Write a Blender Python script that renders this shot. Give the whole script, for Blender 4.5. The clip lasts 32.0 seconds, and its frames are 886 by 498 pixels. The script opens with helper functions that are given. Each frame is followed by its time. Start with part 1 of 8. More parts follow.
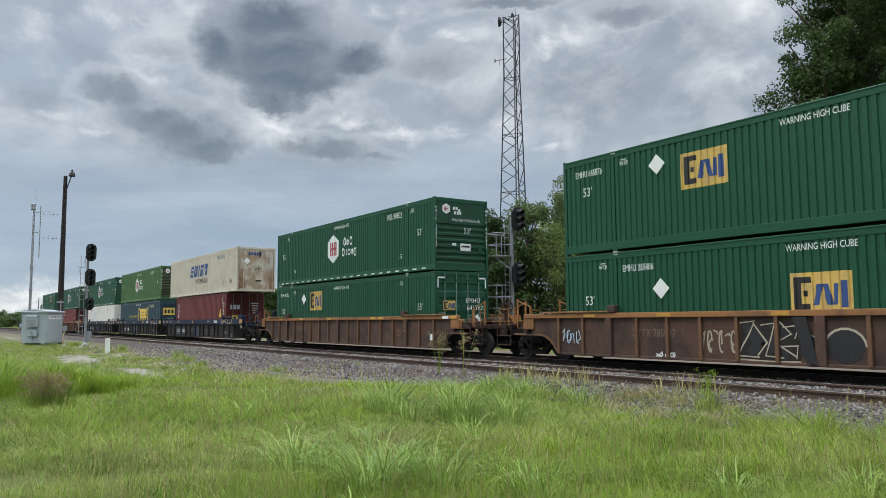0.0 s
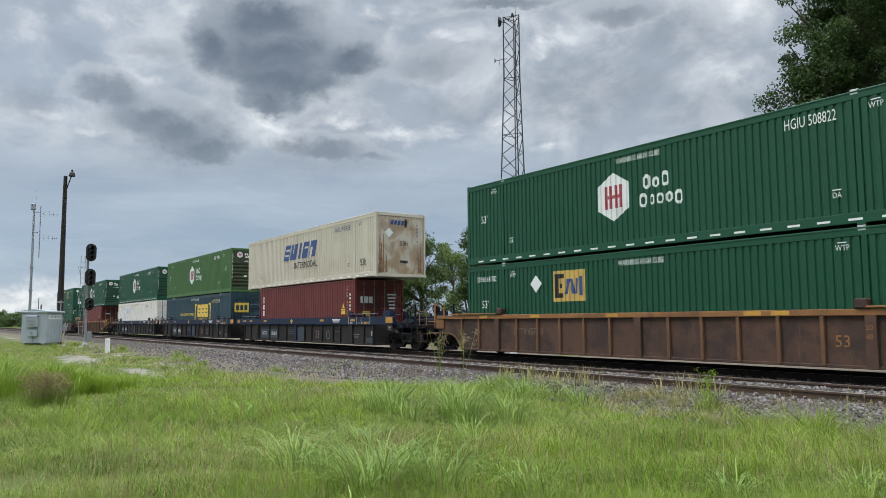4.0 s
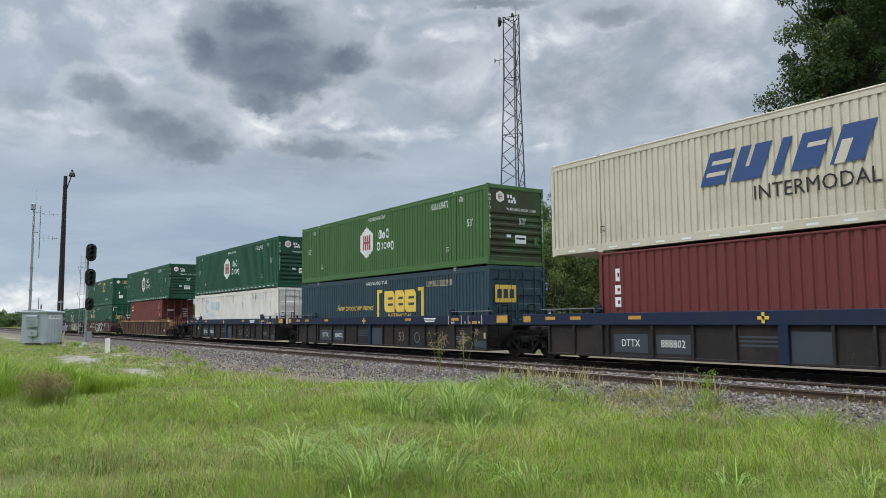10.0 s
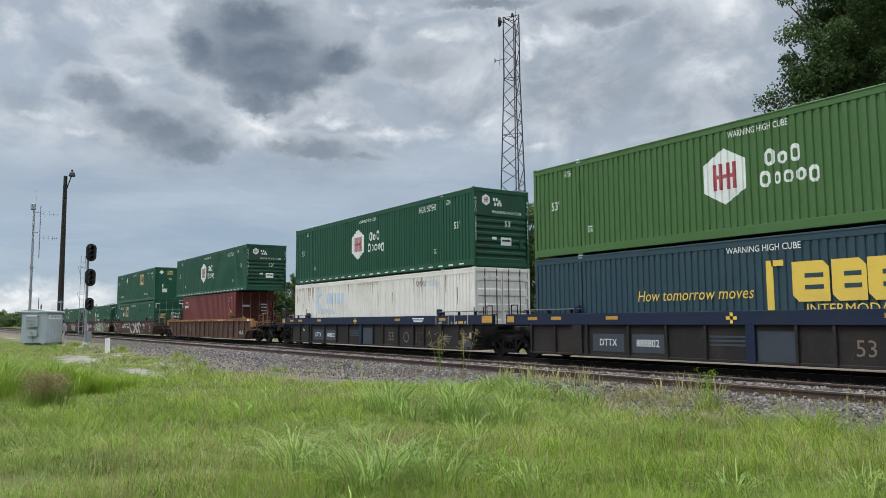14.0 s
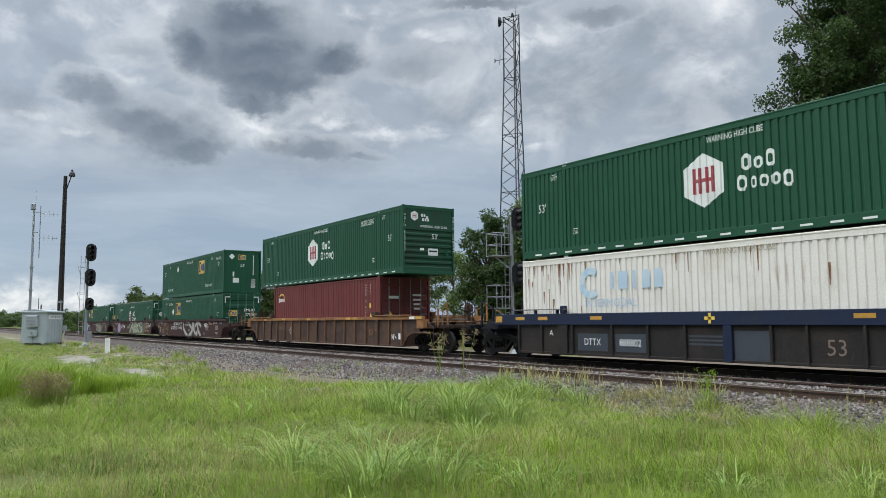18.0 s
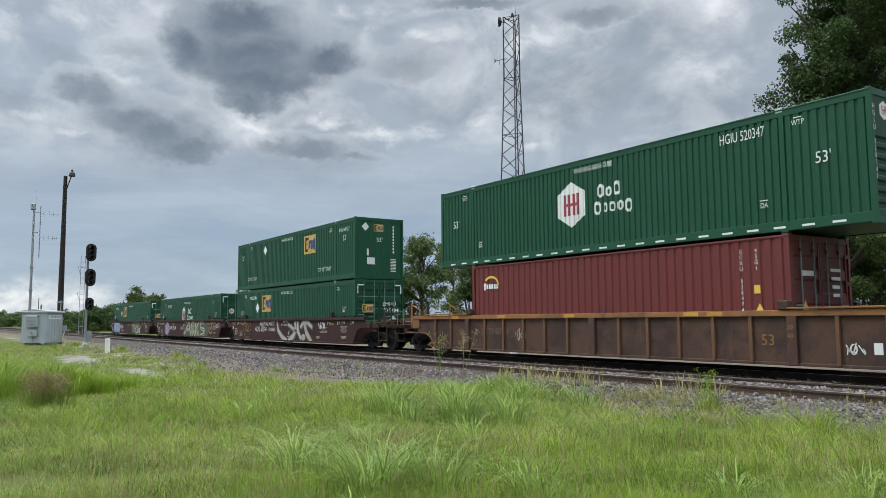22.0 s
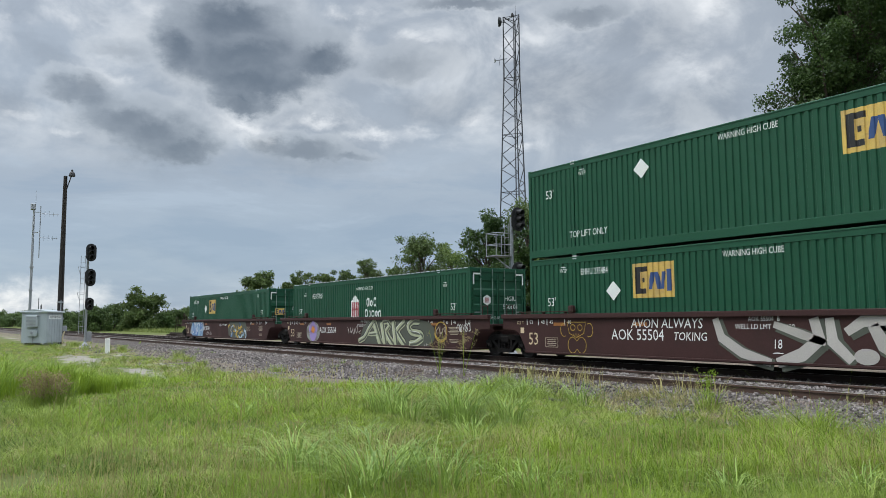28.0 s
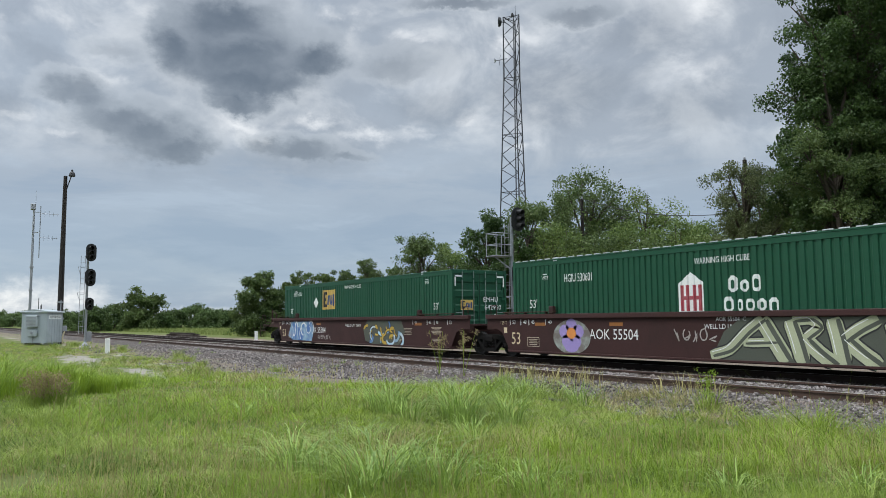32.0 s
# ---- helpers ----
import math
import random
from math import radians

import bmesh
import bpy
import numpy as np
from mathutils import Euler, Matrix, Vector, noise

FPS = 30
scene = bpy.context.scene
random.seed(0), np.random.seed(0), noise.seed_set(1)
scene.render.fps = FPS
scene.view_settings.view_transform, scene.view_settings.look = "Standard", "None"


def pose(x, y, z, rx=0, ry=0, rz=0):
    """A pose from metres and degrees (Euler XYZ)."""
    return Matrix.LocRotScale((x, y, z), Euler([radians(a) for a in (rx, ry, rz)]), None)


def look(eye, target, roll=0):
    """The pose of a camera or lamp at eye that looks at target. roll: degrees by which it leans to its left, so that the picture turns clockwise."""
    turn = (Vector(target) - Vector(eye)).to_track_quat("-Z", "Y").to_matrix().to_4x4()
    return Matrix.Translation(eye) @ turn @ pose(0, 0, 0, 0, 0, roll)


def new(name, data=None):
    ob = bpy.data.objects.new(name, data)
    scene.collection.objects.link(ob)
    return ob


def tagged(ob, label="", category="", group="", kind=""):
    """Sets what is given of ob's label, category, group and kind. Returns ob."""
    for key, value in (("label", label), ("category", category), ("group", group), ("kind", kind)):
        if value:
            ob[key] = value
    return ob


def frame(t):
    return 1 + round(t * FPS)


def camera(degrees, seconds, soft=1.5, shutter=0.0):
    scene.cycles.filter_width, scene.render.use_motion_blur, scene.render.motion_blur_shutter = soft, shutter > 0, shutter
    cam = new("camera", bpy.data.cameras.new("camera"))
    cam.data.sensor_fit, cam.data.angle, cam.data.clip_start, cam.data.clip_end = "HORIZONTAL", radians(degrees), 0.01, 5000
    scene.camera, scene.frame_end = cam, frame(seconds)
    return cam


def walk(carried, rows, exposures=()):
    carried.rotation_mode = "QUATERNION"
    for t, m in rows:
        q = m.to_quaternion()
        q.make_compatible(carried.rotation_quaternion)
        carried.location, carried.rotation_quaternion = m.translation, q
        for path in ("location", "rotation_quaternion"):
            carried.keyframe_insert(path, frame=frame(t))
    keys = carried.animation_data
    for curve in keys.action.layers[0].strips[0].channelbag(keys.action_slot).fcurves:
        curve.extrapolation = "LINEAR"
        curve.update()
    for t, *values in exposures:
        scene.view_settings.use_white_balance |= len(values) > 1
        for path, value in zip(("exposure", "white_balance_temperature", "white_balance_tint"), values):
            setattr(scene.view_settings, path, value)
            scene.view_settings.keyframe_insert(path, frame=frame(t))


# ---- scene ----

# ---- camera ----
EYE = (0.0, -17.387, 1.26)
YAW, PITCH = radians(55.997), radians(5.392)
AIM = (EYE[0] - math.sin(YAW) * math.cos(PITCH), EYE[1] + math.cos(YAW) * math.cos(PITCH), EYE[2] + math.sin(PITCH))
cam = camera(60.7, 32.0, 0.9)
walk(cam, [(0.0, look(EYE, AIM, -0.4)), (32.0, look(EYE, AIM, -0.4))])

# train travel along the track since the start: (seconds, metres)
TRAVEL = [(0, -0.1), (3, 13.8), (8, 36.6), (12, 55.1), (17, 78.6), (22, 102.4), (25.5, 118.9), (30.5, 142.4), (32, 149.4)]


def travel(t):
    """Smooth distance that the train has gone at t seconds."""
    a = np.array(TRAVEL)
    fit = np.polyfit(a[:, 0], a[:, 1], 4)
    return float(np.polyval(fit, t))


# ---- nodes ----
class Nodes:
    """Short hand for a shader tree."""

    def __init__(self, tree):
        self.tree = tree
        tree.nodes.clear()

    def add(self, kind, ins=None, operation="", clamp=False):
        n = self.tree.nodes.new(kind)
        if operation:
            n.operation = operation
        if clamp:
            n.use_clamp = True
        for slot, v in (ins or {}).items():
            self.put(n, slot, v)
        return n

    def put(self, n, slot, v):
        if hasattr(v, "is_output"):
            self.tree.links.new(v, n.inputs[slot])
        else:
            n.inputs[slot].default_value = v

    def math(self, op, a, b=0.0, c=0.0, clamp=False):
        return self.add("ShaderNodeMath", {0: a, 1: b, 2: c}, op, clamp).outputs[0]

    def vec(self, op, a, b=(0, 0, 0)):
        return self.add("ShaderNodeVectorMath", {0: a, 1: b}, op).outputs[0]

    def noise(self, vector, scale, detail=4.0, rough=0.55, distort=0.0):
        return self.add("ShaderNodeTexNoise", {"Vector": vector, "Scale": scale, "Detail": detail, "Roughness": rough, "Distortion": distort}).outputs["Fac"]

    def ramp(self, fac, lo, hi):
        n = self.add("ShaderNodeMapRange", {0: fac, 1: lo, 2: hi, 3: 0.0, 4: 1.0})
        n.interpolation_type = "SMOOTHSTEP"
        return n.outputs[0]

    def mix(self, fac, a, b):
        n = self.add("ShaderNodeMix")
        n.data_type = "RGBA"
        self.put(n, 0, fac), self.put(n, 6, a), self.put(n, 7, b)
        return n.outputs[2]


def rgb(r, g, b):
    return (r, g, b, 1.0)


# ---- sky, sun ----
SUN_AZ, SUN_EL = radians(205), radians(56)
world = bpy.data.worlds.new("sky")
scene.world = world
world.use_nodes = True
w = Nodes(world.node_tree)
sky = w.add("ShaderNodeTexSky")
sky.sky_type, sky.sun_disc, sky.sun_elevation, sky.sun_rotation = "NISHITA", False, SUN_EL, SUN_AZ
bg = w.add("ShaderNodeBackground", {"Color": sky.outputs[0], "Strength": 0.1})
w.add("ShaderNodeOutputWorld", {0: bg.outputs[0]})
sun = new("sun", bpy.data.lights.new("sun", "SUN"))
sun.data.energy, sun.data.angle, sun.data.color = 7.0, radians(25), (1.0, 0.96, 0.9)
sun.matrix_world = look((60 * math.sin(SUN_AZ) * math.cos(SUN_EL), 60 * math.cos(SUN_AZ) * math.cos(SUN_EL), 60 * math.sin(SUN_EL)), (0, 0, 0))
scene.view_settings.exposure = 0.35


# ---- mesh building ----
class Geo:
    """Vertices and faces of one mesh."""

    def __init__(self):
        self.v, self.f, self.smooth = [], [], False

    def add(self, verts, faces):
        n = len(self.v)
        self.v.extend(tuple(p) for p in verts)
        self.f.extend(tuple(i + n for i in q) for q in faces)
        return self

    def box(self, x0, x1, y0, y1, z0, z1, b=0.0):
        if b <= 0:
            vs = [(x, y, z) for z in (z0, z1) for y in (y0, y1) for x in (x0, x1)]
            return self.add(vs, [(0, 2, 3, 1), (4, 5, 7, 6), (0, 1, 5, 4), (2, 6, 7, 3), (0, 4, 6, 2), (1, 3, 7, 5)])
        bm = bmesh.new()
        bmesh.ops.create_cube(bm, size=1.0)
        for q in bm.verts:
            q.co = (x0 if q.co.x < 0 else x1, y0 if q.co.y < 0 else y1, z0 if q.co.z < 0 else z1)
        bmesh.ops.bevel(bm, geom=bm.edges[:], offset=b, segments=1, affect="EDGES")
        bm.verts.index_update()
        self.add([q.co[:] for q in bm.verts], [[q.index for q in f.verts] for f in bm.faces])
        bm.free()
        return self

    def bar(self, p, q, w, h=None):
        """A square bar from p to q."""
        return self.tube(p, q, w * 0.7071, (h or w) * 0.7071, 4, turn=math.pi / 4)

    def tube(self, p, q, r, r2=None, n=8, turn=0.0):
        """A capped round bar from p to q; r2: its radius at q for rounds (n > 4)."""
        p, q = Vector(p), Vector(q)
        d = (q - p).normalized()
        side = d.cross(Vector((0, 0, 1)))
        side = side.normalized() if side.length > 1e-4 else Vector((1, 0, 0))
        up = side.cross(d)
        ra, rb = (r, r if r2 is None else r2)
        vs = []
        for c, k in ((p, ra), (q, rb)):
            for i in range(n):
                a = 2 * math.pi * i / n + turn
                vs.append(c + side * (math.cos(a) * k) + up * (math.sin(a) * k))
        fs = [(i, (i + 1) % n, n + (i + 1) % n, n + i) for i in range(n)]
        return self.add(vs, [f[::-1] for f in fs] + [tuple(range(n)), tuple(range(2 * n - 1, n - 1, -1))])

    def prism(self, outline, axis, a, b):
        """An outline of 2D points drawn out along an axis: x (y, z), y (x, z) or z (x, y)."""
        put = {"x": lambda u, v, k: (k, u, v), "y": lambda u, v, k: (u, k, v), "z": lambda u, v, k: (u, v, k)}[axis]
        n = len(outline)
        vs = [put(u, v, a) for u, v in outline] + [put(u, v, b) for u, v in outline]
        fs = [(i, (i + 1) % n, n + (i + 1) % n, n + i) for i in range(n)] + [tuple(range(n))[::-1], tuple(range(n, 2 * n))]
        return self.add(vs, fs)

    def lathe(self, profile, axis="y", n=20, at=(0, 0, 0)):
        """Rings (radius, place along the axis) round an axis."""
        vs, fs = [], []
        for r, k in profile:
            for i in range(n):
                a = 2 * math.pi * i / n
                c, s = r * math.cos(a), r * math.sin(a)
                p = {"x": (k, c, s), "y": (c, k, s), "z": (c, s, k)}[axis]
                vs.append((p[0] + at[0], p[1] + at[1], p[2] + at[2]))
        for j in range(len(profile) - 1):
            fs += [(j * n + i, j * n + (i + 1) % n, (j + 1) * n + (i + 1) % n, (j + 1) * n + i) for i in range(n)]
        m = (len(profile) - 1) * n
        fs += [tuple(range(n))[::-1], tuple(range(m, m + n))]
        return self.add(vs, fs)

    def mesh(self, name):
        me = bpy.data.meshes.new(name)
        me.from_pydata([tuple(p) for p in self.v], [], self.f)
        bm = bmesh.new()
        bm.from_mesh(me)
        bmesh.ops.recalc_face_normals(bm, faces=bm.faces)
        bm.to_mesh(me)
        bm.free()
        if self.smooth:
            me.shade_smooth()
        return me


def part(name, geo, material, parent=None, label="", at=None):
    """Links a Geo or a ready mesh as one mesh object, under a thing or a part."""
    me = geo.mesh(name) if isinstance(geo, Geo) else geo
    if not me.materials:
        me.materials.append(material)
    ob = new(name, me)
    if parent:
        ob.parent = parent
    if at is not None:
        ob.matrix_basis = at
    if label:
        tagged(ob, label)
    return ob


def thing(name, at, label, category, group="", kind=""):
    ob = new(name)
    ob.empty_display_size = 0.3
    ob.matrix_basis = at
    return tagged(ob, label, category, group, kind)


def array_mesh(name, verts, quads, smooth=False):
    """A mesh from arrays: verts (n, 3), faces (m, 3 or 4)."""
    me = bpy.data.meshes.new(name)
    k = quads.shape[1]
    me.vertices.add(len(verts))
    me.vertices.foreach_set("co", np.asarray(verts, dtype=np.float32).ravel())
    me.loops.add(len(quads) * k)
    me.loops.foreach_set("vertex_index", np.asarray(quads, dtype=np.int32).ravel())
    me.polygons.add(len(quads))
    me.polygons.foreach_set("loop_start", np.arange(0, len(quads) * k, k, dtype=np.int32))
    me.polygons.foreach_set("loop_total", np.full(len(quads), k, dtype=np.int32))
    me.update(calc_edges=True)
    me.validate()
    if smooth:
        me.shade_smooth()
    return me


# ---- materials ----
def surface(name, base, other=None, rough=0.6, metal=0.0, grain=(40.0, 0.25), stain=(0.8, 0.45, 0.75, 0.6), bump=0.15,
            streak=0.0, streak_colour=(0.12, 0.06, 0.03), spec=0.4, vary=0.12, stretch=(1, 1, 1)):
    """A worn surface: base colour, stains of another colour, fine grain, run-down streaks and relief."""
    m = bpy.data.materials.new(name)
    m.use_nodes = True
    n = Nodes(m.node_tree)
    co = n.add("ShaderNodeTexCoord").outputs["Object"]
    co = n.vec("MULTIPLY", co, stretch)
    other = other or tuple(c * 0.55 for c in base)
    big = n.noise(co, stain[0], 5.0, 0.6, 0.4)
    col = n.mix(n.math("MULTIPLY", n.ramp(big, stain[1], stain[2]), stain[3]), rgb(*base), rgb(*other))
    fine = n.noise(co, grain[0], 4.0, 0.65)
    shade = n.math("MULTIPLY_ADD", n.math("SUBTRACT", fine, 0.5), grain[1] * 2, 1.0)
    luck = n.add("ShaderNodeObjectInfo").outputs["Random"]
    shade = n.math("MULTIPLY", shade, n.math("MULTIPLY_ADD", luck, vary, 1.0 - vary / 2))
    col = n.add("ShaderNodeVectorMath", {0: col, "Scale": shade}, "SCALE").outputs[0]
    if streak:
        run = n.noise(n.vec("MULTIPLY", co, (6.0, 6.0, 0.5)), 1.3, 4.0, 0.6)
        col = n.mix(n.math("MULTIPLY", n.ramp(run, 0.58, 0.78), streak), col, rgb(*streak_colour))
    rg = n.math("MULTIPLY_ADD", big, 0.25, rough - 0.12, True)
    bs = n.add("ShaderNodeBsdfPrincipled", {"Base Color": col, "Roughness": rg, "Metallic": metal, "Specular IOR Level": spec})
    if bump:
        bp = n.add("ShaderNodeBump", {"Strength": bump, "Distance": 0.02, "Height": fine})
        n.put(bs, "Normal", bp.outputs[0])
    n.add("ShaderNodeOutputMaterial", {0: bs.outputs[0]})
    return m


def foliage(name, dark, light, rough=0.6, passing=0.25):
    """Leaves or blades, varied from piece to piece, that let some light through."""
    m = bpy.data.materials.new(name)
    m.use_nodes = True
    n = Nodes(m.node_tree)
    luck = n.add("ShaderNodeNewGeometry").outputs["Random Per Island"]
    co = n.add("ShaderNodeTexCoord").outputs["Object"]
    patch = n.noise(co, 0.6, 3.0)
    fac = n.math("ADD", n.math("MULTIPLY", luck, 0.6), n.math("MULTIPLY", n.ramp(patch, 0.35, 0.65), 0.4))
    col = n.mix(fac, rgb(*dark), rgb(*light))
    bs = n.add("ShaderNodeBsdfPrincipled", {"Base Color": col, "Roughness": rough, "Specular IOR Level": 0.25})
    tr = n.add("ShaderNodeBsdfTranslucent", {"Color": col})
    mx = n.add("ShaderNodeMixShader", {0: passing, 1: bs.outputs[0], 2: tr.outputs[0]})
    n.add("ShaderNodeOutputMaterial", {0: mx.outputs[0]})
    return m


GREEN = surface("green_paint", (0.0078, 0.067, 0.033), (0.013, 0.08, 0.044), 0.5, stain=(0.7, 0.4, 0.8, 0.5), bump=0.05, streak=0.25, streak_colour=(0.01, 0.038, 0.024), vary=0.05, spec=0.35)
LEAF_GREEN = surface("leaf_green_paint", (0.052, 0.125, 0.034), (0.066, 0.14, 0.05), 0.55, stain=(0.7, 0.4, 0.8, 0.5), bump=0.05, streak=0.3, streak_colour=(0.03, 0.07, 0.02), vary=0.05)
# End wall paints: grime stains over a base darkened for the ends' weaker light.
LEAF_END = surface("grimy_shaded_leaf_green_paint", (0.034, 0.07, 0.022), (0.04, 0.034, 0.02), 0.7, stain=(1.2, 0.35, 0.62, 0.85), bump=0.08, streak=0.6, streak_colour=(0.03, 0.027, 0.018), vary=0.05)
GREEN_END = surface("grimy_shaded_green_paint", (0.007, 0.056, 0.028), (0.016, 0.036, 0.02), 0.65, stain=(1.2, 0.42, 0.68, 0.7), bump=0.08, streak=0.5, streak_colour=(0.014, 0.024, 0.015), vary=0.1)
BEIGE = surface("beige_paint", (0.54, 0.495, 0.4), (0.4, 0.34, 0.25), 0.6, bump=0.05, streak=0.5, streak_colour=(0.22, 0.13, 0.07), vary=0.05)
WHITE_BOX = surface("white_box_paint", (0.72, 0.69, 0.635), (0.57, 0.52, 0.44), 0.6, bump=0.05, streak=0.55, streak_colour=(0.3, 0.17, 0.08), vary=0.05)
OXIDE = surface("oxide_red_paint", (0.14, 0.028, 0.026), (0.11, 0.03, 0.028), 0.55, bump=0.05, streak=0.2, streak_colour=(0.08, 0.02, 0.02), vary=0.05)
NAVY = surface("slate_blue_paint", (0.022, 0.052, 0.07), (0.032, 0.06, 0.076), 0.55, bump=0.05, streak=0.3, streak_colour=(0.02, 0.03, 0.035), vary=0.05)
BROWN = surface("rusted_brown_steel", (0.085, 0.045, 0.029), (0.036, 0.024, 0.02), 0.75, grain=(25, 0.35), stain=(1.1, 0.4, 0.66, 0.85), bump=0.2, streak=0.7, streak_colour=(0.125, 0.066, 0.037))
CHORD = surface("ochre_worn_steel", (0.27, 0.125, 0.042), (0.11, 0.055, 0.032), 0.7, grain=(25, 0.3), stain=(0.9, 0.45, 0.7, 0.8), bump=0.2, streak=0.3)
RIB = surface("rust_edged_steel", (0.15, 0.076, 0.038), (0.07, 0.04, 0.027), 0.75, grain=(25, 0.35), stain=(1.4, 0.4, 0.66, 0.85), bump=0.2, streak=0.4)
CHARCOAL = surface("grimy_dark_steel", (0.023, 0.0215, 0.021), (0.038, 0.031, 0.027), 0.78, grain=(25, 0.4), stain=(1.3, 0.4, 0.66, 0.8), bump=0.2, streak=0.5, streak_colour=(0.05, 0.038, 0.03), spec=0.2)
BLUE_CHORD = surface("dark_blue_steel", (0.009, 0.0175, 0.045), (0.02, 0.025, 0.038), 0.65, bump=0.1, streak=0.4, streak_colour=(0.024, 0.024, 0.026), spec=0.3)
GUIDE = surface("worn_grey_steel", (0.16, 0.165, 0.17), (0.09, 0.09, 0.092), 0.6, bump=0.1)
GREY_PLATE = surface("blue_grey_patch", (0.042, 0.052, 0.066), (0.032, 0.036, 0.042), 0.7, bump=0.1, streak=0.3, streak_colour=(0.04, 0.033, 0.028))
MAROON = surface("maroon_steel", (0.046, 0.0185, 0.0165), (0.03, 0.0165, 0.0145), 0.7, grain=(25, 0.3), bump=0.1, streak=0.4, streak_colour=(0.026, 0.015, 0.013), spec=0.3)
BLACK_IRON = surface("greasy_black_iron", (0.009, 0.0085, 0.008), (0.022, 0.018, 0.015), 0.8, grain=(20, 0.4), bump=0.3, spec=0.12)
NAVY_IRON = surface("greasy_navy_iron", (0.012, 0.0145, 0.022), (0.02, 0.018, 0.018), 0.75, grain=(20, 0.4), bump=0.2, spec=0.2)
DECK = surface("grimy_rust_steel", (0.052, 0.033, 0.024), (0.022, 0.017, 0.014), 0.8, grain=(25, 0.35), bump=0.2, streak=0.3, spec=0.2)
# Oil-blackened rail, its colour also holding the shade under the train.
RAIL_DARK = surface("oily_shaded_rail_steel", (0.035, 0.024, 0.02), (0.02, 0.016, 0.014), 0.8, grain=(30, 0.3), bump=0.3, spec=0.2)
BEIGE_END = surface("rust_streaked_beige_paint", (0.5, 0.45, 0.36), (0.3, 0.19, 0.1), 0.65, stain=(1.5, 0.38, 0.62, 0.8), bump=0.08, streak=0.95, streak_colour=(0.17, 0.088, 0.04), vary=0.05)
RUST = surface("rust_run", (0.2, 0.085, 0.03), (0.3, 0.2, 0.12), 0.85, stain=(3.0, 0.4, 0.6, 0.9), bump=0.1, vary=0.2)
WHEEL = surface("wheel_steel", (0.015, 0.014, 0.013), (0.032, 0.025, 0.02), 0.65, metal=0.1, grain=(15, 0.4), bump=0.2)
RAIL = surface("rusted_rail_steel", (0.082, 0.05, 0.037), (0.05, 0.034, 0.028), 0.8, grain=(30, 0.3), stain=(1.5, 0.4, 0.7, 0.7), bump=0.3)
RAIL_TOP = surface("polished_rail_head", (0.42, 0.4, 0.38), (0.28, 0.22, 0.18), 0.4, metal=0.8, grain=(20, 0.2), bump=0.05, stretch=(0.1, 1, 1))
TIE = surface("weathered_tie_timber", (0.06, 0.048, 0.04), (0.035, 0.028, 0.024), 0.9, grain=(18, 0.5), bump=0.6, stretch=(4, 0.5, 4))
GALV = surface("galvanised_steel", (0.3, 0.31, 0.33), (0.22, 0.23, 0.24), 0.5, metal=0.4, grain=(20, 0.2), bump=0.1)
CABIN = surface("pale_grey_cabinet_paint", (0.36, 0.4, 0.425), (0.3, 0.335, 0.35), 0.5, metal=0.0, bump=0.05, streak=0.15, streak_colour=(0.3, 0.3, 0.28))
TOWER = surface("dull_tower_steel", (0.032, 0.034, 0.039), (0.02, 0.021, 0.024), 0.7, metal=0.0, bump=0.05)
SIGNAL_BLACK = surface("matt_black_paint", (0.012, 0.012, 0.013), (0.02, 0.02, 0.02), 0.55, bump=0.05)
POLE_WOOD = surface("dark_creosoted_timber", (0.02, 0.016, 0.014), (0.038, 0.03, 0.024), 0.9, grain=(14, 0.4), bump=0.6, stretch=(5, 5, 0.3))
BARK = surface("tree_bark", (0.075, 0.06, 0.045), (0.04, 0.033, 0.027), 0.95, grain=(10, 0.5), bump=0.9, stretch=(3, 3, 0.6))
WHITE = surface("white_marking", (0.72, 0.74, 0.72), (0.5, 0.52, 0.5), 0.6, bump=0.0, vary=0.0)
YELLOW = surface("yellow_marking", (0.72, 0.5, 0.08), (0.55, 0.38, 0.1), 0.6, bump=0.0, vary=0.0)
TAN_YELLOW = surface("faded_yellow_panel", (0.6, 0.41, 0.1), (0.42, 0.29, 0.12), 0.6, stain=(2.0, 0.4, 0.65, 0.7), bump=0.0, vary=0.15)
OLD_AMBER = surface("dirty_amber_reflector", (0.3, 0.12, 0.03), (0.2, 0.09, 0.035), 0.5, bump=0.0, vary=0.1)
AMBER = surface("amber_reflector", (0.5, 0.27, 0.045), (0.33, 0.19, 0.055), 0.5, stain=(3.0, 0.4, 0.65, 0.7), bump=0.0, vary=0.25)
BLACK = surface("black_marking", (0.02, 0.02, 0.022), (0.03, 0.03, 0.03), 0.6, bump=0.0, vary=0.0)
BLUE = surface("blue_marking", (0.03, 0.07, 0.2), (0.05, 0.09, 0.19), 0.6, bump=0.0, vary=0.0)
SKY_BLUE = surface("faded_blue_marking", (0.3, 0.5, 0.66), (0.55, 0.62, 0.66), 0.6, stain=(2.5, 0.35, 0.6, 0.9), bump=0.0, vary=0.0)
RED = surface("red_marking", (0.33, 0.045, 0.06), (0.36, 0.12, 0.13), 0.6, stain=(4.0, 0.4, 0.65, 0.8), bump=0.0, vary=0.2)
SEAL = surface("door_gasket", (0.015, 0.016, 0.016), None, 0.8, bump=0.0)
ROD = surface("dulled_rod_steel", (0.2, 0.26, 0.235), (0.1, 0.15, 0.13), 0.5, metal=0.3, bump=0.0)
CHROME = surface("zinc_rod", (0.5, 0.52, 0.52), (0.4, 0.42, 0.42), 0.45, metal=0.5, bump=0.0)
GRASS = foliage("grass_blades", (0.055, 0.1, 0.014), (0.33, 0.415, 0.09), 0.6, 0.35)
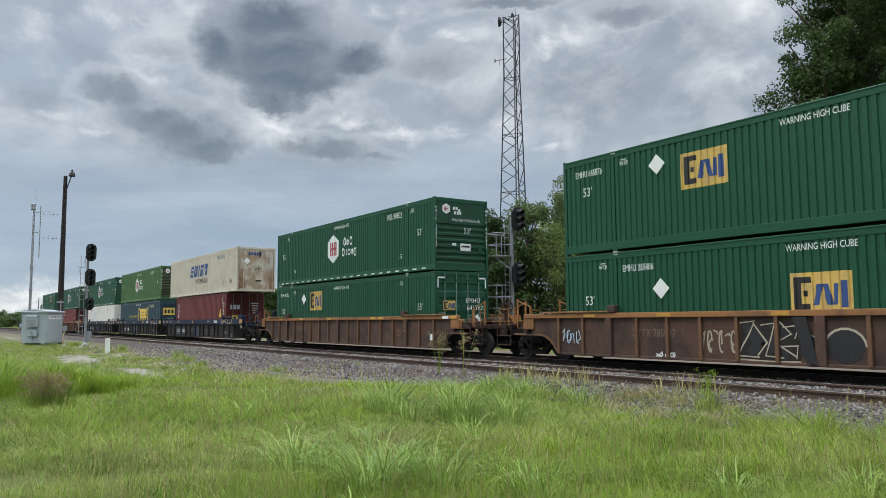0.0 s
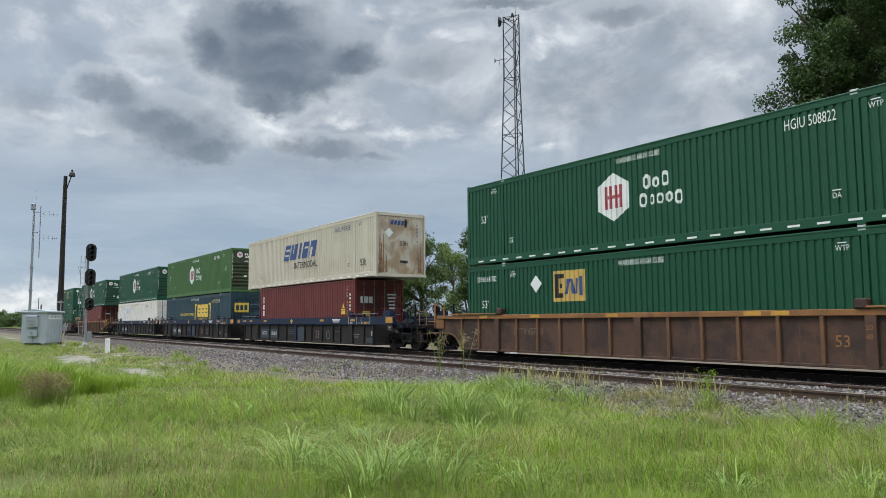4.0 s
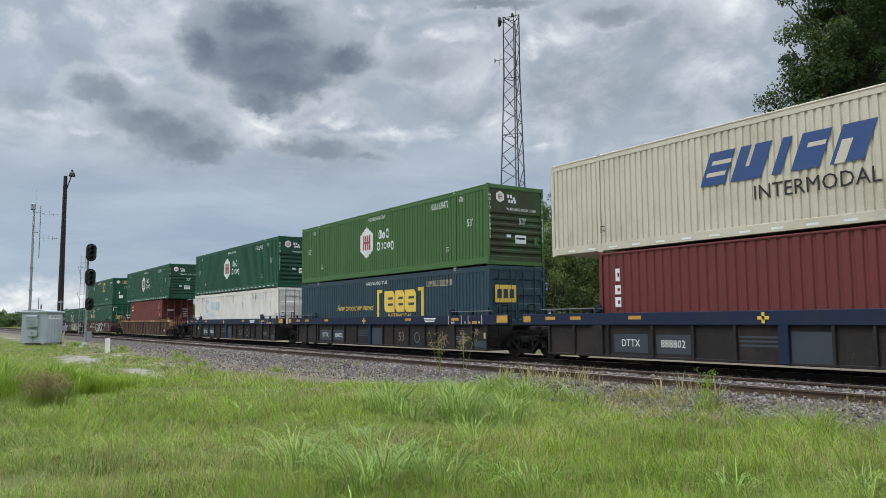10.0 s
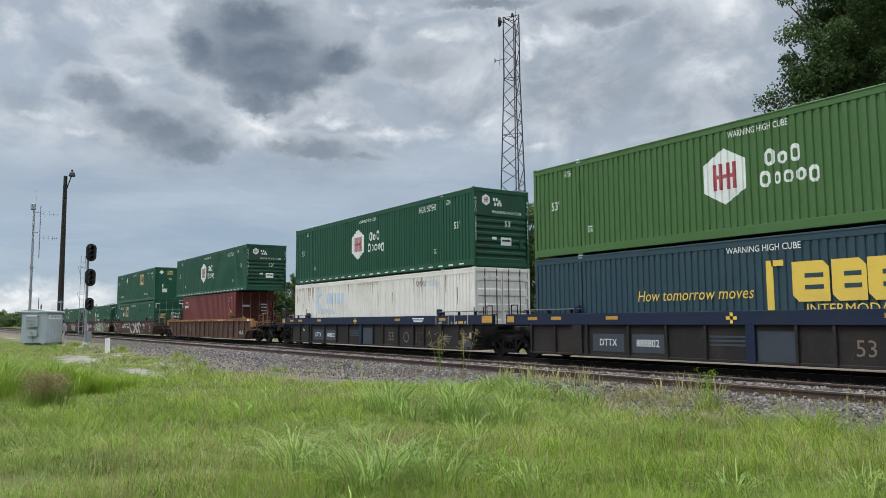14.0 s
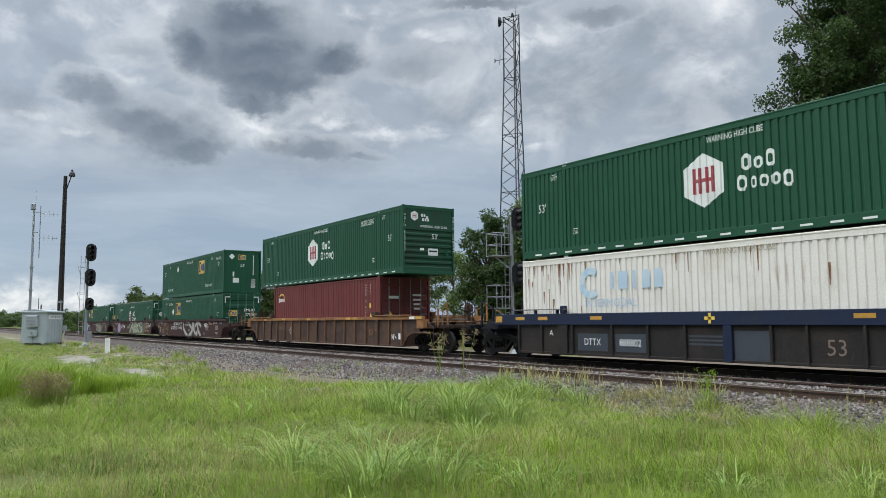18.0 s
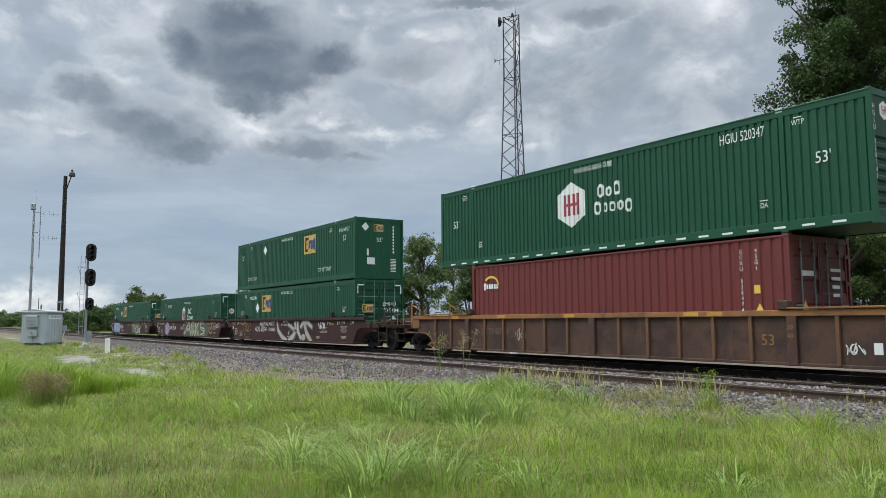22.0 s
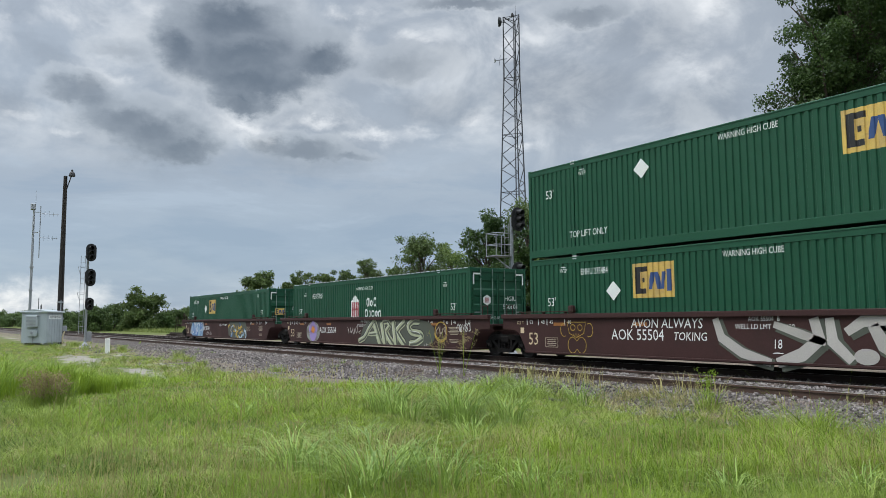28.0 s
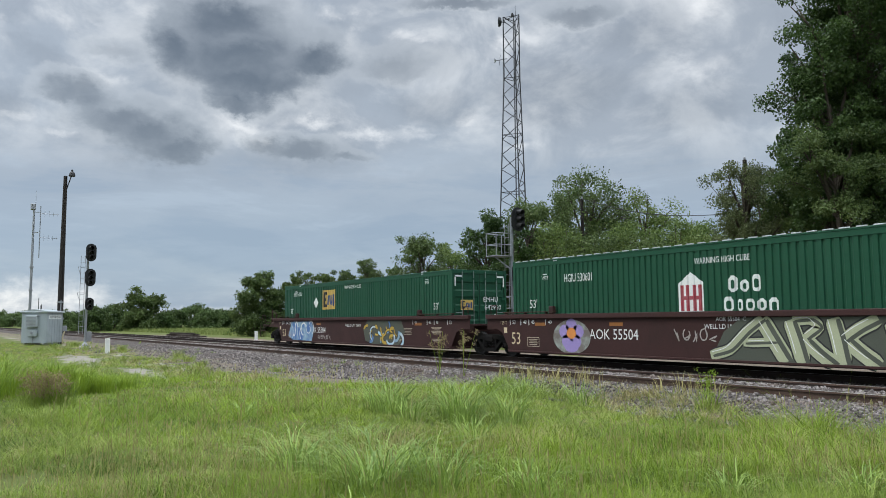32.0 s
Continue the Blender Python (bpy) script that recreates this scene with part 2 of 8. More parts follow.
STRAW = foliage("dry_grass", (0.23, 0.205, 0.08), (0.4, 0.36, 0.155), 0.7, 0.2)
LUSH = foliage("lush_grass", (0.1, 0.175, 0.014), (0.31, 0.42, 0.05), 0.5, 0.4)
TUFT = foliage("tuft_blades", (0.045, 0.11, 0.012), (0.34, 0.46, 0.11), 0.4, 0.28)
LEAVES = foliage("tree_leaves", (0.024, 0.05, 0.014), (0.08, 0.132, 0.036), 0.5, 0.36)
LEAVES_PALE = foliage("pale_tree_leaves", (0.055, 0.1, 0.024), (0.2, 0.26, 0.075), 0.55, 0.42)
LEAVES_FAR = foliage("hedge_leaves", (0.045, 0.08, 0.025), (0.1, 0.15, 0.045), 0.6, 0.3)


def ground_material():
    """Earth, gravel and short turf, blended by noise and by where traffic has worn it."""
    m = bpy.data.materials.new("turf_and_gravel")
    m.use_nodes = True
    n = Nodes(m.node_tree)
    co = n.add("ShaderNodeTexCoord").outputs["Object"]
    sep = n.add("ShaderNodeSeparateXYZ", {0: co})
    x, y = sep.outputs[0], sep.outputs[1]
    turf = n.mix(n.noise(co, 1.2, 5.0), rgb(0.06, 0.085, 0.018), rgb(0.125, 0.145, 0.04))
    turf = n.mix(n.math("MULTIPLY", n.ramp(n.noise(co, 9.0, 4.0), 0.5, 0.7), 0.7), turf, rgb(0.09, 0.072, 0.045))
    stone = n.noise(co, 22.0, 3.0, 0.7)
    gravel = n.mix(n.ramp(stone, 0.3, 0.7), rgb(0.085, 0.068, 0.052), rgb(0.2, 0.165, 0.13))
    pale = n.math("MULTIPLY", n.ramp(n.noise(co, 0.5, 4.0), 0.45, 0.6), n.math("MULTIPLY", n.ramp(n.math("MULTIPLY", y, -1.0), 8.5, 10.0), n.ramp(n.math("MULTIPLY", x, -1.0), 22.0, 32.0)))
    gravel = n.mix(pale, gravel, rgb(0.29, 0.27, 0.235))
    wave = n.math("MULTIPLY_ADD", n.math("SUBTRACT", n.noise(co, 0.35, 4.0), 0.5), 4.0, y)
    near = n.math("MULTIPLY", n.ramp(wave, -11.2, -9.8), n.ramp(n.math("MULTIPLY", wave, -1.0), 5.0, 6.0))
    near = n.math("MULTIPLY", near, n.ramp(n.math("MULTIPLY", x, -1.0), 10.0, 18.0))
    patchy = n.ramp(n.noise(co, 0.7, 5.0, 0.6), 0.36, 0.52)
    far = n.math("MULTIPLY", n.ramp(wave, 2.5, 3.5), n.ramp(n.math("MULTIPLY", wave, -1.0), -9.5, -8.0))
    far = n.math("MULTIPLY", far, n.ramp(x, -120.0, -95.0))
    worn = n.math("MAXIMUM", n.math("MULTIPLY", near, patchy), far, clamp=True)
    for cx, cy, rx, ry in ((-37.8, -11.8, 5.2, 0.9), (-28.0, -11.3, 3.6, 0.6)):
        u, v = n.math("DIVIDE", n.math("SUBTRACT", x, cx), rx), n.math("DIVIDE", n.math("SUBTRACT", y, cy), ry)
        r2 = n.math("ADD", n.math("ADD", n.math("MULTIPLY", u, u), n.math("MULTIPLY", v, v)), n.math("MULTIPLY_ADD", n.noise(co, 0.9, 6.0, 0.65), 4.4, -2.0))
        spot = n.math("SUBTRACT", 1.0, n.ramp(r2, 0.5, 1.2))
        gravel = n.mix(spot, gravel, n.mix(n.ramp(stone, 0.3, 0.7), rgb(0.16, 0.145, 0.12), rgb(0.3, 0.28, 0.245)))
        worn = n.math("MAXIMUM", worn, spot)
    col = n.mix(worn, turf, gravel)
    bs = n.add("ShaderNodeBsdfPrincipled", {"Base Color": col, "Roughness": 0.95, "Specular IOR Level": 0.15})
    bp = n.add("ShaderNodeBump", {"Strength": 0.7, "Distance": 0.04, "Height": stone})
    n.put(bs, "Normal", bp.outputs[0])
    n.add("ShaderNodeOutputMaterial", {0: bs.outputs[0]})
    return m


GROUND = ground_material()


# ---- the moving cloud layer ----
def cloud_material():
    """Overcast: slate-blue base, dark billows and bright breaks, growing brighter towards the zenith. Azimuths count from +y to -x."""
    m = bpy.data.materials.new("overcast_cloud")
    m.use_nodes = True
    n = Nodes(m.node_tree)
    co = n.add("ShaderNodeTexCoord").outputs["Object"]
    d = n.vec("NORMALIZE", n.vec("SUBTRACT", co, (EYE[0], EYE[1], 0.0)))
    sep = n.add("ShaderNodeSeparateXYZ", {0: d})
    dx, dy, dz = sep.outputs[0], sep.outputs[1], sep.outputs[2]
    az = n.math("MULTIPLY", n.math("ARCTAN2", n.math("MULTIPLY", dx, -1.0), dy), 57.2958)
    el = n.math("MULTIPLY", n.math("ARCSINE", dz), 57.2958)
    k = n.math("DIVIDE", 1.0, n.math("ADD", n.math("MAXIMUM", dz, 0.0), 0.16))
    flat = n.add("ShaderNodeVectorMath", {0: d, "Scale": k}, "SCALE").outputs[0]
    flat = n.vec("MULTIPLY", flat, (1.0, 1.0, 0.0))
    tall = n.vec("MULTIPLY", d, (1.0, 1.0, 1.5))
    puff = n.noise(tall, 7.5, 8.0, 0.58, 0.35)
    fine = n.noise(tall, 19.0, 7.0, 0.6, 0.3)
    band = n.noise(flat, 1.1, 5.0, 0.5, 0.2)
    wob = n.math("SUBTRACT", n.noise(tall, 10.0, 8.0, 0.6, 0.5), 0.5)
    wob2 = n.math("SUBTRACT", fine, 0.5)
    high = n.ramp(el, 9.0, 15.0)
    swirl = n.add("ShaderNodeTexNoise", {"Vector": tall, "Scale": 11.0, "Detail": 7.0, "Roughness": 0.55}).outputs["Color"]
    curl = n.add("ShaderNodeTexNoise", {"Vector": tall, "Scale": 38.0, "Detail": 6.0, "Roughness": 0.6}).outputs["Color"]
    s1, s2 = n.add("ShaderNodeSeparateXYZ", {0: swirl}), n.add("ShaderNodeSeparateXYZ", {0: curl})
    waz = n.math("ADD", az, n.math("ADD", n.math("MULTIPLY_ADD", s1.outputs[0], 3.0, -1.5), n.math("MULTIPLY_ADD", s2.outputs[0], 2.2, -1.1)))
    wel = n.math("ADD", el, n.math("ADD", n.math("MULTIPLY_ADD", s1.outputs[1], 2.2, -1.1), n.math("MULTIPLY_ADD", s2.outputs[1], 1.7, -0.85)))
    base = n.mix(n.ramp(el, 2.0, 15.0), rgb(0.262, 0.343, 0.45), rgb(0.325, 0.362, 0.408))
    base = n.mix(n.math("MULTIPLY", n.ramp(band, 0.45, 0.68), 0.4), base, rgb(0.38, 0.442, 0.51))
    base = n.mix(n.math("MULTIPLY", n.math("MULTIPLY", n.ramp(puff, 0.42, 0.66), high), 0.85), base, rgb(0.6, 0.63, 0.655))
    base = n.mix(n.math("MULTIPLY", n.math("MULTIPLY", n.ramp(fine, 0.5, 0.75), high), 0.3), base, rgb(0.225, 0.255, 0.29))

    wisp = n.noise(n.vec("MULTIPLY", d, (1.0, 1.0, 5.0)), 5.0, 6.0, 0.6, 0.3)
    base = n.mix(n.math("MULTIPLY", n.ramp(wisp, 0.5, 0.68), n.math("MULTIPLY_ADD", high, -0.4, 0.4)), base, rgb(0.41, 0.485, 0.57))
    base = n.mix(n.math("MULTIPLY", n.ramp(wisp, 0.5, 0.34), n.math("MULTIPLY_ADD", high, -0.35, 0.35)), base, rgb(0.2, 0.275, 0.375))

    def blob(a, e, wide, high, rag, lo, hi):
        """How deep a direction lies in a ragged oval round (a, e)."""
        u = n.math("DIVIDE", n.math("SUBTRACT", waz, a), wide)
        v = n.math("DIVIDE", n.math("SUBTRACT", wel, e), high)
        r = n.math("SQRT", n.math("ADD", n.math("MULTIPLY", u, u), n.math("MULTIPLY", v, v)))
        r = n.math("ADD", r, n.math("ADD", n.math("MULTIPLY", wob, rag * 2.6), n.math("MULTIPLY", wob2, rag * 1.1)))
        return n.math("SUBTRACT", 1.0, n.ramp(r, lo, hi))

    bright = None
    for a, e, wide, tallness, s in CLOUD_GAPS:
        q = n.math("MULTIPLY", blob(a, e, wide, tallness, 0.8, 0.0, 1.35), s)
        bright = q if bright is None else n.math("MAXIMUM", bright, q)
    bright = n.math("MULTIPLY", bright, n.math("MULTIPLY_ADD", n.ramp(n.math("ADD", puff, n.math("MULTIPLY", wob2, 0.9)), 0.36, 0.66), 0.75, 0.25))
    base = n.mix(bright, base, rgb(0.86, 0.872, 0.875))
    dark = None
    for a, e, wide, tallness, s in CLOUD_LUMPS:
        q = n.math("MULTIPLY", blob(a, e, wide, tallness, 0.4, 0.2, 1.35), s)
        dark = q if dark is None else n.math("MAXIMUM", dark, q)
    base = n.mix(dark, base, rgb(0.16, 0.183, 0.212))
    # solid heaps with crisp, curdled rims
    body = depth = under = None
    for a, e, wide, tallness, s in CLOUD_HEAPS:
        u = n.math("DIVIDE", n.math("SUBTRACT", waz, a), wide)
        v = n.math("DIVIDE", n.math("SUBTRACT", wel, e), tallness)
        f = n.math("SUBTRACT", 1.0, n.math("SQRT", n.math("ADD", n.math("MULTIPLY", u, u), n.math("MULTIPLY", v, v))))
        depth = f if depth is None else n.math("SMOOTH_MAX", depth, f, 0.45)
        g = n.math("SUBTRACT", f, n.math("MULTIPLY", v, 0.5))
        under = g if under is None else n.math("SMOOTH_MAX", under, g, 0.45)
        q = n.math("MULTIPLY", n.ramp(f, -0.5, 0.1), s)
        body = q if body is None else n.math("MAXIMUM", body, q)
    rim = n.math("MULTIPLY", n.ramp(depth, -0.5, -0.1), n.math("MULTIPLY", n.ramp(el, 11.0, 14.0), 0.3))
    base = n.mix(rim, base, rgb(0.56, 0.59, 0.61))
    billow = n.math("ADD", n.math("MULTIPLY_ADD", n.noise(tall, 12.0, 5.0, 0.55, 0.3), 0.8, -0.4), n.math("MULTIPLY", wob2, 0.2))
    tone = n.mix(n.ramp(n.math("ADD", under, billow), -0.15, 0.95), rgb(0.34, 0.375, 0.41), rgb(0.112, 0.134, 0.158))
    edge = n.math("ADD", depth, n.math("ADD", n.math("MULTIPLY", wob, 0.6), n.math("MULTIPLY", wob2, 0.55)))
    body = n.math("MULTIPLY", body, n.ramp(edge, -0.28, 0.3))
    base = n.mix(body, base, tone)
    lift = n.math("MULTIPLY_ADD", n.ramp(el, 24.0, 75.0), ZENITH - 1.0, 1.0)
    em = n.add("ShaderNodeEmission", {"Color": base, "Strength": lift})
    tr = n.add("ShaderNodeBsdfTransparent")
    mx = n.add("ShaderNodeMixShader", {0: 0.16, 1: em.outputs[0], 2: tr.outputs[0]})
    n.add("ShaderNodeOutputMaterial", {0: mx.outputs[0]})
    return m


ZENITH = 8.4
# azimuth, elevation, half width, half height (degrees), strength
CLOUD_HEAPS = [(69.6, 19.9, 6.2, 2.6, 1), (70.7, 22.1, 5.0, 1.9, 1), (69.4, 17.9, 5.0, 1.7, 1), (64.5, 19.9, 2.8, 1.5, 1), (74.5, 20.0, 2.0, 2.2, 1), (70.0, 16.2, 2.5, 1.1, 0.9), (78.3, 14.5, 3.6, 1.5, 0.8), (74.8, 12.9, 3.1, 1.3, 0.85), (81.2, 16.1, 2.5, 1.1, 0.7), (76.5, 13.8, 3.4, 1.7, 0.8), (65.6, 12.9, 3.0, 1.0, 0.65), (68.1, 13.3, 1.7, 0.7, 0.6), (62.1, 12.4, 2.2, 0.5, 0.5), (58.0, 19.2, 3.5, 1.2, 0.35), (78.8, 19.1, 2.1, 0.8, 0.3), (52.4, 23.5, 4.6, 0.6, 0.7), (43.6, 22.3, 3.2, 0.9, 0.6)]
CLOUD_LUMPS = [(69.4, 18.1, 9.1, 5.0, 0.3), (76.5, 13.2, 6.1, 2.5, 0.35), (65.1, 12.6, 5.5, 1.5, 0.3), (45.6, 16.7, 7.6, 2.5, 0.4), (55.2, 16.0, 4.8, 1.5, 0.35), (38.9, 20.3, 4.8, 1.9, 0.3), (85.9, 14.9, 2.3, 1.5, 0.4), (36.7, 15.1, 4.7, 1.9, 0.35), (82.9, 17.9, 2.1, 1.1, 0.3), (56.9, 19.3, 4.4, 1.7, 0.35)]
CLOUD_GAPS = [(79.4, 16.8, 1.6, 0.7, 0.9), (82.3, 12.9, 0.9, 0.4, 0.7), (70.1, 14.4, 2.3, 0.7, 1), (68.9, 13.5, 1.8, 0.7, 1), (64.9, 14.9, 2.8, 0.5, 0.8), (60.0, 14.0, 2.9, 0.5, 0.75), (57.2, 14.0, 2.0, 0.4, 0.8), (61.2, 20.4, 1.1, 1.1, 0.75), (56.5, 21.2, 2.0, 0.5, 0.7), (49.8, 20.3, 1.3, 0.8, 0.8), (52.5, 15.1, 1.7, 0.9, 0.7), (48.9, 12.8, 1.5, 0.4, 0.6), (76.4, 21.8, 1.4, 0.7, 0.5), (86.3, 19.2, 1.5, 0.8, 0.6), (34.4, 21.7, 1.8, 1.2, 0.75), (35.7, 18.0, 2.4, 1.0, 0.5), (60.0, 23.3, 2.5, 0.5, 0.5), (47.9, 21.3, 1.8, 0.8, 0.5), (82.0, 20.7, 2.2, 0.9, 0.45), (84.9, 14.3, 1.3, 0.4, 0.6), (62.8, 22.8, 1.1, 0.6, 0.6), (48.2, 15.7, 1.9, 0.5, 0.4), (84.0, 1.4, 5.0, 1.3, 1.0), (77.5, 0.6, 8.8, 0.4, 0.5)]
rings = [(4700 * math.sin(radians(90) * i / 48)) for i in range(1, 49)]
seg = 96
dv = [(0.0, 0.0, 620.0)] + [(r * math.cos(2 * math.pi * j / seg), r * math.sin(2 * math.pi * j / seg), 620.0 * (1.0 - 1.06 * (r / 4700.0) ** 2)) for r in rings for j in range(seg)]
df = [(0, 1 + (j + 1) % seg, 1 + j) for j in range(seg)]
df += [(1 + i * seg + j, 1 + i * seg + (j + 1) % seg, 1 + (i + 1) * seg + (j + 1) % seg, 1 + (i + 1) * seg + j) for i in range(len(rings) - 1) for j in range(seg)]
dome = bpy.data.meshes.new("cloud_layer")
dome.from_pydata(dv, [], df)
dome.shade_smooth()
dome.materials.append(cloud_material())
clouds = tagged(new("cloud_layer", dome), "overcast layer of grey and slate-blue clouds", "sky", "", "structure")

# ---- ground ----
GROUND_Z = -0.42
TRACKS = (0.0, -3.79)
rng = np.random.default_rng(5)


def bumps(x, y):
    """Height of the gentle humps of the ground, without the track bed."""
    return 0.05 * np.sin(x * 0.21 + 1.0) * np.cos(y * 0.33) + 0.03 * np.sin(x * 0.63 + y * 0.41) + 0.02 * np.sin(x * 1.7 - y * 1.3)


def ground_height(x, y):
    """Height of the ground sheet at arrays x, y."""
    x, y = np.asarray(x, float), np.asarray(y, float)
    fade = np.clip(1.0 - np.hypot(x + 30, y) / 180.0, 0, 1)
    z = GROUND_Z + bumps(x, y) * fade
    z = z + 0.17 * np.clip((-x - 34) / 25, 0, 1) * np.clip((y + 30) / 15, 0, 1) * np.clip((3 - y) / 6, 0, 1) * fade
    bed = np.clip((4.6 - np.abs(y + 1.9)) / 0.6, 0, 1)
    return z - 0.25 * bed


def build_ground():
    gx = np.concatenate([-np.geomspace(4300, 150, 14), np.arange(-140, -40, 2.5), np.arange(-40, 20, 0.5), np.geomspace(22, 4300, 16)])
    gy = np.concatenate([-np.geomspace(4300, 42, 14), np.arange(-40, -24, 2.0), np.arange(-24, 14, 0.4), np.geomspace(15, 4300, 22)])
    xx, yy = np.meshgrid(gx, gy, indexing="ij")
    zz = ground_height(xx, yy)
    vs = np.stack([xx, yy, zz], -1).reshape(-1, 3)
    ny = len(gy)
    i, j = np.meshgrid(np.arange(len(gx) - 1), np.arange(ny - 1), indexing="ij")
    q = np.stack([i * ny + j, (i + 1) * ny + j, (i + 1) * ny + j + 1, i * ny + j + 1], -1).reshape(-1, 4)
    me = array_mesh("ground", vs, q, True)
    me.materials.append(GROUND)
    return tagged(new("ground", me), "flat grassy ground with worn gravel patches beside the tracks", "ground", "", "structure")


build_ground()

# track bed: one long bank of crushed stone under both tracks, heaped between the rails of the near one
BED_TOP = -0.165
BED = [(-7.4, -0.75), (-6.6, -0.5), (-6.1, -0.34), (-5.4, -0.19), (-4.63, -0.178), (-4.46, -0.095), (-3.8, -0.07), (-3.12, -0.085), (-2.96, -0.15), (-2.6, BED_TOP), (-1.9, BED_TOP - 0.06), (-1.2, BED_TOP), (1.6, BED_TOP), (2.2, -0.34), (3.2, -0.75)]


def surface_height(x, y):
    """Height of whatever lies on top: ground or track bed."""
    bed_y, bed_z = zip(*([(-30, -0.8)] + BED + [(30, -0.8)]))
    return np.maximum(np.interp(y, bed_y, bed_z), ground_height(x, y))


def build_ballast():
    prof = BED
    xs = np.concatenate([[-1500, -700, -350, -200, -150], np.arange(-120, 30, 0.6), [60, 200, 800]])
    vs, q = [], []
    r = np.random.default_rng(3)
    for x in xs:
        for y, z in prof:
            vs.append((x, y + r.normal(0, 0.05 if y < -5 else 0.015), z + r.normal(0, 0.01)))
    n = len(prof)
    for i in range(len(xs) - 1):
        for j in range(n - 1):
            q.append((i * n + j, i * n + n + j, i * n + n + j + 1, i * n + j + 1))
    me = array_mesh("ballast_bed", np.array(vs), np.array(q), True)
    me.materials.append(BALLAST)
    return tagged(new("ballast_bed", me), "bank of grey crushed stone under the tracks", "ballast", "", "structure")


def ballast_material():
    m = bpy.data.materials.new("crushed_stone_bed")
    m.use_nodes = True
    n = Nodes(m.node_tree)
    co = n.add("ShaderNodeTexCoord").outputs["Object"]
    vo = n.add("ShaderNodeTexVoronoi", {"Vector": co, "Scale": 17.0})
    tone = n.math("MULTIPLY_ADD", n.add("ShaderNodeSeparateXYZ", {0: vo.outputs["Color"]}).outputs[0], 0.8, 0.5)
    col = n.mix(n.noise(co, 1.1, 4.0), rgb(0.06, 0.05, 0.045), rgb(0.13, 0.113, 0.103))
    col = n.add("ShaderNodeVectorMath", {0: col, "Scale": tone}, "SCALE").outputs[0]
    bs = n.add("ShaderNodeBsdfPrincipled", {"Base Color": col, "Roughness": 0.95, "Specular IOR Level": 0.2})
    bp = n.add("ShaderNodeBump", {"Strength": 1.0, "Distance": 0.05, "Height": n.math("SUBTRACT", 1.0, vo.outputs["Distance"])})
    n.put(bs, "Normal", bp.outputs[0])
    n.add("ShaderNodeOutputMaterial", {0: bs.outputs[0]})
    return m


BALLAST = ballast_material()
build_ballast()


def scatter_solids(name, places, sizes, material, seed, label, category):
    """Many small angular stones as one mesh of kind stuff."""
    r = np.random.default_rng(seed)
    base = np.array([(1, 0, 0), (-1, 0, 0), (0, 1, 0), (0, -1, 0), (0, 0, 1), (0, 0, -1)], float)
    tri = np.array([(0, 2, 4), (2, 1, 4), (1, 3, 4), (3, 0, 4), (2, 0, 5), (1, 2, 5), (3, 1, 5), (0, 3, 5)])
    n = len(places)
    a = r.normal(size=(n, 3, 3))
    qm = np.linalg.qr(a)[0]
    body = base[None] * (0.6 + 0.6 * r.random((n, 6, 1))) * sizes[:, None, None]
    vs = np.einsum("nij,nkj->nki", qm, body) + places[:, None, :]
    fs = (tri[None] + (np.arange(n) * 6)[:, None, None]).reshape(-1, 3)
    me = array_mesh(name, vs.reshape(-1, 3), fs)
    me.materials.append(material)
    return tagged(new(name, me), label, category, "", "stuff")


def stone_island_material():
    m = bpy.data.materials.new("loose_stone")
    m.use_nodes = True
    n = Nodes(m.node_tree)
    luck = n.add("ShaderNodeNewGeometry").outputs["Random Per Island"]
    co = n.add("ShaderNodeTexCoord").outputs["Object"]
    col = n.mix(n.math("POWER", luck, 1.5), rgb(0.045, 0.038, 0.036), rgb(0.3, 0.27, 0.255))
    col = n.mix(n.math("MULTIPLY", n.ramp(n.noise(co, 0.8, 4.0), 0.5, 0.7), 0.6), col, rgb(0.14, 0.1, 0.072))
    fine = n.noise(co, 60.0, 3.0)
    bs = n.add("ShaderNodeBsdfPrincipled", {"Base Color": col, "Roughness": 0.95, "Specular IOR Level": 0.2})
    bp = n.add("ShaderNodeBump", {"Strength": 0.4, "Distance": 0.01, "Height": fine})
    n.put(bs, "Normal", bp.outputs[0])
    n.add("ShaderNodeOutputMaterial", {0: bs.outputs[0]})
    return m


LOOSE = stone_island_material()


def build_stones():
    n = 50000
    u = rng.random(n)
    x = -4.0 - 50.0 * u ** 1.7
    zone, along = rng.random(n), rng.random(n)
    y = np.where(zone < 0.45, -7.0 + 2.45 * along, np.where(zone < 0.78, -4.55 + 2.9 * along, -1.65 + 3.3 * along))
    left = np.clip((-x - 16) / 16, 0, 1)
    spread = rng.random(n) < 0.2
    y = np.where(spread, -6.2 - (0.4 + 3.6 * left) * rng.random(n) ** 1.5, y)
    z = surface_height(x, y) + 0.002
    size = 0.024 + 0.036 * rng.random(n) ** 1.7
    scatter_solids("ballast_stones", np.stack([x, y, z], -1), size, LOOSE, 11, "loose grey crushed stones on the track bed", "ballast")


build_stones()


# ---- tracks ----
RAIL_SECTION = [(-0.076, -0.185), (0.076, -0.185), (0.076, -0.172), (0.012, -0.15), (0.009, -0.045), (0.036, -0.035), (0.036, -0.004), (0.03, 0.0), (-0.03, 0.0), (-0.036, -0.004), (-0.036, -0.035), (-0.009, -0.045), (-0.012, -0.15), (-0.076, -0.172)]


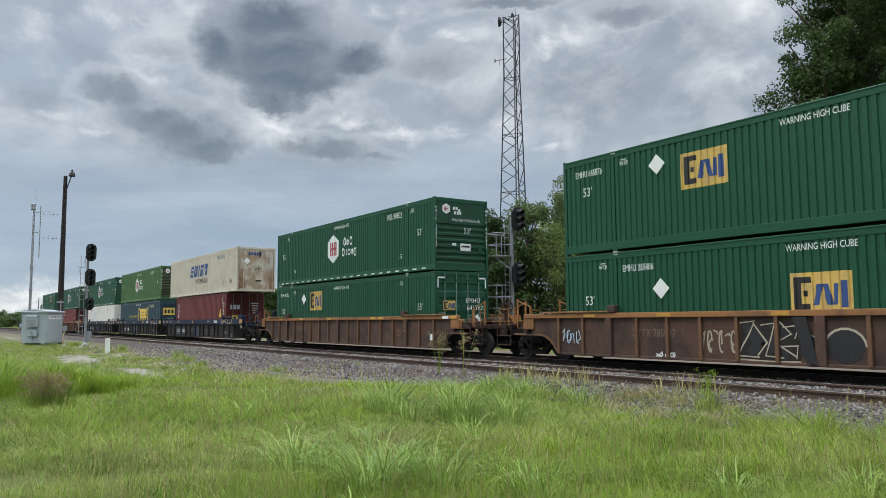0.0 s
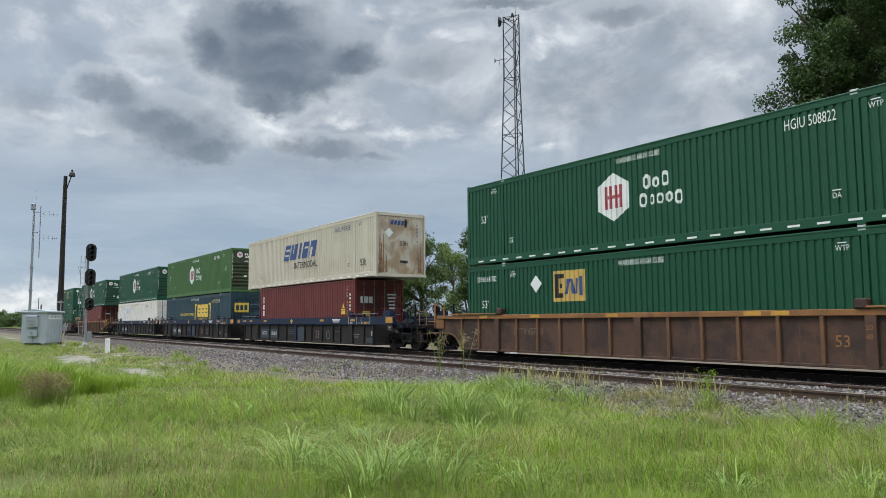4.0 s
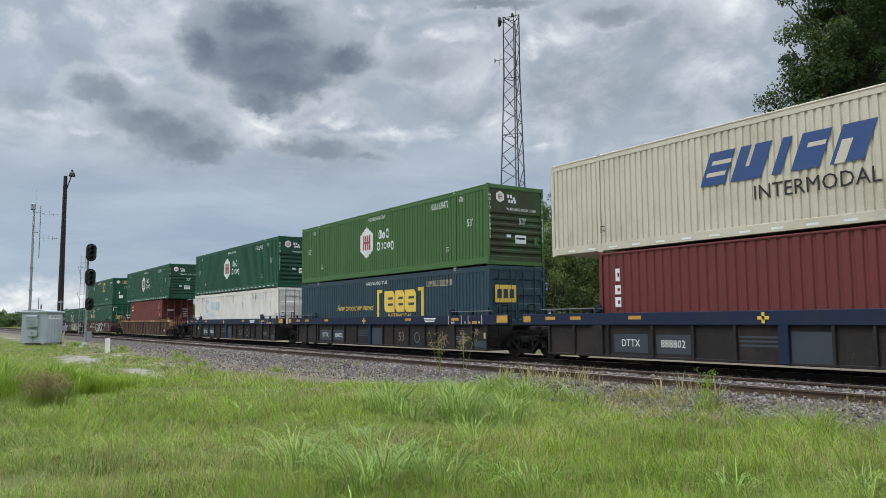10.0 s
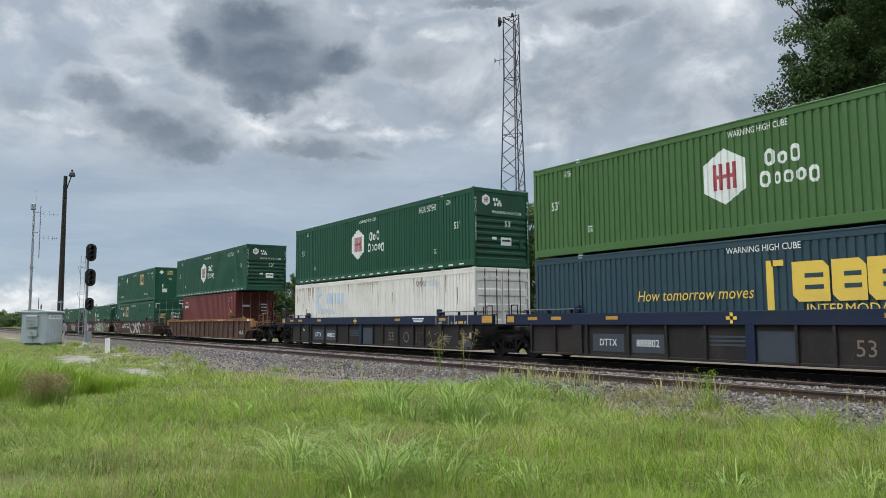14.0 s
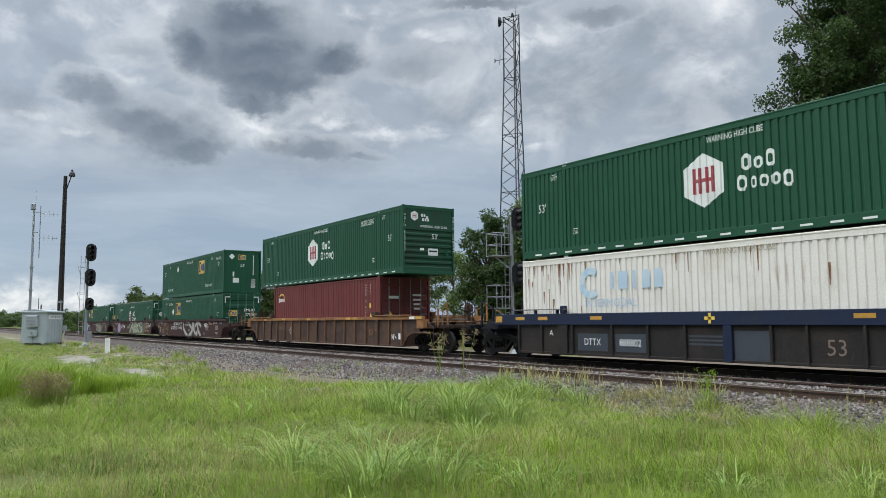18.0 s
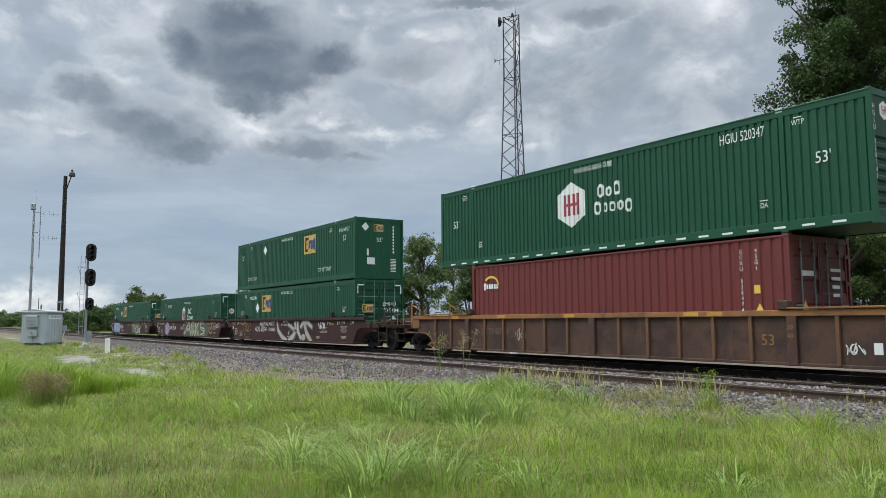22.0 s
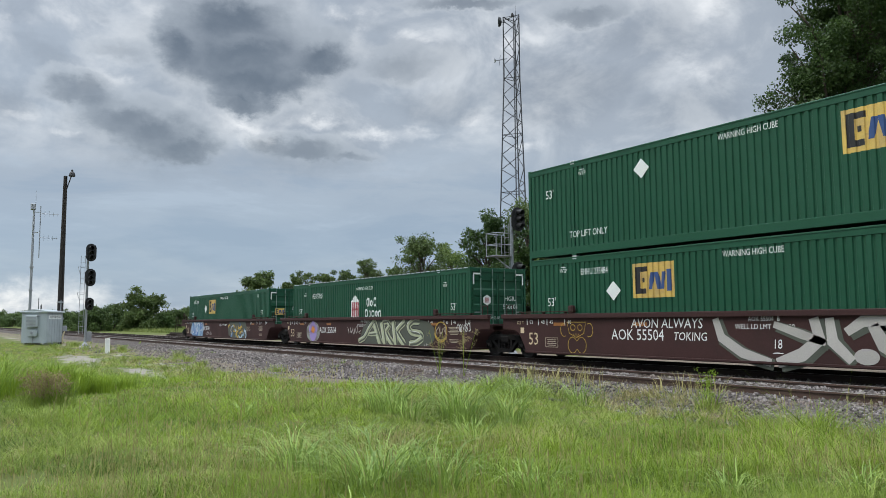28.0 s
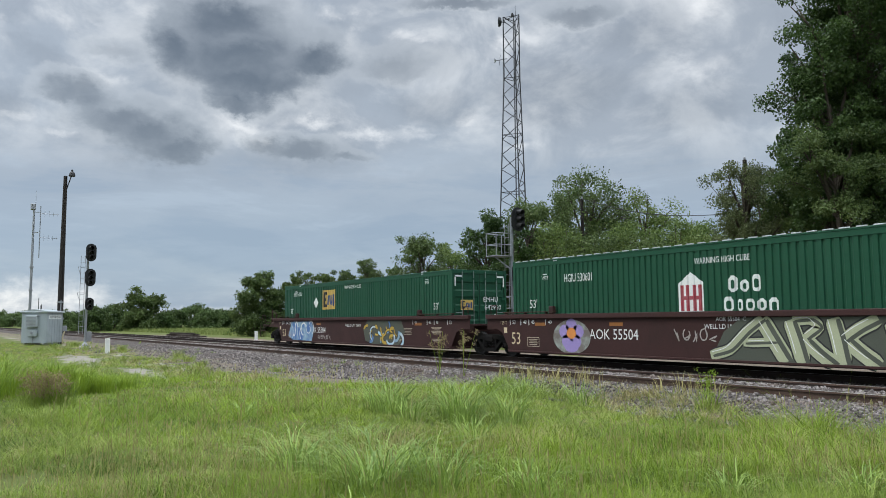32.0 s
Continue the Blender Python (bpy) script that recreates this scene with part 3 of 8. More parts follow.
def build_track(yc, ties, steel):
    track = thing("railway_track", pose(0, yc, 0), "rusty steel rails on weathered timber ties in grey ballast", "railway track", "tracks")
    for s in (-1, 1):
        yr = s * 0.7535
        rail = part("rail", Geo().prism([(yr + a, b) for a, b in RAIL_SECTION], "x", -1400.0, 260.0), steel, track)
        part("running_surface", Geo().box(-1400.0, 260.0, yr - 0.026, yr + 0.026, -0.003, 0.0015), RAIL_TOP, rail, "polished steel rail head")
    tie = Geo().box(-0.115, 0.115, -1.3, 1.3, -0.36, -0.187, 0.008).mesh("tie")
    tie.materials.append(TIE)
    plate = Geo().box(-0.09, 0.09, -0.19, 0.19, -0.192, -0.18, 0.003).mesh("tie_plate")
    plate.materials.append(RAIL)
    r = random.Random(7)
    for i in range(ties):
        ob = part("tie", tie, TIE, track, "", pose(3.0 - 0.53 * i + r.uniform(-0.03, 0.03), r.uniform(-0.04, 0.04), r.uniform(-0.012, 0.004), 0, 0, r.uniform(-1, 1)))
        if i < 70:
            for s in (-1, 1):
                part("tie_plate", plate, RAIL, ob, "", pose(0, s * 0.7535, 0.002))
    return track


# The train's track gets rails with the under-train shade in their colour.
build_track(TRACKS[0], 150, RAIL_DARK)
build_track(TRACKS[1], 200, RAIL)


# ---- writing ----
LETTERS = {}


def words(body, size, shear=0.0):
    """A flat mesh of the built-in font, centred on its own origin; width also given."""
    key = (body, size, shear)
    if key not in LETTERS:
        cu = bpy.data.curves.new("words", "FONT")
        cu.body, cu.size, cu.align_x, cu.align_y, cu.shear, cu.resolution_u = body, size, "CENTER", "CENTER", shear, 2
        ob = bpy.data.objects.new("words", cu)
        me = bpy.data.meshes.new_from_object(ob)
        bpy.data.objects.remove(ob)
        LETTERS[key] = me
    return LETTERS[key]


def on_side(x, z, out=1.301):
    """A pose on the near side of a car or box, readable from the camera's side."""
    return pose(x, -out, z, 90, 0, 0)


def on_end(y, z, x):
    """A pose on the leading end."""
    return pose(x, y, z, 90, 0, 90)


def write(parent, body, size, at, material, squeeze=1.0, shear=0.0, name="lettering"):
    me = words(body, size, shear).copy()
    me.materials.clear()
    ob = part(name, me, material, parent, "", at @ Matrix.Diagonal((squeeze, 1, 1, 1)))
    return ob


def shape(parent, name, outline, at, material, label="", lift=0.0):
    """A flat painted shape, given by its outline in the plane of the pose."""
    me = bpy.data.meshes.new(name)
    me.from_pydata([(u, v, lift) for u, v in outline], [], [tuple(range(len(outline)))])
    me.materials.append(material)
    return part(name, me, material, parent, label, at)


def rect(cx, cz, w, h, slant=0.0):
    return [(cx - w / 2 - slant, cz - h / 2), (cx + w / 2 - slant, cz - h / 2), (cx + w / 2 + slant, cz + h / 2), (cx - w / 2 + slant, cz + h / 2)]


# ---- containers ----
def corrugated(g, x0, x1, y_out, y_in, z0, z1, pitch=0.283):
    """A folded steel sheet between x0 and x1 that faces -y or +y."""
    n = max(1, round((x1 - x0) / pitch))
    p = (x1 - x0) / n
    line = []
    for i in range(n):
        a = x0 + i * p
        line += [(a, y_in), (a + 0.12 * p, y_in), (a + 0.22 * p, y_out), (a + 0.78 * p, y_out), (a + 0.88 * p, y_in)]
    line.append((x1, y_in))
    m = len(line)
    vs = [(x, y, z0) for x, y in line] + [(x, y, z1) for x, y in line]
    g.add(vs, [(i, i + 1, m + i + 1, m + i) for i in range(m - 1)])


BOX_MESH = {}


def container(x, level, length, paint, end, label, reflect=0, rail_paint=None):
    """An intermodal box; end is what its leading end looks like: ribs, flat or doors."""
    h, half, wd = 2.896, length / 2, 1.295
    z = 0.29 if level == 0 else 0.29 + 2.896 + 0.022
    rail_paint = rail_paint or paint
    box = thing("shipping_container", pose(x, 0, z), label, "shipping container", "containers on the train")
    key = (length, paint.name, rail_paint.name)
    if key not in BOX_MESH:
        d = {}
        low, high = (0.26, 0.21) if length > 13 else (0.15, 0.09)
        for s, nm in ((-1, "near"), (1, "far")):
            g = Geo()
            segs = [(-half + 0.11, -6.1), (-5.98, 5.98), (6.1, half - 0.11)] if length > 13 else [(-half + 0.14, half - 0.14)]
            for a, b in segs:
                corrugated(g, a, b, s * (wd - 0.01), s * (wd - 0.042), low - 0.02, h - high + 0.02, 0.2 if length > 13 else 0.278)
            d["side_panel", nm] = g.mesh("side_panel")
            d["top_rail", nm] = Geo().box(-half + 0.02, half - 0.02, s * wd, s * (wd - 0.07), h - high, h - 0.025, 0.006).mesh("top_rail")
            d["bottom_rail", nm] = Geo().box(-half + 0.02, half - 0.02, s * wd, s * (wd - 0.09), 0.035, low, 0.008).mesh("bottom_rail")
            d["rail_lip", nm] = Geo().box(-half + 0.03, half - 0.03, s * (wd + 0.012), s * (wd - 0.03), h - 0.07, h - 0.035, 0.005).mesh("rail_lip")
        g = Geo()
        g.box(-half + 0.05, half - 0.05, -wd + 0.06, wd - 0.06, h - 0.05, h - 0.02)
        d["roof"] = g.mesh("roof")
        d["floor"] = Geo().box(-half + 0.05, half - 0.05, -wd + 0.08, wd - 0.08, 0.06, 0.12).mesh("floor")
        d["post"] = Geo().box(-0.06, 0.06, -0.045, 0.045, 0.0, h, 0.006).mesh("post")
        d["pale_casting"] = Geo().box(-0.089, 0.089, -0.081, 0.081, -0.006, 0.112, 0.008).mesh("corner_casting")
        d["casting"] = Geo().box(-0.089, 0.089, -0.081, 0.081, -0.006, 0.112, 0.008).mesh("corner_casting")
        for k, me in d.items():
            me.materials.append(CHROME if k == "pale_casting" else rail_paint if k in ("post", "casting") or (isinstance(k, tuple) and k[0] != "side_panel") else paint)
        BOX_MESH[key] = d
    d = BOX_MESH[key]
    for nm in ("near", "far"):
        for k in ("side_panel", "top_rail", "rail_lip", "bottom_rail"):
            part(k, d[k, nm], paint, box)
    part("roof", d["roof"], paint, box)
    part("floor", d["floor"], paint, box)
    posts = (-half + 0.06, -6.04, 6.04, half - 0.06) if length > 13 else (-half + 0.06, half - 0.06)
    for qx in posts:
        for s in (-1, 1):
            part("post", d["post"], paint, box, "", pose(qx, s * (wd - 0.043), 0))
    for qx in (-6.007, 6.007):
        for s in (-1, 1):
            for cz in (0.0, h - 0.106):
                part("corner_casting", d["pale_casting" if cz > 1 and length > 13 else "casting"], paint, box, "", pose(qx, s * (wd - 0.078), cz + 0.002))
    # ends
    back = Geo()
    corr = Geo()
    corrugated(corr, -wd + 0.1, wd - 0.1, -0.012, 0.03, 0.14, h - 0.08, 0.25)
    back.add([(-half + 0.02 - (y + 0.01), x2, z2) for x2, y, z2 in corr.v], corr.f)
    part("rear_end", back, paint, box)
    part("end_header", Geo().box(half - 0.1, half - 0.01, -wd + 0.09, wd - 0.09, h - 0.16, h - 0.012, 0.006), rail_paint, box)
    part("end_sill", Geo().box(half - 0.1, half - 0.01, -wd + 0.09, wd - 0.09, 0.01, 0.14, 0.006), rail_paint, box)
    if end == "ribs":
        g = Geo()
        line = [(half - 0.03, 0.14)]
        for i in range(7):
            a = 0.3 + 0.235 * i
            line += [(half - 0.03, a), (half - 0.075, a + 0.04), (half - 0.075, a + 0.12), (half - 0.03, a + 0.16)]
        line.append((half - 0.03, h - 0.15))
        m = len(line)
        vs = [(a, -wd + 0.12, b) for a, b in line] + [(a, wd - 0.12, b) for a, b in line]
        g.add(vs, [(i, i + 1, m + i + 1, m + i) for i in range(m - 1)])
        part("front_end", g, LEAF_END if paint is LEAF_GREEN else GREEN_END, box, "grimy steel end wall with horizontal ribs, shade in its paint")
    elif end == "flat":
        g = Geo()
        c2 = Geo()
        corrugated(c2, -wd + 0.12, wd - 0.12, 0.0, 0.012, 0.14, h - 0.15, 0.32)
        g.add([(half - 0.03 - y, x2, z2) for x2, y, z2 in c2.v], c2.f)
        part("front_end", g, BEIGE_END if paint is BEIGE else paint, box, "flat steel end wall")
    else:
        rod_g = Geo().tube((0, 0, 0.03), (0, 0, h - 0.06), 0.02, n=6).mesh("lock_rod")
        rod_mat = BROWN if paint is WHITE_BOX else paint if paint is NAVY else ROD
        rod_g.materials.append(rod_mat)
        for s in (-1, 1):
            g = Geo()
            y0, y1 = (s * 0.012, s * (wd - 0.12))
            line = [(half - 0.04, 0.15)]
            for i in range(4):
                a = 0.4 + 0.56 * i
                line += [(half - 0.04, a), (half - 0.07, a + 0.05), (half - 0.07, a + 0.3), (half - 0.04, a + 0.35)]
            line.append((half - 0.04, h - 0.16))
            m = len(line)
            vs = [(a, y0, b) for a, b in line] + [(a, y1, b) for a, b in line]
            g.add(vs, [(i, i + 1, m + i + 1, m + i) for i in range(m - 1)])
            for edge in (y0, y1 - s * 0.06):
                g.box(half - 0.065, half - 0.03, min(edge, edge + s * 0.06), max(edge, edge + s * 0.06), 0.145, h - 0.165)
            door = part("door", g, paint, box)
            part("gasket", Geo().box(half - 0.06, half - 0.034, s * 0.001, s * 0.01, 0.15, h - 0.17), SEAL, door)
            for k in (0.28, 0.82):
                part("lock_rod", rod_g, rod_mat, door, "", pose(half - 0.012, s * k, 0.0))
                part("lock_handle", Geo().box(half - 0.005, half + 0.012, min(s * k, s * (k + 0.3)), max(s * k, s * (k + 0.3)), 1.14 + 0.1 * (k > 0.5), 1.18 + 0.1 * (k > 0.5)), rod_mat, door)
                for hz in (0.35, 2.5):
                    part("rod_guide", Geo().box(half - 0.03, half + 0.012, s * k - 0.05, s * k + 0.05, hz, hz + 0.07), paint, door)
            for hz in (0.3, 0.95, 1.75, 2.4):
                part("hinge", Geo().box(half - 0.035, half - 0.004, min(s * (wd - 0.22), s * (wd - 0.02)), max(s * (wd - 0.22), s * (wd - 0.02)), hz, hz + 0.09), rail_paint, door)
    for i in range(reflect):
        rx = -half + 0.45 + (length - 0.9) * (i + 0.5) / reflect
        shape(box, "reflector_strip", rect(0, 0, 0.3, 0.05), on_side(rx, 0.12, wd + 0.004), WHITE)
    return box


def cut(poly, limit, above):
    """The part of a convex outline whose first coordinate lies above or below a limit."""
    out = []
    for i, p in enumerate(poly):
        q = poly[(i + 1) % len(poly)]
        inside = p[0] >= limit if above else p[0] <= limit
        other = q[0] >= limit if above else q[0] <= limit
        if inside:
            out.append(p)
        if inside != other:
            t = (limit - p[0]) / (q[0] - p[0])
            out.append((limit, p[1] + (q[1] - p[1]) * t))
    return out


def ribbed(parent, name, outline, x, z, material, label="", lift=0.0):
    """Paint that follows the folds of a 53-foot box's side, within a convex outline round (x, z)."""
    n = 60
    p = 11.96 / n
    vs, fs = [], []
    lo, hi = min(u for u, v in outline) + x, max(u for u, v in outline) + x
    for i in range(max(0, int((lo + 5.98) / p) - 1), min(n, int((hi + 5.98) / p) + 1)):
        a = -5.98 + i * p
        for u0, u1, d0, d1 in ((0.0, 0.12, 1, 1), (0.12, 0.22, 1, 0), (0.22, 0.78, 0, 0), (0.78, 0.88, 0, 1), (0.88, 1.0, 1, 1)):
            x0, x1 = a + u0 * p - x, a + u1 * p - x
            piece = cut(outline, x0, True)
            piece = cut(piece, x1, False) if len(piece) > 2 else piece
            if len(piece) > 2:
                fs.append(tuple(range(len(vs), len(vs) + len(piece))))
                vs += [(u, v, lift - 0.012 - 0.032 * (d0 + (d1 - d0) * (u - x0) / (x1 - x0))) for u, v in piece]
    me = bpy.data.meshes.new(name)
    me.from_pydata(vs, [], fs)
    me.materials.append(material)
    return part(name, me, material, parent, label, on_side(x, z))


def hub_mark(box, x, z, s=1.0, at=None, hood=False):
    """A pale six-sided badge with red bars, beside rows of white blocks."""
    def paint_on(name, outline, material, label="", lift=0.0):
        if at:
            shape(box, name, outline, at, material, label, lift)
        else:
            ribbed(box, name, outline, x, z, material, label, lift)

    if hood:
        six = [(-0.36 * s, -0.62 * s), (0.36 * s, -0.62 * s), (0.36 * s, 0.35 * s), (0, 0.62 * s), (-0.36 * s, 0.35 * s)]
    else:
        six = [(0.62 * s * math.sin(k) * 1.04, 0.66 * s * math.cos(k)) for k in [i * math.pi / 3 for i in range(6)]][::-1]
    paint_on("badge", six, WHITE, "pale six-sided badge")
    for u in (-0.26, -0.1, 0.1, 0.26):
        paint_on("badge_bar", rect(u * s, 0, 0.075 * s, 0.62 * s), RED, "", 0.003)
    paint_on("badge_bar", rect(0, 0.0, 0.5 * s, 0.09 * s), RED, "", 0.004)


def hub_words(box, x, z, s=1.0):
    for u, w, v, hh in ((-0.42, 0.26, 0.3, 0.42), (-0.1, 0.24, 0.24, 0.3), (0.2, 0.24, 0.3, 0.42), (-0.55, 0.3, -0.24, 0.4), (-0.24, 0.16, -0.26, 0.3), (0.02, 0.26, -0.26, 0.3), (0.32, 0.24, -0.26, 0.3), (0.62, 0.24, -0.3, 0.4)):
        ribbed(box, "wordmark_block", cut_corners(u * s * 1.12, v * s, w * s * 1.06, hh * s * 1.04), x, z, WHITE)
        ribbed(box, "wordmark_counter", cut_corners(u * s * 1.12, v * s - 0.01 * s, w * s * 0.46, hh * s * 0.56), x, z, GREEN if box.get("tone") != "leaf" else LEAF_GREEN, "", 0.003)


def cut_corners(cx, cz, w, h):
    """A rectangle with its corners cut off."""
    c = min(w, h) * 0.3
    a, b = w / 2, h / 2
    return [(cx - a + c, cz - b), (cx + a - c, cz - b), (cx + a, cz - b + c), (cx + a, cz + b - c), (cx + a - c, cz + b), (cx - a + c, cz + b), (cx - a, cz + b - c), (cx - a, cz - b + c)]


def emp_mark(box, x, z, s=1.0, at=None):
    """A yellow panel with one dark block and one blue block."""
    def paint_on(name, outline, material, label="", lift=0.0):
        outline = [(u * s, v * s) for u, v in outline]
        if at:
            shape(box, name, outline, at, material, label, lift)
        else:
            ribbed(box, name, outline, x, z, material, label, lift)

    paint_on("yellow_panel", rect(0, 0, 1.42, 0.95), TAN_YELLOW, "faded yellow panel with dark blocks")
    for o in (rect(-0.53, 0.01, 0.18, 0.74), rect(-0.34, -0.29, 0.2, 0.14), rect(-0.32, 0.31, 0.24, 0.14), rect(-0.34, 0.01, 0.1, 0.13)):
        paint_on("dark_block", o, BLACK, "", 0.003)
    for o in (rect(-0.06, -0.02, 0.14, 0.46, 0.05), rect(0.16, -0.02, 0.14, 0.46, -0.05), rect(0.34, -0.02, 0.1, 0.46, 0.02), rect(0.52, -0.02, 0.16, 0.58, 0.0)):
        paint_on("blue_block", o, BLUE, "", 0.0035)


def placard(box, at, s=0.3):
    shape(box, "placard", [(0, -s), (s, 0), (0, s), (-s, 0)], at, WHITE, "white diamond placard")


def small_marks(box, xs, z, font=WHITE):
    for x, body in xs:
        write(box, body, 0.18, on_side(x, z), font, 0.8)
        shape(box, "overline", rect(0, 0, 0.2, 0.022), on_side(x, z + 0.12), font)


def hub_box(x, level, code, paint=GREEN, end="ribs", reflect=22, tone="", hood=False):
    box = container(x, level, 16.15, paint, end, ("leaf-green" if tone else "dark green") + " corrugated steel shipping container with pale badge", reflect)
    if tone:
        box["tone"] = tone
    hub_mark(box, -0.94, 1.55 if not hood else 1.5, 1.07, None, hood)
    hub_words(box, 0.72, 1.53, 0.92)
    write(box, "WARNING HIGH CUBE", 0.22, on_side(0.0, 2.54 if not hood else 2.42), WHITE, 0.7)
    write(box, code, 0.36, on_side(5.0 if not hood else -5.0, 2.44 if not hood else 2.22), WHITE, 0.6)
    for cx in (-7.05, 7.0):
        write(box, "53'", 0.38, on_side(cx, 1.57 if not hood else 1.46), WHITE, 0.85)
    small_marks(box, ((-6.48, "WTP"), (6.45, "WTP")), 2.47 if not hood else 2.28)
    small_marks(box, ((-5.56, "DA"), (5.53, "DA")), 0.68)
    hx = 8.075 + 0.004
    if end == "ribs":
        e = hx - 0.03
        hub_mark(box, 0, 0, 0.32, on_end(-0.72, 2.45, e))
        for u in (0, 0.13, 0.26):
            shape(box, "wordmark_block", rect(u, 0.06 if u < 0.2 else -0.02, 0.09, 0.12), on_end(-0.35, 2.43, e), WHITE)
            shape(box, "wordmark_block", rect(u + 0.05, -0.12, 0.09, 0.12), on_end(-0.35, 2.43, e), WHITE)
        write(box, "WARNING HIGH CUBE", 0.15, on_end(0.25, 2.02, e), WHITE, 0.9)
        write(box, "53'", 0.3, on_end(0.3, 1.6, e), WHITE)
        shape(box, "data_plate", rect(0, 0, 0.5, 0.3), on_end(0.2, 0.95, e), WHITE, "small white data plate")
        shape(box, "data_bar", rect(0, 0.03, 0.4, 0.07), on_end(0.2, 0.95, e + 0.003), BLACK)
        shape(box, "data_plate", rect(0, 0, 0.2, 0.1), on_end(-0.35, 1.05, e), WHITE)
        part("document_holder", Geo().box(e, e + 0.03, 0.82, 0.98, 0.75, 1.05, 0.005), paint, box)
        for y in (-1.22, 1.22):
            write(box, chr(10).join(code), 0.15, on_end(y, 1.72, hx + 0.004), WHITE)
    else:
        e = hx - 0.005
        hub_mark(box, 0, 0, 0.3, on_end(-0.55, 1.7, e))
        bow = Geo().box(-0.12, 0.12, -0.02, 0.0, 0.0, 0.028, 0.004).mesh("roof_bow_end")
        for k in range(44):
            part("roof_bow_end", bow, CHROME, box, "", pose(-7.8 + 0.3628 * k, -1.292, 2.866))
        write(box, code[:4], 0.24, on_end(0.55, 1.75, e), WHITE)
        write(box, code[5:], 0.24, on_end(0.55, 1.45, e), WHITE)
        write(box, "WARNING HIGH CUBE", 0.14, on_end(-0.55, 1.05, e), WHITE, 0.8)
        for y in (-1.0, 1.0):
            shape(box, "reflector_strip", rect(0, 0, 0.32, 0.06), on_end(y, 2.66, e), WHITE)
            shape(box, "reflector_strip", rect(0, 0, 0.06, 0.35), on_end(y * 1.15, 2.45, e), WHITE)
    return box


def emp_box(x, level, code, logo_x, logo_z, end="doors", top_lift=False, code_x=None, diamond=None, s=1.0, letters_z=1.75, gauge=None):
    box = container(x, level, 16.15, GREEN, end, "dark green corrugated steel shipping container with yellow panel", 0)
    emp_mark(box, logo_x, logo_z, s)
    write(box, "WARNING HIGH CUBE", 0.22, on_side(0.0, 2.54), WHITE, 0.72)
    for cx in (-7.05, 7.0):
        write(box, "53'", 0.38, on_side(cx, letters_z), WHITE, 0.85)
    gauge = gauge or ((-5.6, 5.5) if level else (-6.5, 6.35))
    small_marks(box, ((gauge[0], "WTP"), (gauge[1], "WTP")), 2.45)
    write(box, code, 0.27, on_side(code_x if code_x is not None else -4.7, 2.38), WHITE, 0.68)
    placard(box, on_side(diamond[0], diamond[1]), 0.28)
    if top_lift:
        for cx in (-5.4, 4.8):
            write(box, "TOP LIFT ONLY", 0.28, on_side(cx, 0.62), WHITE, 0.8)
    e = 8.075 + 0.002
    if end == "flat":
        e -= 0.022
        placard(box, on_end(-0.75, 2.45, e), 0.2)
        emp_mark(box, 0, 0, 0.36, on_end(-0.05, 2.42, e))
        write(box, "53'", 0.28, on_end(0.0, 1.85, e), WHITE)
        shape(box, "data_plate", rect(0, 0, 0.42, 0.32), on_end(-0.45, 0.85, e), WHITE, "small white data plate")
        part("document_holder", Geo().box(e, e + 0.03, -0.68, -0.58, 1.1, 1.42, 0.005), WHITE, box)
        for k in range(9):
            shape(box, "code_bar", rect(0, 0, 0.07, 0.1), on_end(0.75, 2.5 - 0.15 * k, e), WHITE)
            shape(box, "code_bar", rect(0, 0, 0.3, 0.03), on_end(0.75, 0.95 - 0.07 * k, e), WHITE)
    else:
        emp_mark(box, 0, 0, 0.4, on_end(-0.62, 1.55, e))
        write(box, code[:4], 0.27, on_end(0.52, 1.75, e), WHITE)
        write(box, code[5:], 0.27, on_end(0.62, 1.45, e), WHITE)
        placard(box, on_end(0.72, 0.98, e), 0.24)
        for y in (-1.0, 1.0):
            shape(box, "reflector_strip", rect(0, 0, 0.32, 0.06), on_end(y, 2.64, e), WHITE)
            shape(box, "reflector_strip", rect(0, 0, 0.06, 0.35), on_end(y * 1.15, 2.42, e), WHITE)
        write(box, "53", 0.3, on_end(-0.85, 0.4, e), WHITE)
    return box


# ---- railway cars ----
WHEEL_R = 0.42
ROLLERS = []


def wheelset_mesh():
    g = Geo()
    for s in (-1, 1):
        prof = [(0.09, s * 0.82), (0.13, s * 0.82), (0.14, s * 0.77), (0.34, s * 0.765), (0.345, s * 0.8), (WHEEL_R - 0.006, s * 0.8), (WHEEL_R, s * 0.74), (WHEEL_R + 0.004, s * 0.705), (WHEEL_R + 0.028, s * 0.695), (WHEEL_R + 0.02, s * 0.67), (0.34, s * 0.67), (0.33, s * 0.7), (0.12, s * 0.7)]
        g.lathe(prof, "y", 28)
        g.lathe([(0.085, s * 0.82), (0.085, s * 1.06), (0.05, s * 1.09)], "y", 12)
        for k in range(3):
            a = k * 2.094
            g.tube((0.055 * math.cos(a), s * 1.085, 0.055 * math.sin(a)), (0.055 * math.cos(a), s * 1.105, 0.055 * math.sin(a)), 0.014, n=6)
    g.tube((0, -0.7, 0), (0, 0.7, 0), 0.085, n=12)
    me = g.mesh("wheelset")
    me.materials.append(WHEEL)
    return me


WHEELSET = wheelset_mesh()


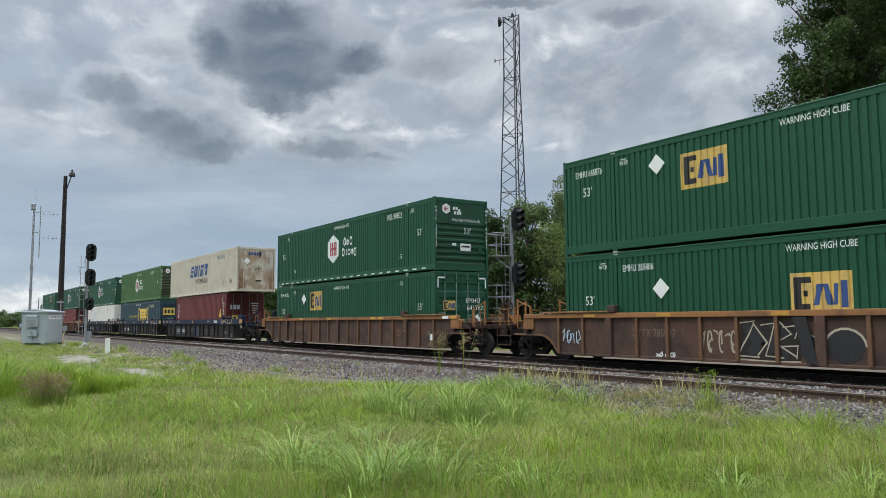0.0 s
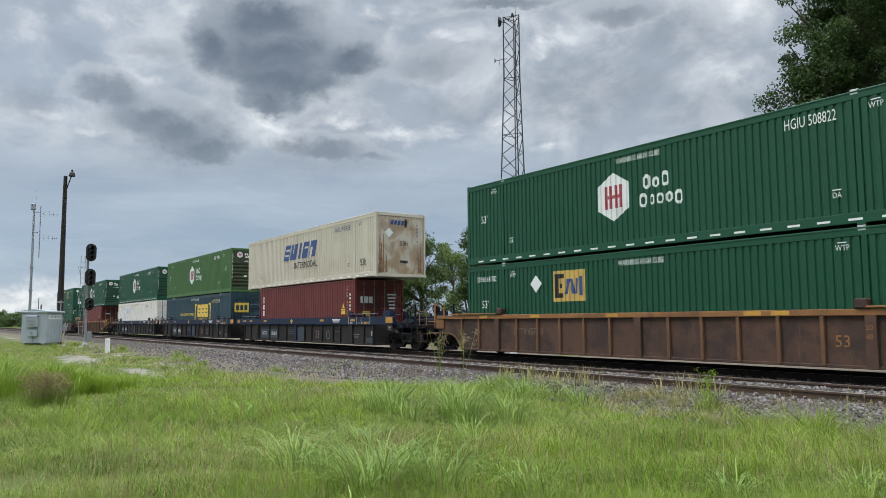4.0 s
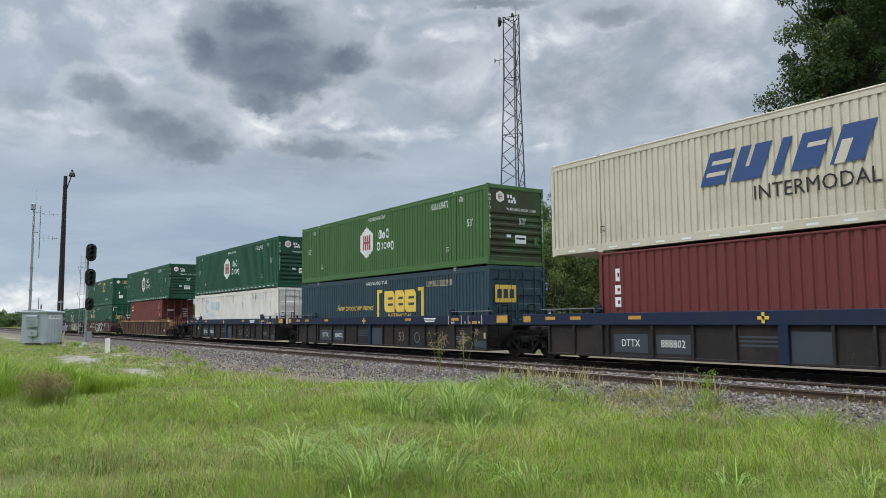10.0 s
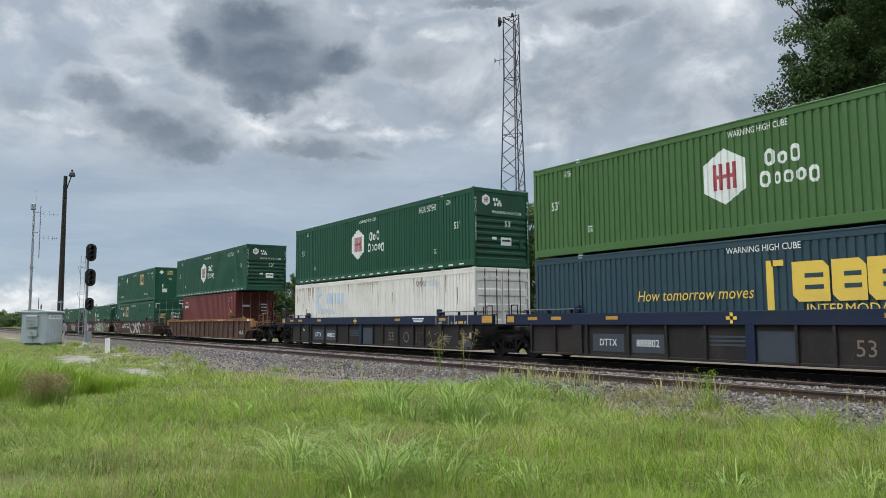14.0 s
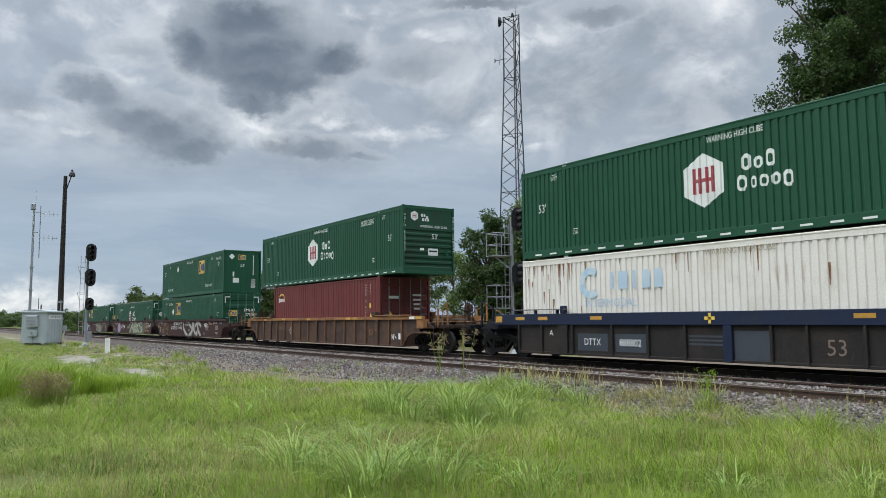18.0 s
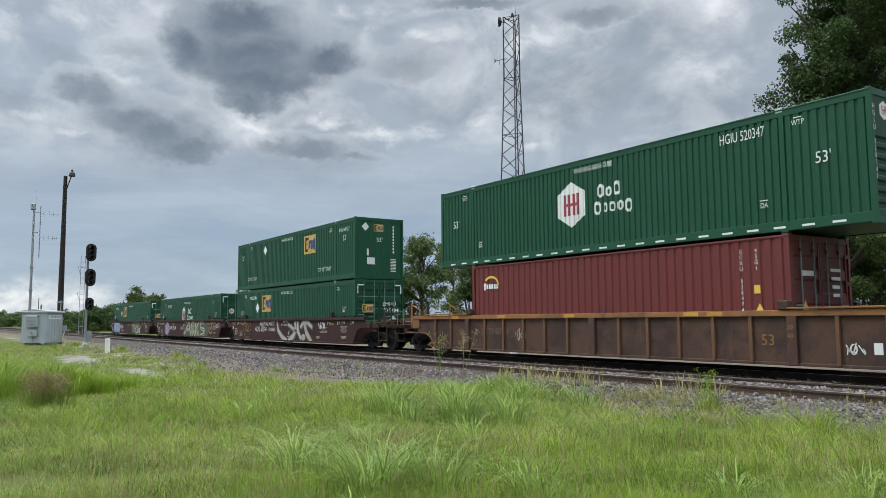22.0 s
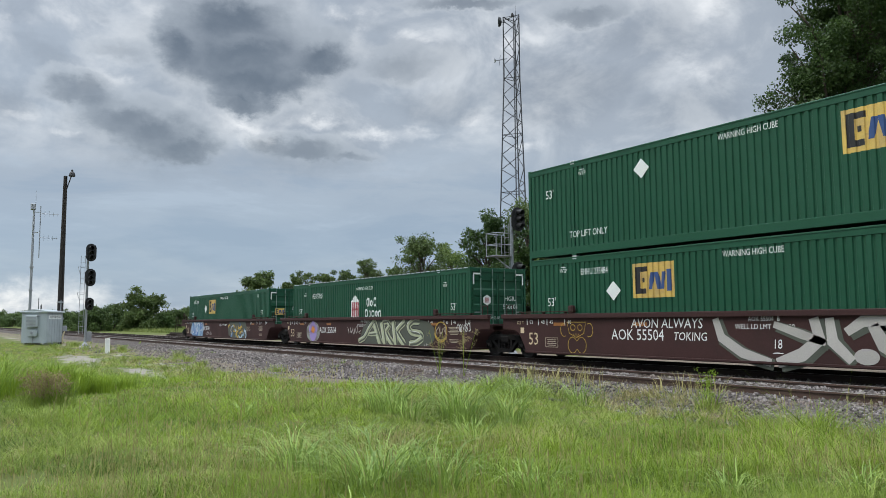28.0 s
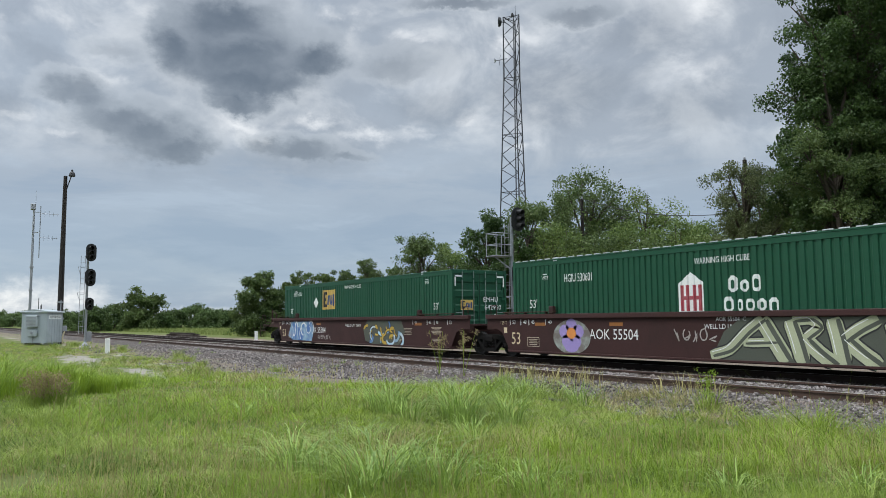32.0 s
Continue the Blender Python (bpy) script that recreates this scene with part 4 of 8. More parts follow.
def side_frame_mesh():
    """A cast truck side: arched top, V-shaped bottom, open windows, jaws over the axle boxes."""
    g = Geo()
    y0, y1 = -0.07, 0.07
    g.prism([(-1.02, 0.53), (-1.02, 0.43), (-0.78, 0.43), (-0.74, 0.55), (-0.4, 0.6), (0.4, 0.6), (0.74, 0.55), (0.78, 0.43), (1.02, 0.43), (1.02, 0.53), (0.8, 0.68), (0.45, 0.76), (-0.45, 0.76), (-0.8, 0.68)], "y", y0, y1)
    g.prism([(-0.74, 0.56), (-0.62, 0.6), (-0.28, 0.28), (-0.32, 0.18)], "y", y0, y1)
    g.prism([(0.74, 0.56), (0.62, 0.6), (0.28, 0.28), (0.32, 0.18)], "y", y0, y1)
    g.prism([(-0.36, 0.16), (0.36, 0.16), (0.3, 0.29), (-0.3, 0.29)], "y", y0, y1)
    for s in (-1, 1):
        g.box(s * 0.34 - 0.05, s * 0.34 + 0.05, y0 + 0.01, y1 - 0.01, 0.25, 0.65)
        g.box(s * 0.89 - 0.14, s * 0.89 + 0.14, -0.09, 0.09, 0.46, 0.55, 0.01)
        g.box(s * 0.89 - 0.15, s * 0.89 - 0.11, -0.06, 0.06, 0.3, 0.5)
        g.box(s * 0.89 + 0.11, s * 0.89 + 0.15, -0.06, 0.06, 0.3, 0.5)
    return g.mesh("side_frame")


SIDE_FRAME = side_frame_mesh()


def spring_mesh():
    g = Geo()
    for k in range(5):
        g.lathe([(0.045, 0.29 + k * 0.05), (0.062, 0.3 + k * 0.05), (0.062, 0.315 + k * 0.05), (0.045, 0.325 + k * 0.05)], "z", 10)
    return g.mesh("spring")


SPRING = spring_mesh()


def truck(car, x):
    """A four-wheel truck under a car."""
    g = Geo().box(-0.22, 0.22, -1.1, 1.1, 0.5, 0.72, 0.03)
    g.lathe([(0.2, 0.7), (0.24, 0.72), (0.24, 0.85), (0.2, 0.87)], "z", 16)
    for s in (-1, 1):
        g.box(s * 0.42 - 0.03, s * 0.42 + 0.03, -0.75, 0.75, 0.36, 0.46, 0.008)
        for t in (-1, 1):
            g.box(s * 0.45 - 0.035, s * 0.45 + 0.02, t * 0.75 - 0.06, t * 0.75 + 0.06, 0.28, 0.56, 0.01)
    t = part("truck", g, BLACK_IRON, car, "black cast-steel four-wheel truck", pose(x, 0, 0))
    for s in (-1, 1):
        part("side_frame", SIDE_FRAME, BLACK_IRON, t, "", pose(0, s * 1.0, 0))
        for sx in (-0.19, 0.0, 0.19):
            part("spring", SPRING, BLACK_IRON, t, "", pose(sx, s * 1.02, 0))
    for sx in (-0.89, 0.89):
        ROLLERS.append(part("wheelset", WHEELSET, WHEEL, t, "", pose(sx, 0, WHEEL_R)))
    return t


def coupler(car, s):
    g = Geo().box(min(s * 10.4, s * 11.35), max(s * 10.4, s * 11.35), -0.09, 0.09, 0.78, 0.98, 0.02)
    g.prism([(s * 11.3, -0.16), (s * 11.72, -0.2), (s * 11.76, -0.02), (s * 11.52, 0.0), (s * 11.6, 0.18), (s * 11.3, 0.16)], "z", 0.72, 1.02)
    part("coupler", g, BLACK_IRON, car, "knuckle coupler of dark cast steel")
    part("uncoupling_lever", Geo().tube((s * 11.35, -1.25, 0.95), (s * 11.35, 0.05, 1.0), 0.016, n=6).tube((s * 11.35, -1.25, 0.95), (s * 11.3, -1.3, 0.72), 0.016, n=6), BLACK_IRON, car)
    part("brake_hose", Geo().tube((s * 11.35, 0.35, 0.85), (s * 11.6, 0.32, 0.45), 0.025, n=6).tube((s * 11.6, 0.32, 0.45), (s * 11.8, 0.2, 0.5), 0.025, n=6), BLACK_IRON, car)


def platform(car, s, body, rail_mat, wheel_stand, half=9.85):
    """The deck over the end truck with its sill, grab irons, steps and hand brake."""
    a, b = (s * 8.35, s * 10.9)
    lo, hi = min(a, b), max(a, b)
    part("end_deck", Geo().box(lo, hi, -0.62, 0.62, 0.93, 1.02, 0.01), body, car)
    g = Geo().box(min(s * 8.3, s * 11.2), max(s * 8.3, s * 11.2), -0.27, 0.27, 0.72, 0.93, 0.015)
    g.box(min(s * 10.95, s * 11.2), max(s * 10.95, s * 11.2), -0.42, 0.42, 0.7, 1.12, 0.02)
    part("centre_sill", g, body, car)
    g = Geo().box(min(s * 9.25, s * 9.75), max(s * 9.25, s * 9.75), -1.42, 1.42, 0.95, 1.2, 0.02)
    part("body_bolster", g, body, car)
    g = Geo().box(min(s * 10.85, s * 10.95), max(s * 10.85, s * 10.95), -1.45, 1.45, 0.98, 1.1, 0.01)
    part("end_beam", g, body, car)
    for t in (-1, 1):
        g = Geo()
        x0 = s * 10.94
        for hx in (x0 - 0.36, x0 + 0.36):
            g.tube((hx, t * 1.46, 0.42), (hx, t * 1.46, 1.06), 0.016, n=6)
        for hz in (0.43, 0.74):
            g.tube((x0 - 0.36, t * 1.46, hz), (x0 + 0.36, t * 1.46, hz), 0.018, n=6)
        part("side_step", g, body, car)
        g = Geo()
        for hx in (x0 - 0.28, x0 + 0.2):
            g.tube((hx, t * 1.4, 1.08), (hx, t * 1.4, 1.62), 0.016, n=6)
        g.tube((x0 - 0.2, t * 1.4, 1.62), (x0 + 0.2, t * 1.4, 1.62), 0.016, n=6)
        part("grab_iron", g, rail_mat, car)
    part("crossover_board", Geo().box(min(s * 10.3, s * 10.75), max(s * 10.3, s * 10.75), -1.3, 1.3, 1.2, 1.23, 0.005), rail_mat, car)
    for t in (-1, 1):
        part("board_bracket", Geo().bar((s * 10.5, t * 0.9, 1.0), (s * 10.5, t * 0.9, 1.21), 0.06), body, car)
    if wheel_stand:
        g = Geo().bar((s * 10.1, 0.55, 1.0), (s * 10.1, 0.55, 1.95), 0.09)
        g.bar((s * 10.35, 0.55, 1.0), (s * 10.12, 0.55, 1.7), 0.06)
        part("brake_stand", g, body, car)
        ring = Geo()
        for k in range(14):
            p = [(s * 10.2, 0.55 + 0.26 * math.cos(a), 1.75 + 0.26 * math.sin(a)) for a in (k * math.pi / 7, (k + 1) * math.pi / 7)]
            ring.tube(p[0], p[1], 0.02, n=6)
        for k in range(5):
            q = k * math.pi / 2.5
            ring.tube((s * 10.2, 0.55, 1.75), (s * 10.2, 0.55 + 0.26 * math.cos(q), 1.75 + 0.26 * math.sin(q)), 0.014, n=5)
        ring.tube((s * 10.1, 0.55, 1.75), (s * 10.22, 0.55, 1.75), 0.05, n=8)
        part("brake_wheel", ring, body, car, "rusty hand-brake wheel")
        part("gear_box", Geo().box(min(s * 10.05, s * 10.18), max(s * 10.05, s * 10.18), 0.42, 0.68, 1.6, 1.9, 0.015), body, car)
    for t in (-1, 1):
        for qx, ph in ((10.15, 1.72), (10.8, 1.95)):
            part("stanchion", Geo().bar((s * qx, t * 0.95, 1.0), (s * qx, t * 0.95, ph), 0.055), rail_mat, car)
        part("handrail", Geo().tube((s * 10.15, t * 0.95, 1.68), (s * 10.8, t * 0.95, 1.9), 0.018, n=6), rail_mat, car)
        part("gusset", Geo().prism([(s * 9.75, 0.96), (s * 10.4, 0.96), (s * 9.75, 1.3)], "y", t * 1.3 - 0.012, t * 1.3 + 0.012), body, car)
        part("diagonal_brace", Geo().bar((s * 9.0, t * 0.62, 1.0), (s * 9.6, t * 1.35, 1.16), 0.07), body, car)
        part("draw_strap", Geo().bar((s * 9.9, t * 0.4, 0.86), (s * 10.95, t * 0.85, 1.0), 0.06), body, car)
    part("brake_cylinder", Geo().lathe([(0.1, 0.0), (0.15, 0.03), (0.15, 0.42), (0.06, 0.5), (0.03, 0.52), (0.03, 0.8)], "x", 12, (min(s * 8.8, s * 9.7) + 0.05, -0.25, 1.2)), body, car)
    part("valve_block", Geo().box(min(s * 10.0, s * 10.35), max(s * 10.0, s * 10.35), -0.5, -0.2, 1.02, 1.32, 0.03), body, car)
    for k in range(3):
        part("pipe", Geo().tube((s * 10.0, -0.3 + 0.12 * k, 1.1 + 0.06 * k), (s * 8.5, -0.4 + 0.18 * k, 1.1 + 0.05 * k), 0.016, n=5), body, car)
    part("air_reservoir", Geo().tube((s * 8.75, 0.85, 1.2), (s * 9.9, 0.85, 1.2), 0.17, n=14), body, car)
    part("brake_pipe", Geo().tube((s * 8.4, -0.85, 1.1), (s * 10.8, -0.7, 1.05), 0.022, n=6), body, car)
    g = Geo()
    for k in range(6):
        g.tube((s * (8.55 + 0.08 * k), -0.75, 1.04 + 0.24 * math.sin(k * math.pi / 5)), (s * (8.63 + 0.08 * k), -0.75, 1.04 + 0.24 * math.sin((k + 1) * math.pi / 5) if k < 5 else 1.04), 0.02, n=6)
    part("air_hose", g, BLACK_IRON, car)


def side_outline(kind, full, reach):
    """One side sheet of a well car, open over the trucks, as a half outline mirrored."""
    if kind == "rust":
        right = [(full, 0.2), (full + 0.17, 0.43), (full + 0.34, 0.6), (full + 0.54, 0.71), (full + 0.78, 0.76), (reach - 0.3, 0.77), (reach - 0.3, 1.3)]
    elif kind == "charcoal":
        right = [(full, 0.2), (full, 1.1), (reach, 1.1), (reach, 1.3)]
    else:
        right = [(full, 0.2), (full + 0.125, 0.45), (full + 0.375, 0.83), (full + 0.65, 0.95), (reach, 0.95), (reach, 1.3)]
    left = [(-u, v) for u, v in right[::-1]]
    return right + left


def well_base(car, kind, body, chord, z_chord, full=8.32, reach=9.85):
    """Sheets, chords, floor and bulkheads common to the cars."""
    for t in (-1, 1):
        out = side_outline(kind, full, reach)
        part("side_sheet", Geo().prism(out, "y", t * 1.40, t * 1.425), body, car)
        part("top_chord", Geo().box(-reach, reach, min(t * 1.36, t * 1.51), max(t * 1.36, t * 1.51), z_chord, 1.44, 0.01), chord, car)
        part("bottom_chord", Geo().box(-full, full, min(t * 1.33, t * 1.47), max(t * 1.33, t * 1.47), 0.2, 0.27, 0.01), body, car)
    for i in range(7):
        x = -6.03 + 2.01 * i
        part("cross_bearer", Geo().box(x - 0.18, x + 0.18, -1.4, 1.4, 0.2, 0.288, 0.01), body, car)
    for s in (-1, 1):
        part("floor_plate", Geo().box(min(s * 7.2, s * 8.3), max(s * 7.2, s * 8.3), -1.38, 1.38, 0.21, 0.284, 0.005), body, car)
        part("bulkhead", Geo().box(min(s * (full - 0.02), s * (full + 0.04)), max(s * (full - 0.02), s * (full + 0.04)), -1.4, 1.4, 0.21, 1.1, 0.005), body, car)


def amber_marks(car, xs, z=1.37, out=1.515, w=0.45, paint=None):
    for x in xs:
        shape(car, "amber_reflector", rect(0, 0, w, 0.1), on_side(x, z, out), paint or AMBER)


def stroke(car, pts, width, material, out, lift=0.0, name="graffiti_stroke"):
    """A painted band along points (x, z) on a car's near side, narrowing to its ends."""
    n = len(pts)
    left, right = [], []
    for i, (x, z) in enumerate(pts):
        a, b = pts[max(0, i - 1)], pts[min(n - 1, i + 1)]
        dx, dz = b[0] - a[0], b[1] - a[1]
        k = math.hypot(dx, dz) or 1.0
        w = width / 2 * (0.75 if i in (0, n - 1) else 1.0)
        left.append((x - dz / k * w, z + dx / k * w))
        right.append((x + dz / k * w, z - dx / k * w))
    me = bpy.data.meshes.new(name)
    me.from_pydata([(u, v, lift) for u, v in left + right], [], [(i, i + 1, n + i + 1, n + i) for i in range(n - 1)])
    me.materials.append(material)
    return part(name, me, material, car, "", on_side(0, 0, out))


def curve(x, z, rx, rz, a0, a1, n=10):
    return [(x + rx * math.cos(radians(a0 + (a1 - a0) * i / n)), z + rz * math.sin(radians(a0 + (a1 - a0) * i / n))) for i in range(n + 1)]


def rust_car(x, number, brake_end=1):
    """A single brown well car with outside ribs."""
    car = thing("well_car", pose(x, 0, 0), "rusty brown ribbed steel double-stack well car with ochre top chord", "railway car", "cars of the train")
    well_base(car, "rust", BROWN, CHORD, 1.3)
    arch = [(8.3, 0.2), (8.49, 0.43), (8.66, 0.6), (8.86, 0.71), (9.1, 0.76), (10.4, 0.77)]
    for t in (-1, 1):
        for s in (-1, 1):
            g = Geo()
            for (u0, v0), (u1, v1) in zip(arch[:-1], arch[1:]):
                g.prism([(s * u0, v0), (s * u1, v1), (s * u1, v1 + 0.05), (s * u0 - s * 0.03, v0 + 0.04)], "y", t * 1.36, t * 1.47)
            part("arch_flange", g, RIB, car, "worn rusty lip of the wheel arch")
    rib = Geo().box(-0.045, 0.045, -0.045, 0.045, 0.24, 1.3, 0.008).mesh("rib")
    wide = Geo().box(-0.12, 0.12, -0.05, 0.05, 0.21, 1.31, 0.01).mesh("post")
    rib.materials.append(RIB), wide.materials.append(BROWN)
    for i in range(17):
        rx = -8.24 + 1.03 * i
        for t in (-1, 1):
            if i in (2, 8, 14):
                part("rib", wide, BROWN, car, "", pose(rx, t * 1.465, 0))
            else:
                part("rib", rib, RIB, car, "", pose(rx, t * 1.46, 0))
    for t in (-1, 1):
        for s in (-1, 1):
            part("guide_plate", Geo().box(min(s * 6.1, s * 8.9), max(s * 6.1, s * 8.9), min(t * 1.36, t * 1.56), max(t * 1.36, t * 1.56), 1.46, 1.5, 0.006), CHORD, car)
            part("latch", Geo().box(s * 6.02 - 0.14, s * 6.02 + 0.14, min(t * 1.36, t * 1.56), max(t * 1.36, t * 1.56), 1.44, 1.66, 0.03), BROWN, car, "rusted container latch")
            part("corner_bracket", Geo().box(min(s * 9.4, s * 9.9), max(s * 9.4, s * 9.9), min(t * 1.2, t * 1.49), max(t * 1.2, t * 1.49), 0.95, 1.3, 0.015), CHORD, car)
    for s in (-1, 1):
        truck(car, s * 9.65)
        platform(car, s, DECK, CHORD, s == brake_end)
        coupler(car, s)
    amber_marks(car, (-6.9, -4.2, -0.9, 3.5, 4.2, 9.6))
    shape(car, "reflector_strip", rect(0, 0, 0.4, 0.1), on_side(9.1, 1.37, 1.515), WHITE)
    shape(car, "data_plate", rect(0, 0, 0.18, 0.24), on_side(8.0, 0.62, 1.43), WHITE)
    write(car, number, 0.3, on_side(-4.62, 0.88, 1.43), DIM_PAINT, 0.82)
    write(car, "53", 0.36, on_side(5.55, 0.75, 1.43), CHORD)
    write(car, "20", 0.16, on_side(6.15, 1.05, 1.52), CHORD)
    write(car, "40", 0.16, on_side(6.15, 0.86, 1.52), CHORD)
    return car


def artic_car(x, kind, front, rear, trucks, number=""):
    """One unit of a three-unit articulated well car; kind: charcoal or maroon. front, rear: has an outer end there."""
    dark = kind == "charcoal"
    body, chord = (CHARCOAL, BLUE_CHORD) if dark else (MAROON, MAROON)
    label = "grimy dark steel well car unit with dark blue top chord" if dark else "smooth-sided maroon steel well car unit with painted graffiti"
    car = thing("well_car", pose(x, 0, 0), label, "railway car", "cars of the train")
    well_base(car, kind, body, chord, 1.1 if dark else 1.3, 8.15, 9.35)
    for t in (-1, 1):
        if dark:
            rib = Geo().box(-0.035, 0.035, min(t * 1.42, t * 1.5), max(t * 1.42, t * 1.5), 0.22, 1.1, 0.008).mesh("rib")
            rib.materials.append(CHARCOAL)
            for rx in (-8.1, -7.0, -5.63, -4.04, -2.74, -1.53, 0.86, 1.72, 2.97, 4.18, 4.95, 7.3, 8.15):
                part("rib", rib, CHARCOAL, car, "", pose(rx, 0, 0))
            part("post", Geo().box(-0.4, -0.16, min(t * 1.42, t * 1.505), max(t * 1.42, t * 1.505), 0.22, 1.1, 0.01), BLUE_CHORD, car)
            for s in (-1, 1):
                part("post", Geo().box(s * 6.03 - 0.2, s * 6.03 + 0.2, min(t * 1.42, t * 1.5), max(t * 1.42, t * 1.5), 0.22, 1.1, 0.01), CHARCOAL, car)
        else:
            part("bottom_flange", Geo().box(-8.15, 8.15, min(t * 1.42, t * 1.5), max(t * 1.42, t * 1.5), 0.22, 0.27, 0.006), MAROON, car)
        for s in (-1, 1):
            gz = 1.56 if dark else 1.49
            part("guide_plate", Geo().box(min(s * 5.9, s * 8.4), max(s * 5.9, s * 8.4), min(t * 1.38, t * 1.52), max(t * 1.38, t * 1.52), gz, gz + 0.03, 0.006), GUIDE if dark else DECK, car)
            for gx in (6.3, 7.3, 8.3):
                part("guide_bracket", Geo().box(s * gx - 0.03, s * gx + 0.03, min(t * 1.4, t * 1.48), max(t * 1.4, t * 1.48), 1.44, gz), chord, car)
            part("latch", Geo().box(s * 6.02 - 0.1, s * 6.02 + 0.1, min(t * 1.36, t * 1.52), max(t * 1.36, t * 1.52), 1.44, 1.68, 0.03), chord, car)
    if dark and front:
        for t in (-1, 1):
            part("chord_end", Geo().box(9.35, 9.87, min(t * 1.36, t * 1.508), max(t * 1.36, t * 1.508), 1.1, 1.44, 0.01), chord, car)
            part("hanging_plate", Geo().box(9.35, 9.82, min(t * 1.44, t * 1.47), max(t * 1.44, t * 1.47), 0.84, 1.098, 0.006), CHARCOAL, car, "grimy plate with rows of small lettering")
            part("chord_block", Geo().box(9.0, 9.62, min(t * 1.2, t * 1.48), max(t * 1.2, t * 1.48), 1.445, 1.68, 0.02), chord, car)
        for r in range(3):
            shape(car, "notice_bar", rect(0, 0, 0.34 - 0.06 * r, 0.02), on_side(9.58, 1.04 - 0.06 * r, 1.472), STRAW_PAINT)
    if dark and not front:
        for t in (-1, 1):
            for lx in (8.24, 8.78):
                part("ladder_rail", Geo().tube((lx, t * 1.45, 0.36), (lx, t * 1.45, 1.72), 0.016, n=6), BLACK_IRON, car)
            for lz in (0.4, 0.7, 1.0):
                part("ladder_rung", Geo().tube((8.24, t * 1.45, lz), (8.78, t * 1.45, lz), 0.014, n=6), BLACK_IRON, car)
    for tx in trucks:
        truck(car, tx)
    for s, outer in ((1, front), (-1, rear)):
        if outer:
            platform(car, s, NAVY_IRON if dark else DECK, NAVY_IRON if dark else DECK, s == 1)
            coupler(car, s)
        else:
            a, b = s * 8.3, s * 9.6
            part("end_sill", Geo().box(min(a, b), max(a, b), -0.5, 0.5, 0.9, 1.05, 0.02), body, car)
            part("end_deck", Geo().box(min(s * 8.4, s * 9.3), max(s * 8.4, s * 9.3), -1.38, 1.38, 1.06, 1.12, 0.01), body, car)
            part("end_ladder", Geo().tube((s * 9.2, -1.38, 1.12), (s * 9.2, -1.38, 1.75), 0.016, n=6).tube((s * 9.2, -1.38, 1.75), (s * 8.9, -1.38, 1.75), 0.016, n=6).tube((s * 8.9, -1.38, 1.75), (s * 8.9, -1.38, 1.12), 0.016, n=6), BLACK_IRON if dark else MAROON, car)
    if dark:
        shape(car, "number_patch", rect(0, 0, 1.2, 0.5), on_side(-4.84, 0.6, 1.43), GREY_PLATE)
        shape(car, "number_patch", rect(0, 0, 1.1, 0.5), on_side(-3.4, 0.6, 1.43), GREY_PLATE)
        write(car, "DTTX", 0.28, on_side(-4.84, 0.6, 1.434), WHITE, 0.9)
        write(car, "888802", 0.28, on_side(-3.4, 0.6, 1.434), WHITE, 0.95)
        shape(car, "number_patch", rect(0, 0, 0.95, 0.72), on_side(0.34, 0.6, 1.43), GREY_PLATE)
        write(car, "53", 0.5, on_side(2.35, 0.6, 1.434), DIM_STRAW, 0.95)
        for r in range(3):
            shape(car, "notice_bar", rect(0, 0, 1.0, 0.05), on_side(-0.95, 0.82 - 0.1 * r, 1.43), GREY_PLATE)
        amber_marks(car, (-8.0, -6.9, -4.6, 3.0, 6.3), 1.3)
        amber_marks(car, (7.5,), 1.18, 1.515, 0.28)
        shape(car, "amber_reflector", rect(0, 0, 0.58, 0.24), on_side(9.6 if front else 9.06, 1.29, 1.515), AMBER)
        shape(car, "amber_reflector", rect(0, 0, 0.35, 0.2), on_side(-9.1, 1.28, 1.515), AMBER)
        for o in (rect(0, 0, 0.3, 0.08), rect(0, 0, 0.08, 0.26)):
            shape(car, "cross_mark", o, on_side(-0.75, 1.27, 1.515), YELLOW)
        for r in range(3):
            shape(car, "notice_bar", rect(0, 0, 0.85 - 0.1 * r, 0.035), on_side(4.6, 1.34 - 0.06 * r, 1.515), WHITE)
        for bx, body_text, bar in ((6.16, "20/40", 5.88), (6.92, "45", 6.7), (7.2, "48", 7.12), (7.78, "53", 7.93)):
            write(car, body_text, 0.13, on_side(bx, 1.17, 1.516), WHITE, 0.8)
            shape(car, "gauge_mark", rect(0, 0, 0.04, 0.32), on_side(bar, 1.27, 1.515), STRAW_PAINT)
        shape(car, "data_plate", rect(0, 0, 0.13, 0.2), on_side(7.98, 0.72, 1.43), STRAW_PAINT)
        shape(car, "number_patch", rect(0, 0, 0.62, 0.22), on_side(7.72, 0.42, 1.43), GREY_PLATE)
        for r in range(3):
            shape(car, "notice_bar", rect(0, 0, 0.6 - 0.12 * r, 0.028), on_side(6.5, 0.66 - 0.08 * r, 1.43), GUIDE)
        ring = curve(3.55, 0.6, 0.19, 0.19, 0, 360, 18)
        stroke(car, ring, 0.03, GUIDE, 1.43, 0.0, "ring_mark")
        stroke(car, [(4.35, 0.42), (4.35, 0.78), (4.95, 0.78), (4.95, 0.42), (4.35, 0.42)], 0.025, RIB, 1.43, 0.0, "notice_border")
        if not number:
            write(car, "A", 0.25, on_side(-6.6, 0.85, 1.43), WHITE)
    else:
        write(car, "AOK 55504", 0.42, on_side(-3.52, 0.82, 1.43), WHITE, 0.9)
        write(car, "53", 0.55, on_side(-7.8, 0.64, 1.43), YELLOW_PALE, 0.9)
